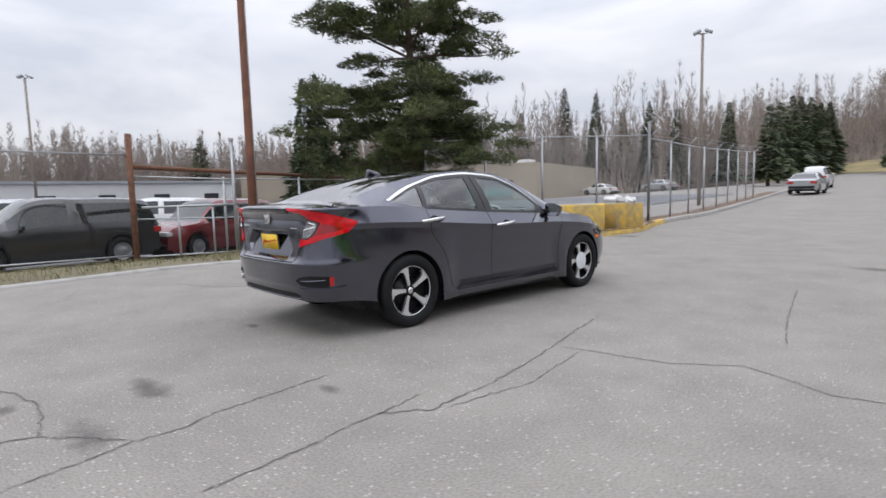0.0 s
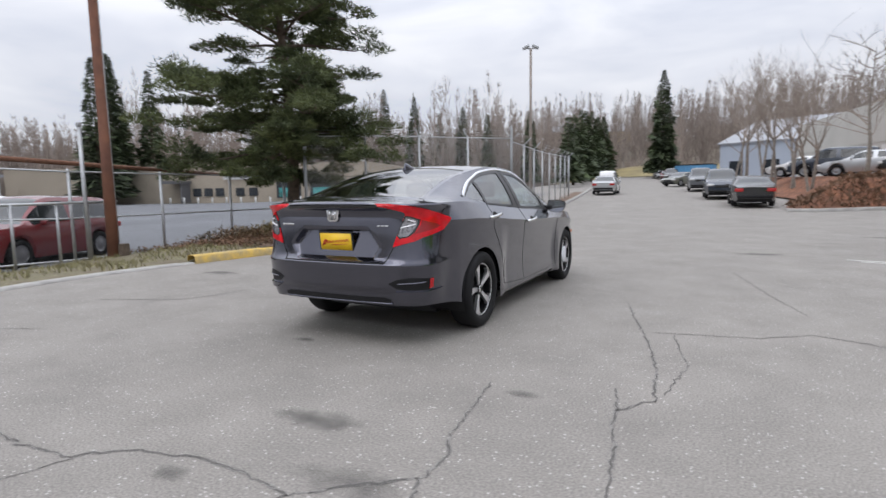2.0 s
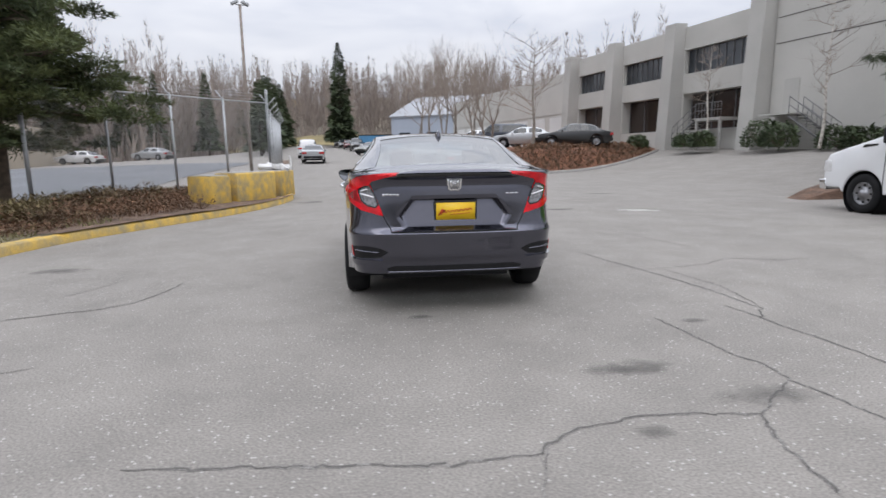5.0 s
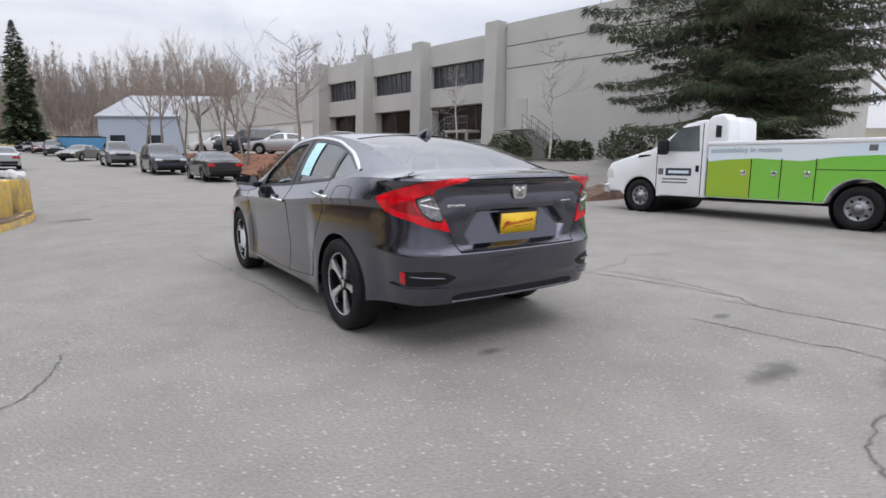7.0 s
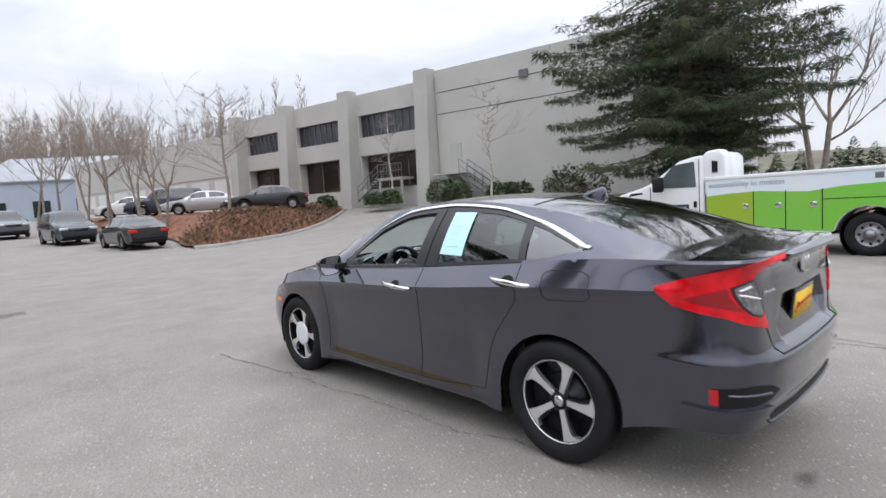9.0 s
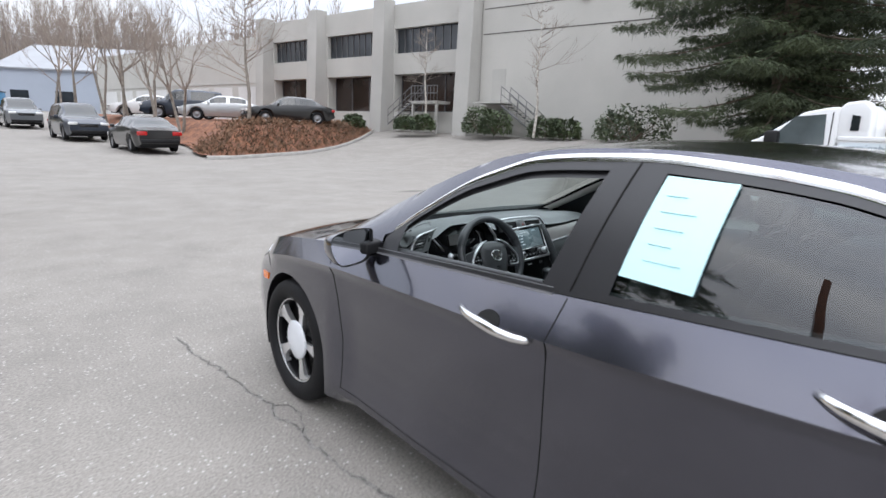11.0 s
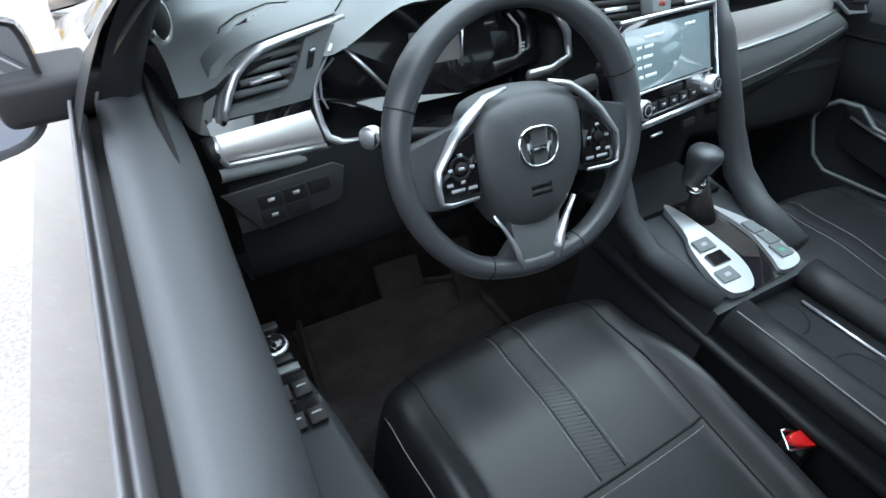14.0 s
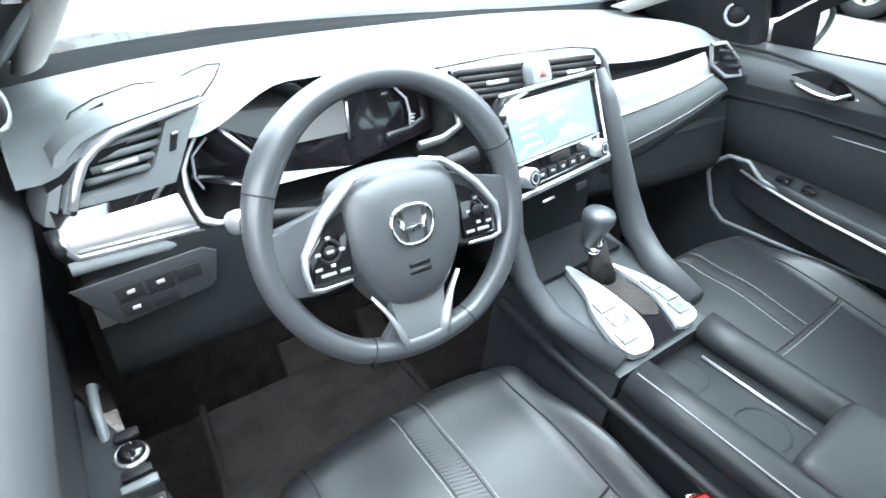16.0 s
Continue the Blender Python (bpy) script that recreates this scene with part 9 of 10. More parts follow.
for k, (u, d, r, h) in enumerate(((-3.2, -1.6, 1.1, 1.5), (-4.4, -1.7, 1.0, 1.3), (-7.6, -1.2, 1.0, 1.1), (-8.8, -1.2, 0.9, 1.0), (1.0, -2.2, 0.8, 0.9), (2.4, -2.4, 0.7, 0.8), (7.2, -2.6, 0.8, 0.9), (-12.0, -1.2, 1.1, 1.2))):
    p = FAC @ Vector((u, d, 0))
    bush(p.x, p.y, ground_z(p.x, p.y), r, h, 60 + k, CYPRESS)
p = FAC @ Vector((-13.5, -3.5, 0))
bush(p.x, p.y, ground_z(p.x, p.y), 1.8, 1.6, 77, SPRUCE, label="spreading dark juniper beside the wall")


# the office and all that stands at its wall were drawn in a larger scale: bring them in
NEARER = Matrix.Translation((-1.9, -4.4, 1.2)) @ Matrix.Scale(0.87, 4) @ Matrix.Translation((1.9, 4.4, -1.2))
for ob in [o for o in scene.objects if o.parent is None and (o in (office,) or o.name.split(".")[0] in ("outside_stair", "stair_landing", "birch_tree", "bush"))]:
    ob.matrix_basis = NEARER @ ob.matrix_basis


def conifer(buf, x, y, z, h, r, rng, dense=1.0):
    """A conifer seen from afar: many drooping sprays on an uneven cone."""
    n = int(h * 75 * r * dense)
    ph = rng.random() * 6.283
    for i in range(n):
        f = rng.random() ** 1.35
        a = rng.random() * 6.283
        rr = r * (1.1 * (1 - f) ** 0.8) * (0.8 + 0.16 * math.sin(2 * a + ph + 5 * f) + 0.14 * math.sin(f * 38 + 2 * a)) + 0.12
        k = rng.random() ** 0.5
        c, s = math.cos(a), math.sin(a)
        p = Vector((x + c * rr * k * 0.8, y + s * rr * k * 0.8, z + h * (0.05 + 0.93 * f)))
        l = (0.22 + 0.3 * rr) * rng.uniform(0.6, 1.2)
        w = (0.07 + 0.09 * rr) * rng.uniform(0.6, 1.3) * (1.4 if dense < 0.5 else 1.0)
        q = p + Vector((c * l, s * l, rng.uniform(-0.5, 0.15) * l))
        sd = Vector((-s, c, rng.gauss(0, 0.4))) * w
        buf.face((p - sd, q, p + sd))


def conifer_thing(x, y, h, r, seed, label, group="", z=None):
    e = thing("conifer", pose(x, y, ground_z(x, y) if z is None else z), label, "tree", group)
    rng = random.Random(seed)
    b = Buf()
    conifer(b, 0, 0, 0.3, h, r, rng)
    b.out("crown", CYPRESS, e)
    bm = bmesh.new(); tube(bm, [(0, 0, 0), (0, 0, h * 0.9)], [0.18, 0.03], 6); part("trunk", bm, BARK, e)


# the row behind the fence and along the road
for k, (x, y, h, r) in enumerate(((-13.8, 58, 8.0, 2.0), (-15.4, 67, 9.0, 2.3), (-16.6, 76, 10.5, 2.5), (-18.2, 86, 11.5, 2.8), (-19.6, 97, 12.5, 3.0), (-20.8, 108, 12.5, 3.2), (-22.0, 120, 13.5, 3.4))):
    conifer_thing(x, y, h, r, 80 + k, "dense green conifer in the row at the road's edge", "conifer row")
for k, (x, y, h, r) in enumerate(((-42, 80, 14.0, 2.2), (-39, 83, 15.0, 2.4), (-33, 80, 12.5, 2.2), (-27, 84, 12.5, 2.3), (-52, 78, 19.0, 2.6), (-47, 80, 17.5, 2.6), (-60, 76, 15.5, 2.4), (-55, 92, 15, 2.6))):
    conifer_thing(x, y, h, r, 95 + k, "green conifer behind the fenced yard", "conifers beyond the yard")
for k, (x, y, h, r) in enumerate(((-57.0, 30, 15.5, 2.7), (-60, 33.5, 17, 2.8), (-63.5, 36, 17.5, 2.8), (-58, 37, 15.5, 2.6), (-70, 22, 9, 2.0))):
    conifer_thing(x, y, h, r, 110 + k, "tall dark conifer at the yard's far side", "conifers beyond the yard")
conifer_thing(-7.6, 98, 18.5, 3.4, 130, "solitary tall spire-shaped conifer down the road")

# far woods
rng = random.Random(5)
b = Buf()


def blade(buf, p, d, w, rng):
    s = d.cross(Vector((rng.gauss(0, 1), rng.gauss(0, 1), rng.gauss(0, 0.3))))
    s = (s.normalized() if s.length > 0.01 else Vector((1, 0, 0))) * w
    buf.face((p - s, p + s, p + d))


def far_bare(buf, x, y, z, h, rng):
    top = Vector((x + rng.gauss(0, 0.3), y, z + h))
    buf.stick((x, y, z), top, 0.09, 0.02, 3)
    spread_k = rng.uniform(0.25, 0.55)
    for k in range(90):
        f = rng.uniform(0.15, 1.0)
        p = Vector((x, y, z)).lerp(top, f)
        l = h * 0.22 * (1.2 - f) * rng.uniform(0.5, 1.3)
        a = rng.random() * 6.283
        d = Vector((math.cos(a) * l * spread_k, math.sin(a) * l * spread_k, l))
        p += Vector((math.cos(a), math.sin(a), 0)) * l * 0.4 * rng.random()
        blade(buf, p, d, 0.06, rng)


for i in range(2400):
    ang = radians(rng.uniform(58, 182))
    dist = rng.uniform(80, 150)
    x, y = dist * math.cos(ang), dist * math.sin(ang)
    if -24 < x < 14 or (-30 < x < 30 and y < 115):
        continue
    for k in range(16):
        blade(b, Vector((x + rng.gauss(0, 1.6), y + rng.gauss(0, 1.6), ground_z(x, y) - 0.3)), Vector((rng.gauss(0, 0.6), rng.gauss(0, 0.6), rng.uniform(2.0, 6.0))), 0.12, rng)
for i in range(1900):
    ang = radians(rng.uniform(60, 178))
    dist = rng.uniform(85, 150)
    x, y = dist * math.cos(ang), dist * math.sin(ang)
    if -30 < x < 30 and y < 115:
        continue
    if -24 < x < 14:
        dist = rng.uniform(150, 200)
        x, y = dist * math.cos(ang), dist * math.sin(ang)
    deg = math.degrees(ang)
    h = rng.uniform(9, 13) if deg > 150 else (rng.uniform(16, 21) if rng.random() < 0.2 else rng.uniform(10, 16))
    far_bare(b, x, y, ground_z(x, y) - 0.5, h, rng)
tagged(b.out("bare_woods", HAZETWIG), "grey-brown bare winter woods on the skyline", "woods", kind="stuff")
b = Buf()
for i in range(120):
    ang = radians(rng.uniform(70, 182))
    dist = rng.uniform(115, 190)
    x, y = dist * math.cos(ang), dist * math.sin(ang)
    if -30 < x < 20:
        continue
    conifer(b, x, y, ground_z(x, y), rng.uniform(6, 14), rng.uniform(1.6, 3.0), rng, 0.35)
# added belt, mostly unseen behind the camera; low and far to keep reflections bright
for i in range(150):
    ang = radians(rng.uniform(182, 400))
    dist = rng.uniform(110, 160)
    x, y = dist * math.cos(ang), dist * math.sin(ang)
    conifer(b, x, y, ground_z(x, y), rng.uniform(5, 9), rng.uniform(2.0, 3.5), rng, 0.35)
tagged(b.out("evergreen_woods", CYPRESS), "dark evergreen woods, with an added unseen belt behind the camera", "woods", kind="stuff")
# wooded hillside beyond
bm = bmesh.new()
def hill(a, u):
    deg = math.degrees(a) % 360
    r = 190 + 130 * u
    lift = 9 + 5 * math.sin(a * 3) + 9 * math.exp(-((deg - 98) / 14) ** 2)
    return Vector((r * math.cos(a), r * math.sin(a), ground_z(0, 100) - 2 + lift * smooth01(u * 1.3) + 1.5 * noise.noise((a * 9, u * 4, 0))))
grid(bm, hill, [2 * math.pi * i / 160 for i in range(160)], spread(0, 1, 12), close=True)
tagged(part("hillside", bm, mat("winter_hillside", (0.17, 0.15, 0.11), 0.95, vary=0.35, scale=0.03, color2=(0.10, 0.095, 0.07), bump=1, bscale=0.4)), "winter hillside closing the view", "hill", kind="structure")
bm = bmesh.new()
grid(bm, lambda x, y: Vector((x, y, knoll_z(x, y))), spread(-120, 90, 70), spread(124, 262, 46))
tagged(part("road_end_hill", bm, MATS["winter_hillside"]), "brown wooded slope at the road's end", "slope", kind="structure")
bm = bmesh.new()
grid(bm, lambda x, y: Vector((x, y, ground_z(x, y) + 0.12 + 1.6 * smooth01((y - 108) / 18))), spread(-34, 2, 24), spread(104, 126, 12))
tagged(part("grass_slope", bm, mat("pale_grass", (0.21, 0.17, 0.075), 0.95, vary=0.3, scale=0.2, color2=(0.13, 0.105, 0.055))), "pale winter grass slope at the road's end", "slope", kind="structure")
b = Buf()
for i in range(700):
    x, y = rng.uniform(-70, 45), rng.uniform(122, 200)
    for k in range(14):
        blade(b, Vector((x + rng.gauss(0, 1.0), y + rng.gauss(0, 1.0), knoll_z(x, y) - 0.2)), Vector((rng.gauss(0, 0.8), rng.gauss(0, 0.8), rng.uniform(1.2, 3.6))), 0.16, rng)
for i in range(520):
    x, y = rng.uniform(-75, 50), rng.uniform(128, 230)
    far_bare(b, x, y, knoll_z(x, y) - 0.5, rng.uniform(9, 19), rng)
tagged(b.out("hill_woods", HAZETWIG), "grey-brown bare trees and brush on the hill", "woods", kind="stuff")


# -- parked vehicles --
CARGLASS = mat("car_window", (0.02, 0.024, 0.026), 0.06, vary=0.2, coat=0.6)
HEADL = mat("headlamp", (0.7, 0.7, 0.7), 0.15, 0.3, coat=0.5)
REDL = mat("red_lamp", (0.4, 0.01, 0.01), 0.2, coat=0.5)
WHEELRIM = mat("silver_rim", (0.28, 0.28, 0.29), 0.35, 0.8)


def simple_wheel(e, x, y, r, w=0.2):
    side = 1 if x > 0 else -1
    M = Matrix.Translation((x, y, r)) @ Matrix.Rotation(radians(90 * side), 4, "Y")
    bm = bmesh.new(); lathe(bm, [(r * 0.62, -w / 2), (r * 0.95, -w / 2), (r, -w / 3), (r, w / 3), (r * 0.95, w / 2), (r * 0.66, w / 2), (r * 0.62, w * 0.4)], 24, M)
    wh = part("wheel", bm, RUBBER, e)
    bm = bmesh.new()
    lathe(bm, [(r * 0.64, w * 0.4), (r * 0.58, w * 0.3), (r * 0.3, w * 0.36), (r * 0.2, w * 0.45), (0, w * 0.45)], 20, M)
    part("rim", bm, WHEELRIM, wh)


def parked_car(x, y, heading, kind, paint, label, group="parked cars"):
    """heading in degrees: where its nose points, 0 along +y."""
    spec = {
        "sedan": dict(L=4.7, W=1.8, belt=[(-2.35, 0.86), (-1.5, 0.98), (0.6, 0.95), (1.1, 0.93), (2.35, 0.7)], roof=[(-2.35, 0.88), (-1.75, 1.03), (-1.15, 1.36), (-0.3, 1.44), (0.3, 1.4), (1.1, 0.97), (2.0, 0.83), (2.35, 0.66)], r=0.33, wb=1.38),
        "suv": dict(L=4.8, W=1.88, belt=[(-2.4, 1.0), (-1.5, 1.08), (0.8, 1.05), (1.2, 1.02), (2.4, 0.85)], roof=[(-2.4, 1.05), (-2.33, 1.45), (-2.15, 1.70), (-0.6, 1.78), (0.5, 1.72), (1.2, 1.14), (2.1, 1.0), (2.4, 0.8)], r=0.37, wb=1.4),
        "pickup": dict(L=5.4, W=1.95, belt=[(-2.7, 1.08), (-0.6, 1.1), (1.0, 1.1), (1.4, 1.08), (2.7, 0.95)], roof=[(-2.7, 1.1), (-0.95, 1.12), (-0.8, 1.7), (-0.3, 1.83), (0.6, 1.78), (1.35, 1.15), (2.4, 1.1), (2.7, 0.9)], r=0.4, wb=1.65),
    }[kind]
    e = thing("parked_" + kind, pose(x, y, (bank_z(x, y) if x > 5 and y > 22 else ground_z(x, y)) + 0.01, 0, 0, heading), label, "car" if kind != "pickup" else "pickup truck", group)
    L, W = spec["L"], spec["W"]
    belt, roof = curve_of(spec["belt"]), curve_of(spec["roof"])
    ys = spread(-L / 2, L / 2, 48)

    def sec(yy, k):
        t = abs(yy) / (L / 2)
        w = W / 2 * (1 - 0.16 * smooth01((t - 0.72) / 0.28))
        zb, zr = min(belt(yy), roof(yy)), roof(yy)
        low = 0.24 + 0.1 * smooth01((t - 0.85) / 0.15)
        for wy in (-spec["wb"], spec["wb"]):
            d = abs(yy - wy)
            if d < spec["r"] + 0.05:
                low = max(low, spec["r"] + math.sqrt((spec["r"] + 0.05) ** 2 - d * d))
        tall = smooth01((zr - zb) / 0.3)
        xr = w * (0.97 - 0.24 * tall)
        low = min(low, zb - 0.05)
        return [(w * 0.93, low), (w, low + (zb - low) * 0.3), (w, low + (zb - low) * 0.7), (w * 0.97, zb), (w * 0.97 + (xr - w * 0.97) * 0.08, zb + (zr - zb) * 0.08), (w * 0.97 + (xr - w * 0.97) * 0.85, zb + (zr - zb) * 0.8),
                (xr * 0.93, zr - (zr - zb) * 0.06), (xr * 0.6, zr), (0, zr + 0.01)][k]

    bm = bmesh.new()
    panes = {k: bmesh.new() for k in ("windscreen", "rear_window", "side_window_right", "side_window_left")}
    for side in (1, -1):
        rows = [[Vector((side * sec(yy, k)[0], yy, sec(yy, k)[1])) for k in range(9)] for yy in ys]
        for i in range(len(ys) - 1):
            tall = min(roof(ys[i]) - belt(ys[i]), roof(ys[i + 1]) - belt(ys[i + 1]))
            for k in range(8):
                q = [rows[i][k], rows[i + 1][k], rows[i + 1][k + 1], rows[i][k + 1]]
                ym = (ys[i] + ys[i + 1]) / 2
                slope = abs(roof(ys[i + 1]) - roof(ys[i])) / (ys[1] - ys[0])
                glassy = (k == 4 and tall > 0.24 and min(abs(ym - p) for p in (-0.35,)) > 0.07) or (k in (6, 7) and slope > 0.32 and tall > 0.03 and abs(ym) < L * 0.44 and not (kind == "pickup" and ym < -1.2))
                t = bm if not glassy else panes[("side_window_right" if side > 0 else "side_window_left") if k == 4 else ("windscreen" if ym > 0 else "rear_window")]
                t.faces.new([t.verts.new(v) for v in q])
        for yy in (-L / 2, L / 2):
            t = [bm.verts.new((side * sec(yy, k)[0], yy, sec(yy, k)[1])) for k in range(9)]
            bm.faces.new(t + [bm.verts.new((0, yy, 0.34))])
    for t in (bm, *panes.values()):
        bmesh.ops.remove_doubles(t, verts=t.verts, dist=0.001)
        bmesh.ops.recalc_face_normals(t, faces=t.faces)
    part("body", bm, paint, e)
    for k, t in panes.items():
        part(k.replace("_right", "").replace("_left", ""), t, CARGLASS, e)
    bm = bmesh.new(); box(bm, (0, 0, 0.3), (W * 0.8, L * 0.92, 0.2)); part("underbody", bm, BLACK, e, smooth=False)
    for sx in (-1, 1):
        for wy in (-spec["wb"], spec["wb"]):
            simple_wheel(e, sx * (W / 2 - 0.12), wy, spec["r"])
        zf, zr = belt(L / 2) - 0.05, belt(-L / 2) - 0.1
        bm = bmesh.new(); box(bm, (sx * W * 0.35, L / 2 - 0.05, zf), (W * 0.2, 0.2, 0.13), 0.03); part("headlight", bm, HEADL, e)
        bm = bmesh.new(); box(bm, (sx * W * 0.36, -L / 2 + 0.05, zr), (W * 0.2, 0.18, 0.16), 0.03); part("tail_light", bm, REDL, e)
        bm = bmesh.new(); box(bm, (sx * (W / 2 + 0.06), 0.72, belt(0.72) + 0.06), (0.18, 0.1, 0.13), 0.03); part("mirror", bm, paint, e)
    bm = bmesh.new(); box(bm, (0, L / 2 - 0.02, belt(L / 2) - 0.14), (W * 0.42, 0.1, 0.14), 0.02); part("grille", bm, GLOSSBLACK, e)
    bm = bmesh.new(); box(bm, (0, L / 2, 0.42), (W * 0.8, 0.12, 0.14), 0.04); part("bumper", bm, BLACK, e)
    bm = bmesh.new(); box(bm, (0, -L / 2, 0.45), (W * 0.8, 0.12, 0.16), 0.04); part("bumper", bm, BLACK, e)
    return e


PBLACK = paint_material("black_car_paint", (0.01, 0.01, 0.011), 0.2, 0.3, 0.015)
PRED = paint_material("dark_red_car_paint", (0.16, 0.012, 0.016), 0.3, 0.35, 0.015)
PGREY = paint_material("grey_car_paint", (0.13, 0.14, 0.15), 0.5, 0.35, 0.015)
PSILVER = paint_material("silver_car_paint", (0.42, 0.43, 0.44), 0.6, 0.35, 0.015)
PWHITE = paint_material("white_car_paint", (0.68, 0.68, 0.68), 0.0, 0.35, 0.015)
PGREEN = paint_material("olive_car_paint", (0.12, 0.125, 0.10), 0.4, 0.35, 0.015)
PNAVY = paint_material("navy_car_paint", (0.02, 0.028, 0.045), 0.4, 0.3, 0.015)
parked_car(-12.4, -2.3, 187, "suv", PBLACK, "black sport utility vehicle parked behind the fence", "cars in the yard")
parked_car(-14.0, 2.4, 203, "suv", PRED, "dark red sport utility vehicle parked behind the fence", "cars in the yard")
parked_car(-20.5, -3.4, 165, "suv", PSILVER, "silver vehicle parked deeper in the yard", "cars in the yard")
parked_car(-20.5, 2.4, 160, "suv", PWHITE, "white vehicle parked deeper in the yard", "cars in the yard")
parked_car(-26, -6.0, 160, "sedan", PGREY, "grey car parked deeper in the yard", "cars in the yard")
parked_car(-27.0, 62, 70, "sedan", PSILVER, "silver car standing beyond the fenced yard", "cars in the yard")
parked_car(-33, 58, 80, "sedan", PWHITE, "white car standing beyond the fenced yard", "cars in the yard")
parked_car(3.7, 25.4, 3, "sedan", PBLACK, "black sedan parked at the road's edge, tail towards the lot", "cars along the road")
parked_car(2.3, 32.6, 184, "suv", PNAVY, "dark blue sport utility vehicle parked facing down the road", "cars along the road")
parked_car(0.7, 44.5, 184, "pickup", PGREY, "grey pickup parked facing down the road", "cars along the road")
parked_car(-1.5, 56.0, 150, "sedan", PGREEN, "olive grey sedan turned across the road's edge", "cars along the road")
parked_car(-3.8, 72, 184, "suv", PBLACK, "dark vehicle parked further up the road", "cars along the road")
parked_car(-5.4, 83, 185, "sedan", PRED, "red car parked further up the road", "cars along the road")
parked_car(-6.8, 91, 185, "sedan", PSILVER, "silver car parked far up the road", "cars along the road")
parked_car(-8.2, 99, 185, "sedan", PWHITE, "white car parked far up the road", "cars along the road")
parked_car(-5.9, 39.5, 5, "sedan", PSILVER, "pale silver sedan parked by the far kerb", "cars along the road")
parked_car(-7.6, 49.5, 6, "suv", PWHITE, "white vehicle parked by the far kerb", "cars along the road")
parked_car(11.6, 28.0, 77, "sedan", PBLACK, "black sedan parked on the upper lot", "cars on the upper lot")
parked_car(9.8, 33.2, 70, "sedan", PSILVER, "silver sedan parked on the upper lot", "cars on the upper lot")
parked_car(8.6, 36.5, 70, "suv", PNAVY, "dark vehicle parked on the upper lot", "cars on the upper lot")
parked_car(7.6, 41.0, 70, "sedan", PWHITE, "white car parked on the upper lot", "cars on the upper lot")
e = thing("traffic_cone", pose(-16.5, 16.5, ground_z(-16.5, 16.5)), "orange traffic cone in the yard", "cone")
bm = bmesh.new(); lathe(bm, [(0.02, 1.0), (0.16, 0.05)], 16); part("cone", bm, mat("cone_orange", (0.7, 0.2, 0.06), 0.6), e)
bm = bmesh.new(); box(bm, (0, 0, 0.025), (0.42, 0.42, 0.05), 0.01); part("foot", bm, MATS["cone_orange"], e)

# -- utility truck --
TWHITE = mat("truck_white", (0.74, 0.75, 0.76), 0.35, vary=0.03, scale=2, coat=0.6)
TGREEN = mat("truck_green", (0.13, 0.42, 0.035), 0.4, vary=0.18, scale=1.2, coat=0.5, color2=(0.20, 0.47, 0.06))
TLIME = mat("truck_lime", (0.22, 0.36, 0.02), 0.4, vary=0.2, scale=1.6, coat=0.5, color2=(0.30, 0.42, 0.03))
TRUCKGLASS = mat("truck_door_glass", (0.10, 0.12, 0.125), 0.06, vary=0.3, scale=1.5, coat=0.8)
TPALE = mat("truck_sky_film", (0.55, 0.66, 0.74), 0.4, vary=0.1, scale=1.0, coat=0.4, color2=(0.7, 0.74, 0.76))
truck = thing("utility_truck", pose(8.40, 0.17, ground_z(8.5, 0)), "white cutaway utility truck with a green landscape wrap", "truck")
SIDE = Matrix(((0, 0, 1, 0), (1, 0, 0, 0), (0, 1, 0, 0), (0, 0, 0, 1)))  # outline (y, z), drawn out along +x


def truck_slab(name, pts, x0, x1, material, bev=0.0, parent=None, label=""):
    bm = bmesh.new()
    slab(bm, pts, x1 - x0, Matrix.Translation((x0, 0, 0)) @ SIDE, 0, 0)
    bmesh.ops.recalc_face_normals(bm, faces=bm.faces)
    if bev:
        bmesh.ops.bevel(bm, geom=bm.edges[:], offset=bev, segments=3, profile=0.5, affect="EDGES", clamp_overlap=True)
    return part(name, bm, material, parent or truck, label)


arc_ = lambda cy, r, a0, a1, n=12: [(cy + r * math.cos(radians(a0 + (a1 - a0) * i / n)), 0.36 + r * math.sin(radians(a0 + (a1 - a0) * i / n))) for i in range(n + 1)]
cab_out = [(3.74, 0.45), (3.80, 0.62), (3.78, 0.95), (3.70, 1.10), (3.3, 1.22), (2.62, 1.40), (2.45, 1.47), (1.82, 1.90), (1.5, 1.97), (1.33, 1.98), (1.31, 0.4), (2.35, 0.4)] + arc_(2.88, 0.44, 180, 0)[::1] + [(3.4, 0.45)]
cab = truck_slab("cab", cab_out, 0.0, 1.95, TWHITE, 0.035)
for v in cab.data.vertices:
    # the roof draws in over the belt
    if v.co.z > 1.35 and v.co.x > 0.9:
        v.co.x = 0.9 + (v.co.x - 0.9) * (1 - 0.5 * (v.co.z - 1.35) / 0.63)
truck_slab("cab_fairing", [(1.36, 1.40), (1.38, 1.93), (1.27, 2.05), (1.02, 2.08), (0.92, 1.95), (0.90, 1.45)], 0.03, 0.42, TWHITE, 0.04)
truck_slab("cab_back", [(1.36, 1.40), (1.37, 1.95), (1.28, 2.02), (1.04, 2.03), (0.94, 1.93), (0.92, 1.45)], 0.40, 1.15, TWHITE, 0.03)
truck_slab("fairing_window", [(1.16, 1.62), (1.16, 1.86), (1.05, 1.84), (1.05, 1.62)], 0.015, 0.05, CARGLASS)
truck_slab("door_window", [(2.36, 1.36), (1.93, 1.83), (1.50, 1.87), (1.47, 1.35)], -0.012, 0.05, TRUCKGLASS)
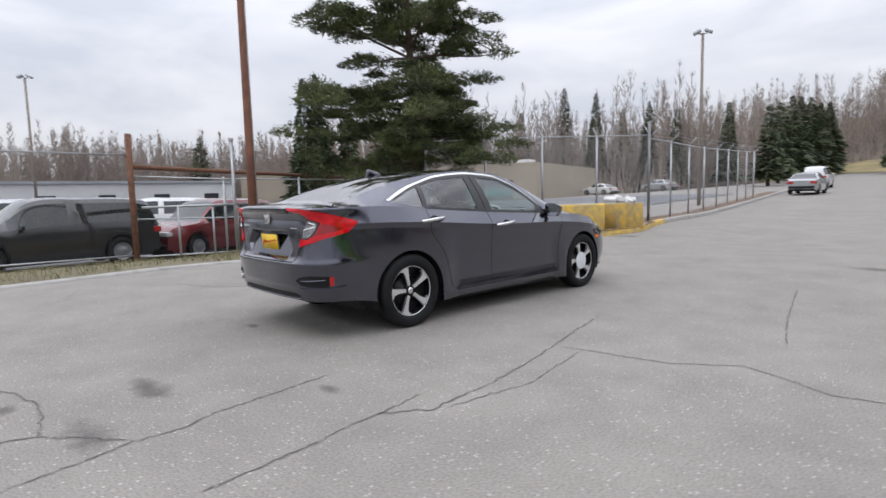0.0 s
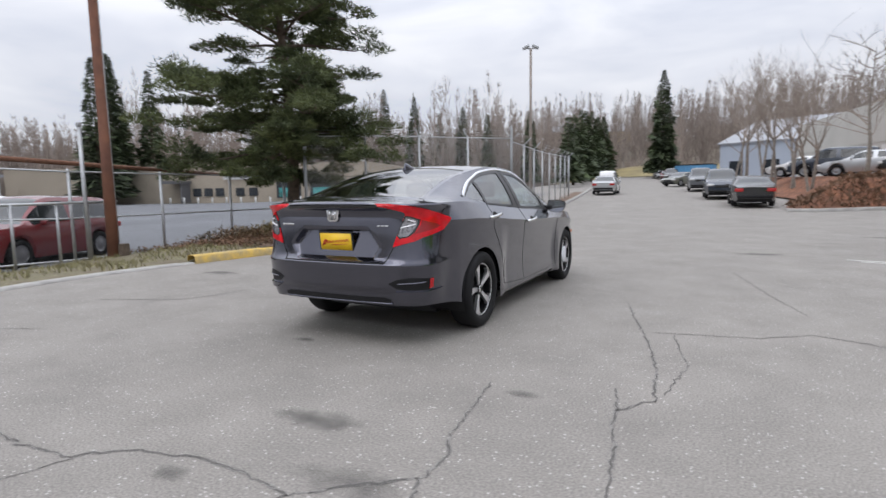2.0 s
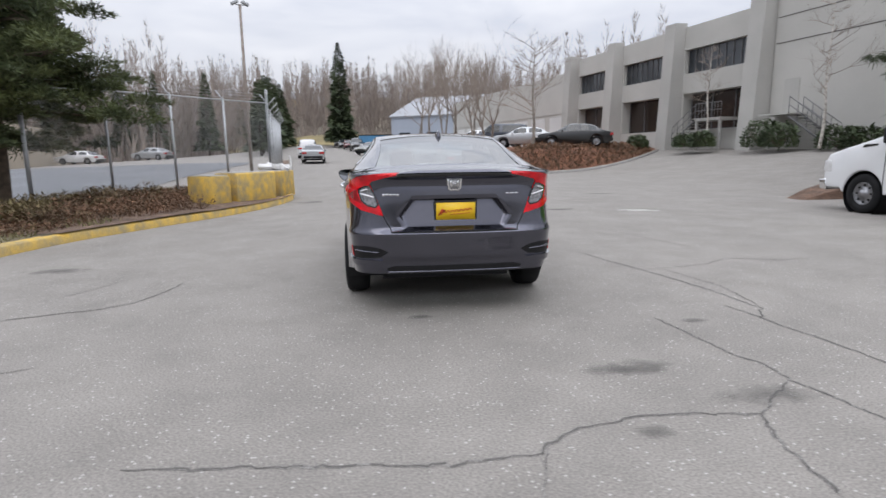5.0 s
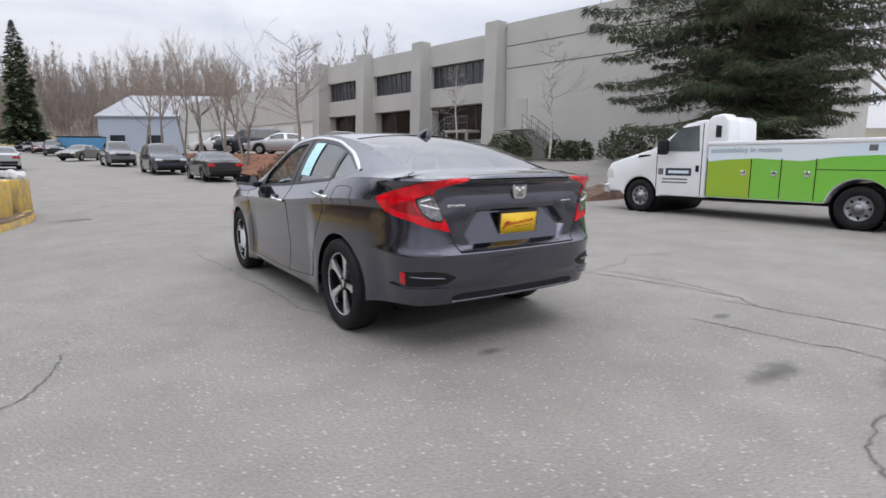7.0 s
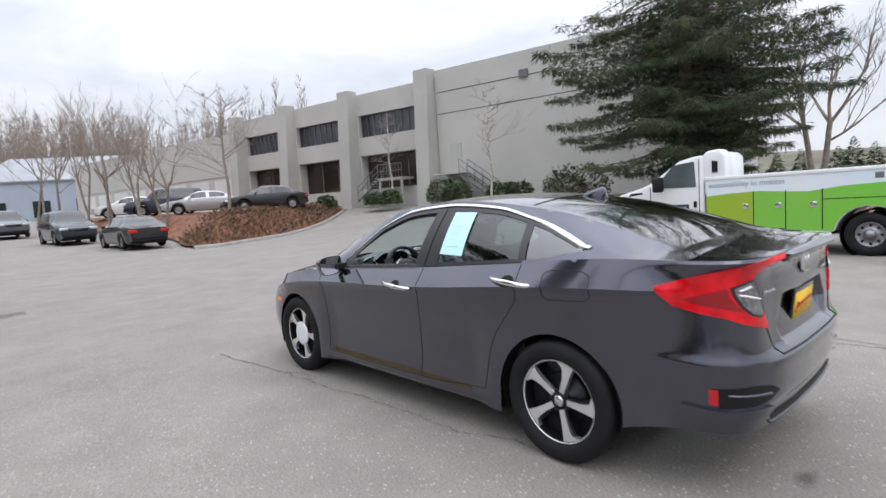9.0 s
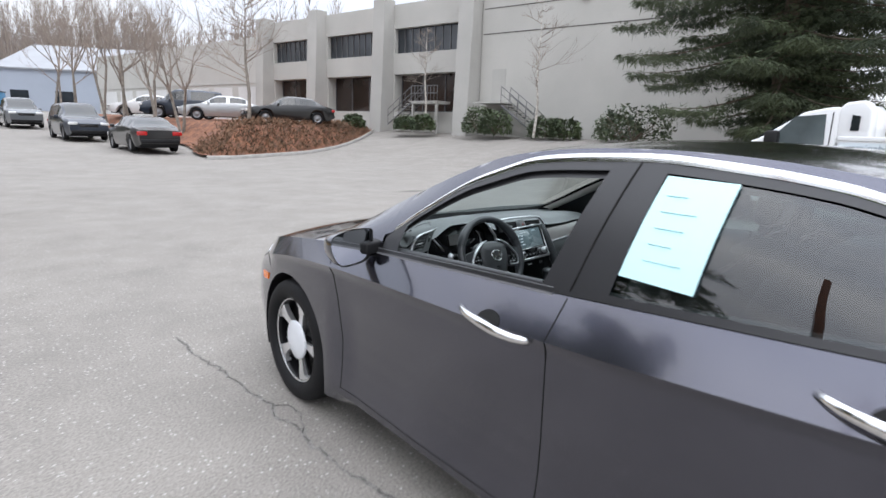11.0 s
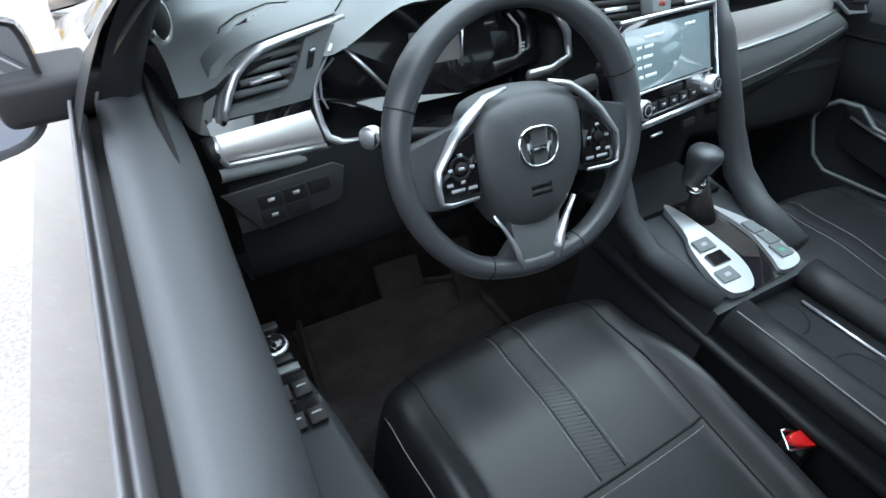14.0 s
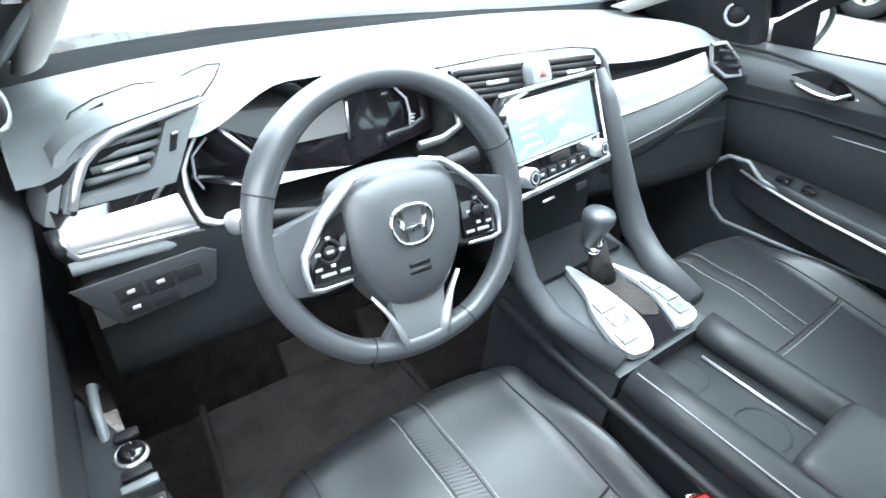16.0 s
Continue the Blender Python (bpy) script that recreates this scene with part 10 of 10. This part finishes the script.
truck_slab("windscreen", [(2.50, 1.50), (1.88, 1.90), (1.86, 1.87), (2.45, 1.47)], 0.12, 1.42, CARGLASS)
truck_slab("bumper", [(3.70, 0.40), (3.86, 0.42), (3.88, 0.6), (3.72, 0.62)], -0.02, 1.97, CHROME, 0.02)
truck_slab("grille", [(3.78, 0.66), (3.83, 0.68), (3.81, 0.92), (3.76, 0.94)], 0.35, 1.6, GLOSSBLACK, 0.01)
for x in (0.04, 1.62):
    truck_slab("headlight", [(3.6, 0.75), (3.82, 0.76), (3.79, 0.98), (3.62, 1.0)], x - 0.045, x + 0.3, HEADL, 0.02)
truck_slab("door_gap", [(2.44, 0.45), (2.455, 0.45), (2.455, 1.4), (2.44, 1.4)], -0.004, 0.02, SEAM)
truck_slab("door_gap", [(1.40, 0.45), (1.415, 0.45), (1.415, 1.9), (1.40, 1.9)], -0.004, 0.02, SEAM)
truck_slab("door_handle", [(1.46, 0.93), (1.52, 0.93), (1.52, 1.06), (1.46, 1.06)], -0.03, 0.02, BLACK, 0.01)
truck_slab("side_badge", [(2.95, 1.22), (2.62, 1.26), (2.62, 1.29), (2.9, 1.28)], -0.008, 0.02, GLOSSBLACK)
sg = truck_slab("door_sign", [(2.22, 0.84), (1.62, 0.84), (1.62, 1.0), (2.22, 1.0)], -0.006, 0.02, mat("sign_navy", (0.03, 0.04, 0.06), 0.5))
truck_slab("sign_emblem", [(2.4, 0.86), (2.28, 0.86), (2.28, 0.99), (2.4, 0.99)], -0.006, 0.02, FRAMEM)
truck_slab("sign_bar", [(2.15, 0.89), (1.68, 0.89), (1.68, 0.95), (2.15, 0.95)], -0.009, 0.02, TPALE, parent=sg)
for z in (0.77, 0.70):
    truck_slab("sign_line", [(2.3, z - 0.018), (1.7, z - 0.018), (1.7, z + 0.012), (2.3, z + 0.012)], -0.005, 0.02, FRAMEM)
bm = bmesh.new(); box(bm, (-0.2, 2.18, 1.44), (0.16, 0.22, 0.32), 0.05); tube(bm, [(0, 2.25, 1.4), (-0.15, 2.2, 1.45)], 0.025, 6); part("door_mirror", bm, BLACK, truck)
# service body
bed_out = [(1.29, 0.42), (1.29, 1.50), (-3.6, 1.50), (-3.6, 0.45), (-2.0, 0.45)] + [(-1.38 + 0.5 * math.cos(radians(a)), 0.36 + 0.5 * math.sin(radians(a))) for a in spread(170, 10, 12)] + [(-0.85, 0.42)]
bed = truck_slab("service_body", bed_out, 0.0, 1.98, TWHITE, 0.02)
hills = [(1.28, 1.14), (0.8, 1.18), (0.3, 1.20), (-0.1, 1.17), (-0.5, 1.15), (-1.0, 1.22), (-1.6, 1.25), (-2.4, 1.2), (-3.58, 1.24)]
low = [(-3.58, 0.47), (-2.0, 0.47)] + [(-1.38 + 0.515 * math.cos(radians(a)), 0.36 + 0.515 * math.sin(radians(a))) for a in spread(168, 12, 12)] + [(-0.86, 0.44), (1.28, 0.44)]
truck_slab("green_wrap", hills + low, -0.006, 0.02, TGREEN, 0, bed, "green meadow film")
truck_slab("lime_wrap", [(1.28, 0.45), (1.28, 1.13), (0.8, 1.17), (0.41, 1.19), (0.41, 0.45)], -0.0085, 0.0, TLIME, 0, bed, "yellow-green meadow film")
truck_slab("sky_wrap", [(1.28, 1.145), (0.8, 1.185), (0.3, 1.205), (-0.1, 1.175), (-0.5, 1.155), (-1.0, 1.225), (-1.6, 1.255), (-2.4, 1.205), (-3.58, 1.245), (-3.58, 1.44), (1.28, 1.44)], -0.005, 0.02, TPALE, 0, bed, "pale sky film")
truck_slab("top_rail", [(1.29, 1.46), (1.29, 1.53), (-3.6, 1.53), (-3.6, 1.46)], -0.02, 0.1, TWHITE, 0.012, bed)
for y in (1.275, 0.40, -0.14, -0.71):
    truck_slab("locker_gap", [(y - 0.007, 0.47), (y + 0.007, 0.47), (y + 0.007, 1.2), (y - 0.007, 1.2)], -0.0115, 0.0, SEAM, 0, bed)
truck_slab("locker_gap", [(-0.72, 1.0), (-0.72, 1.012), (-3.5, 1.012), (-3.5, 1.0)], -0.009, 0.0, SEAM, 0, bed)
for y in (0.54, -0.02, -0.58):
    truck_slab("locker_latch", [(y - 0.05, 0.87), (y + 0.05, 0.87), (y + 0.05, 0.97), (y - 0.05, 0.97)], -0.018, 0.0, CHROME, 0.006, bed)
truck_slab("bus_emblem", [(-1.45, 1.32), (-1.57, 1.32), (-1.57, 1.42), (-1.45, 1.42)], -0.008, 0.0, FRAMEM, 0, bed)
fc = bpy.data.curves.new("slogan", "FONT")
fc.body, fc.size, fc.extrude = "sustainability in motion", 0.145, 0.001
slogan = new("slogan", fc)
slogan.parent = bed
slogan.matrix_basis = Matrix.Translation((-0.009, 1.22, 1.315)) @ Matrix(((0, 0, -1, 0), (-1, 0, 0, 0), (0, 1, 0, 0), (0, 0, 0, 1)))
fc.materials.append(mat("slogan_grey", (0.22, 0.27, 0.32), 0.5))
bm = bmesh.new(); box(bm, (1.0, 0.2, 0.42), (0.9, 6.6, 0.16)); part("chassis", bm, BLACK, truck, smooth=False)
for y in (2.88, -1.38):
    for x in (0.14, 1.81):
        M = Matrix.Translation((x, y, 0.37)) @ Matrix.Rotation(radians(90 if x > 1 else -90), 4, "Y")
        bm = bmesh.new(); lathe(bm, [(0.21, -0.11), (0.35, -0.11), (0.37, -0.08), (0.37, 0.08), (0.355, 0.11), (0.23, 0.115), (0.21, 0.08)], 32, M); wh = part("wheel", bm, RUBBER, truck)
        bm = bmesh.new()
        lathe(bm, [(0.215, 0.09), (0.205, 0.1), (0.19, 0.06), (0.12, 0.07), (0.075, 0.10), (0.07, 0.13), (0.0, 0.135)], 28, M)
        part("rim", bm, WHEELRIM, wh)
        bm = bmesh.new()
        for k in range(8):
            a = k * math.pi / 4
            lathe(bm, [(0.022, 0.06), (0.022, 0.08), (0, 0.085)], 8, M @ Matrix.Translation((0.155 * math.cos(a), 0.155 * math.sin(a), 0)))
        part("rim_holes", bm, BLACK, wh)
    bm = bmesh.new(); lathe(bm, [(0.43, 0.0), (0.43, 1.9)], 24, Matrix.Translation((0.03, y, 0.36)) @ Matrix.Rotation(radians(90), 4, "Y"), a0=0, a1=2 * math.pi); part("wheel_arch", bm, BLACK, truck)
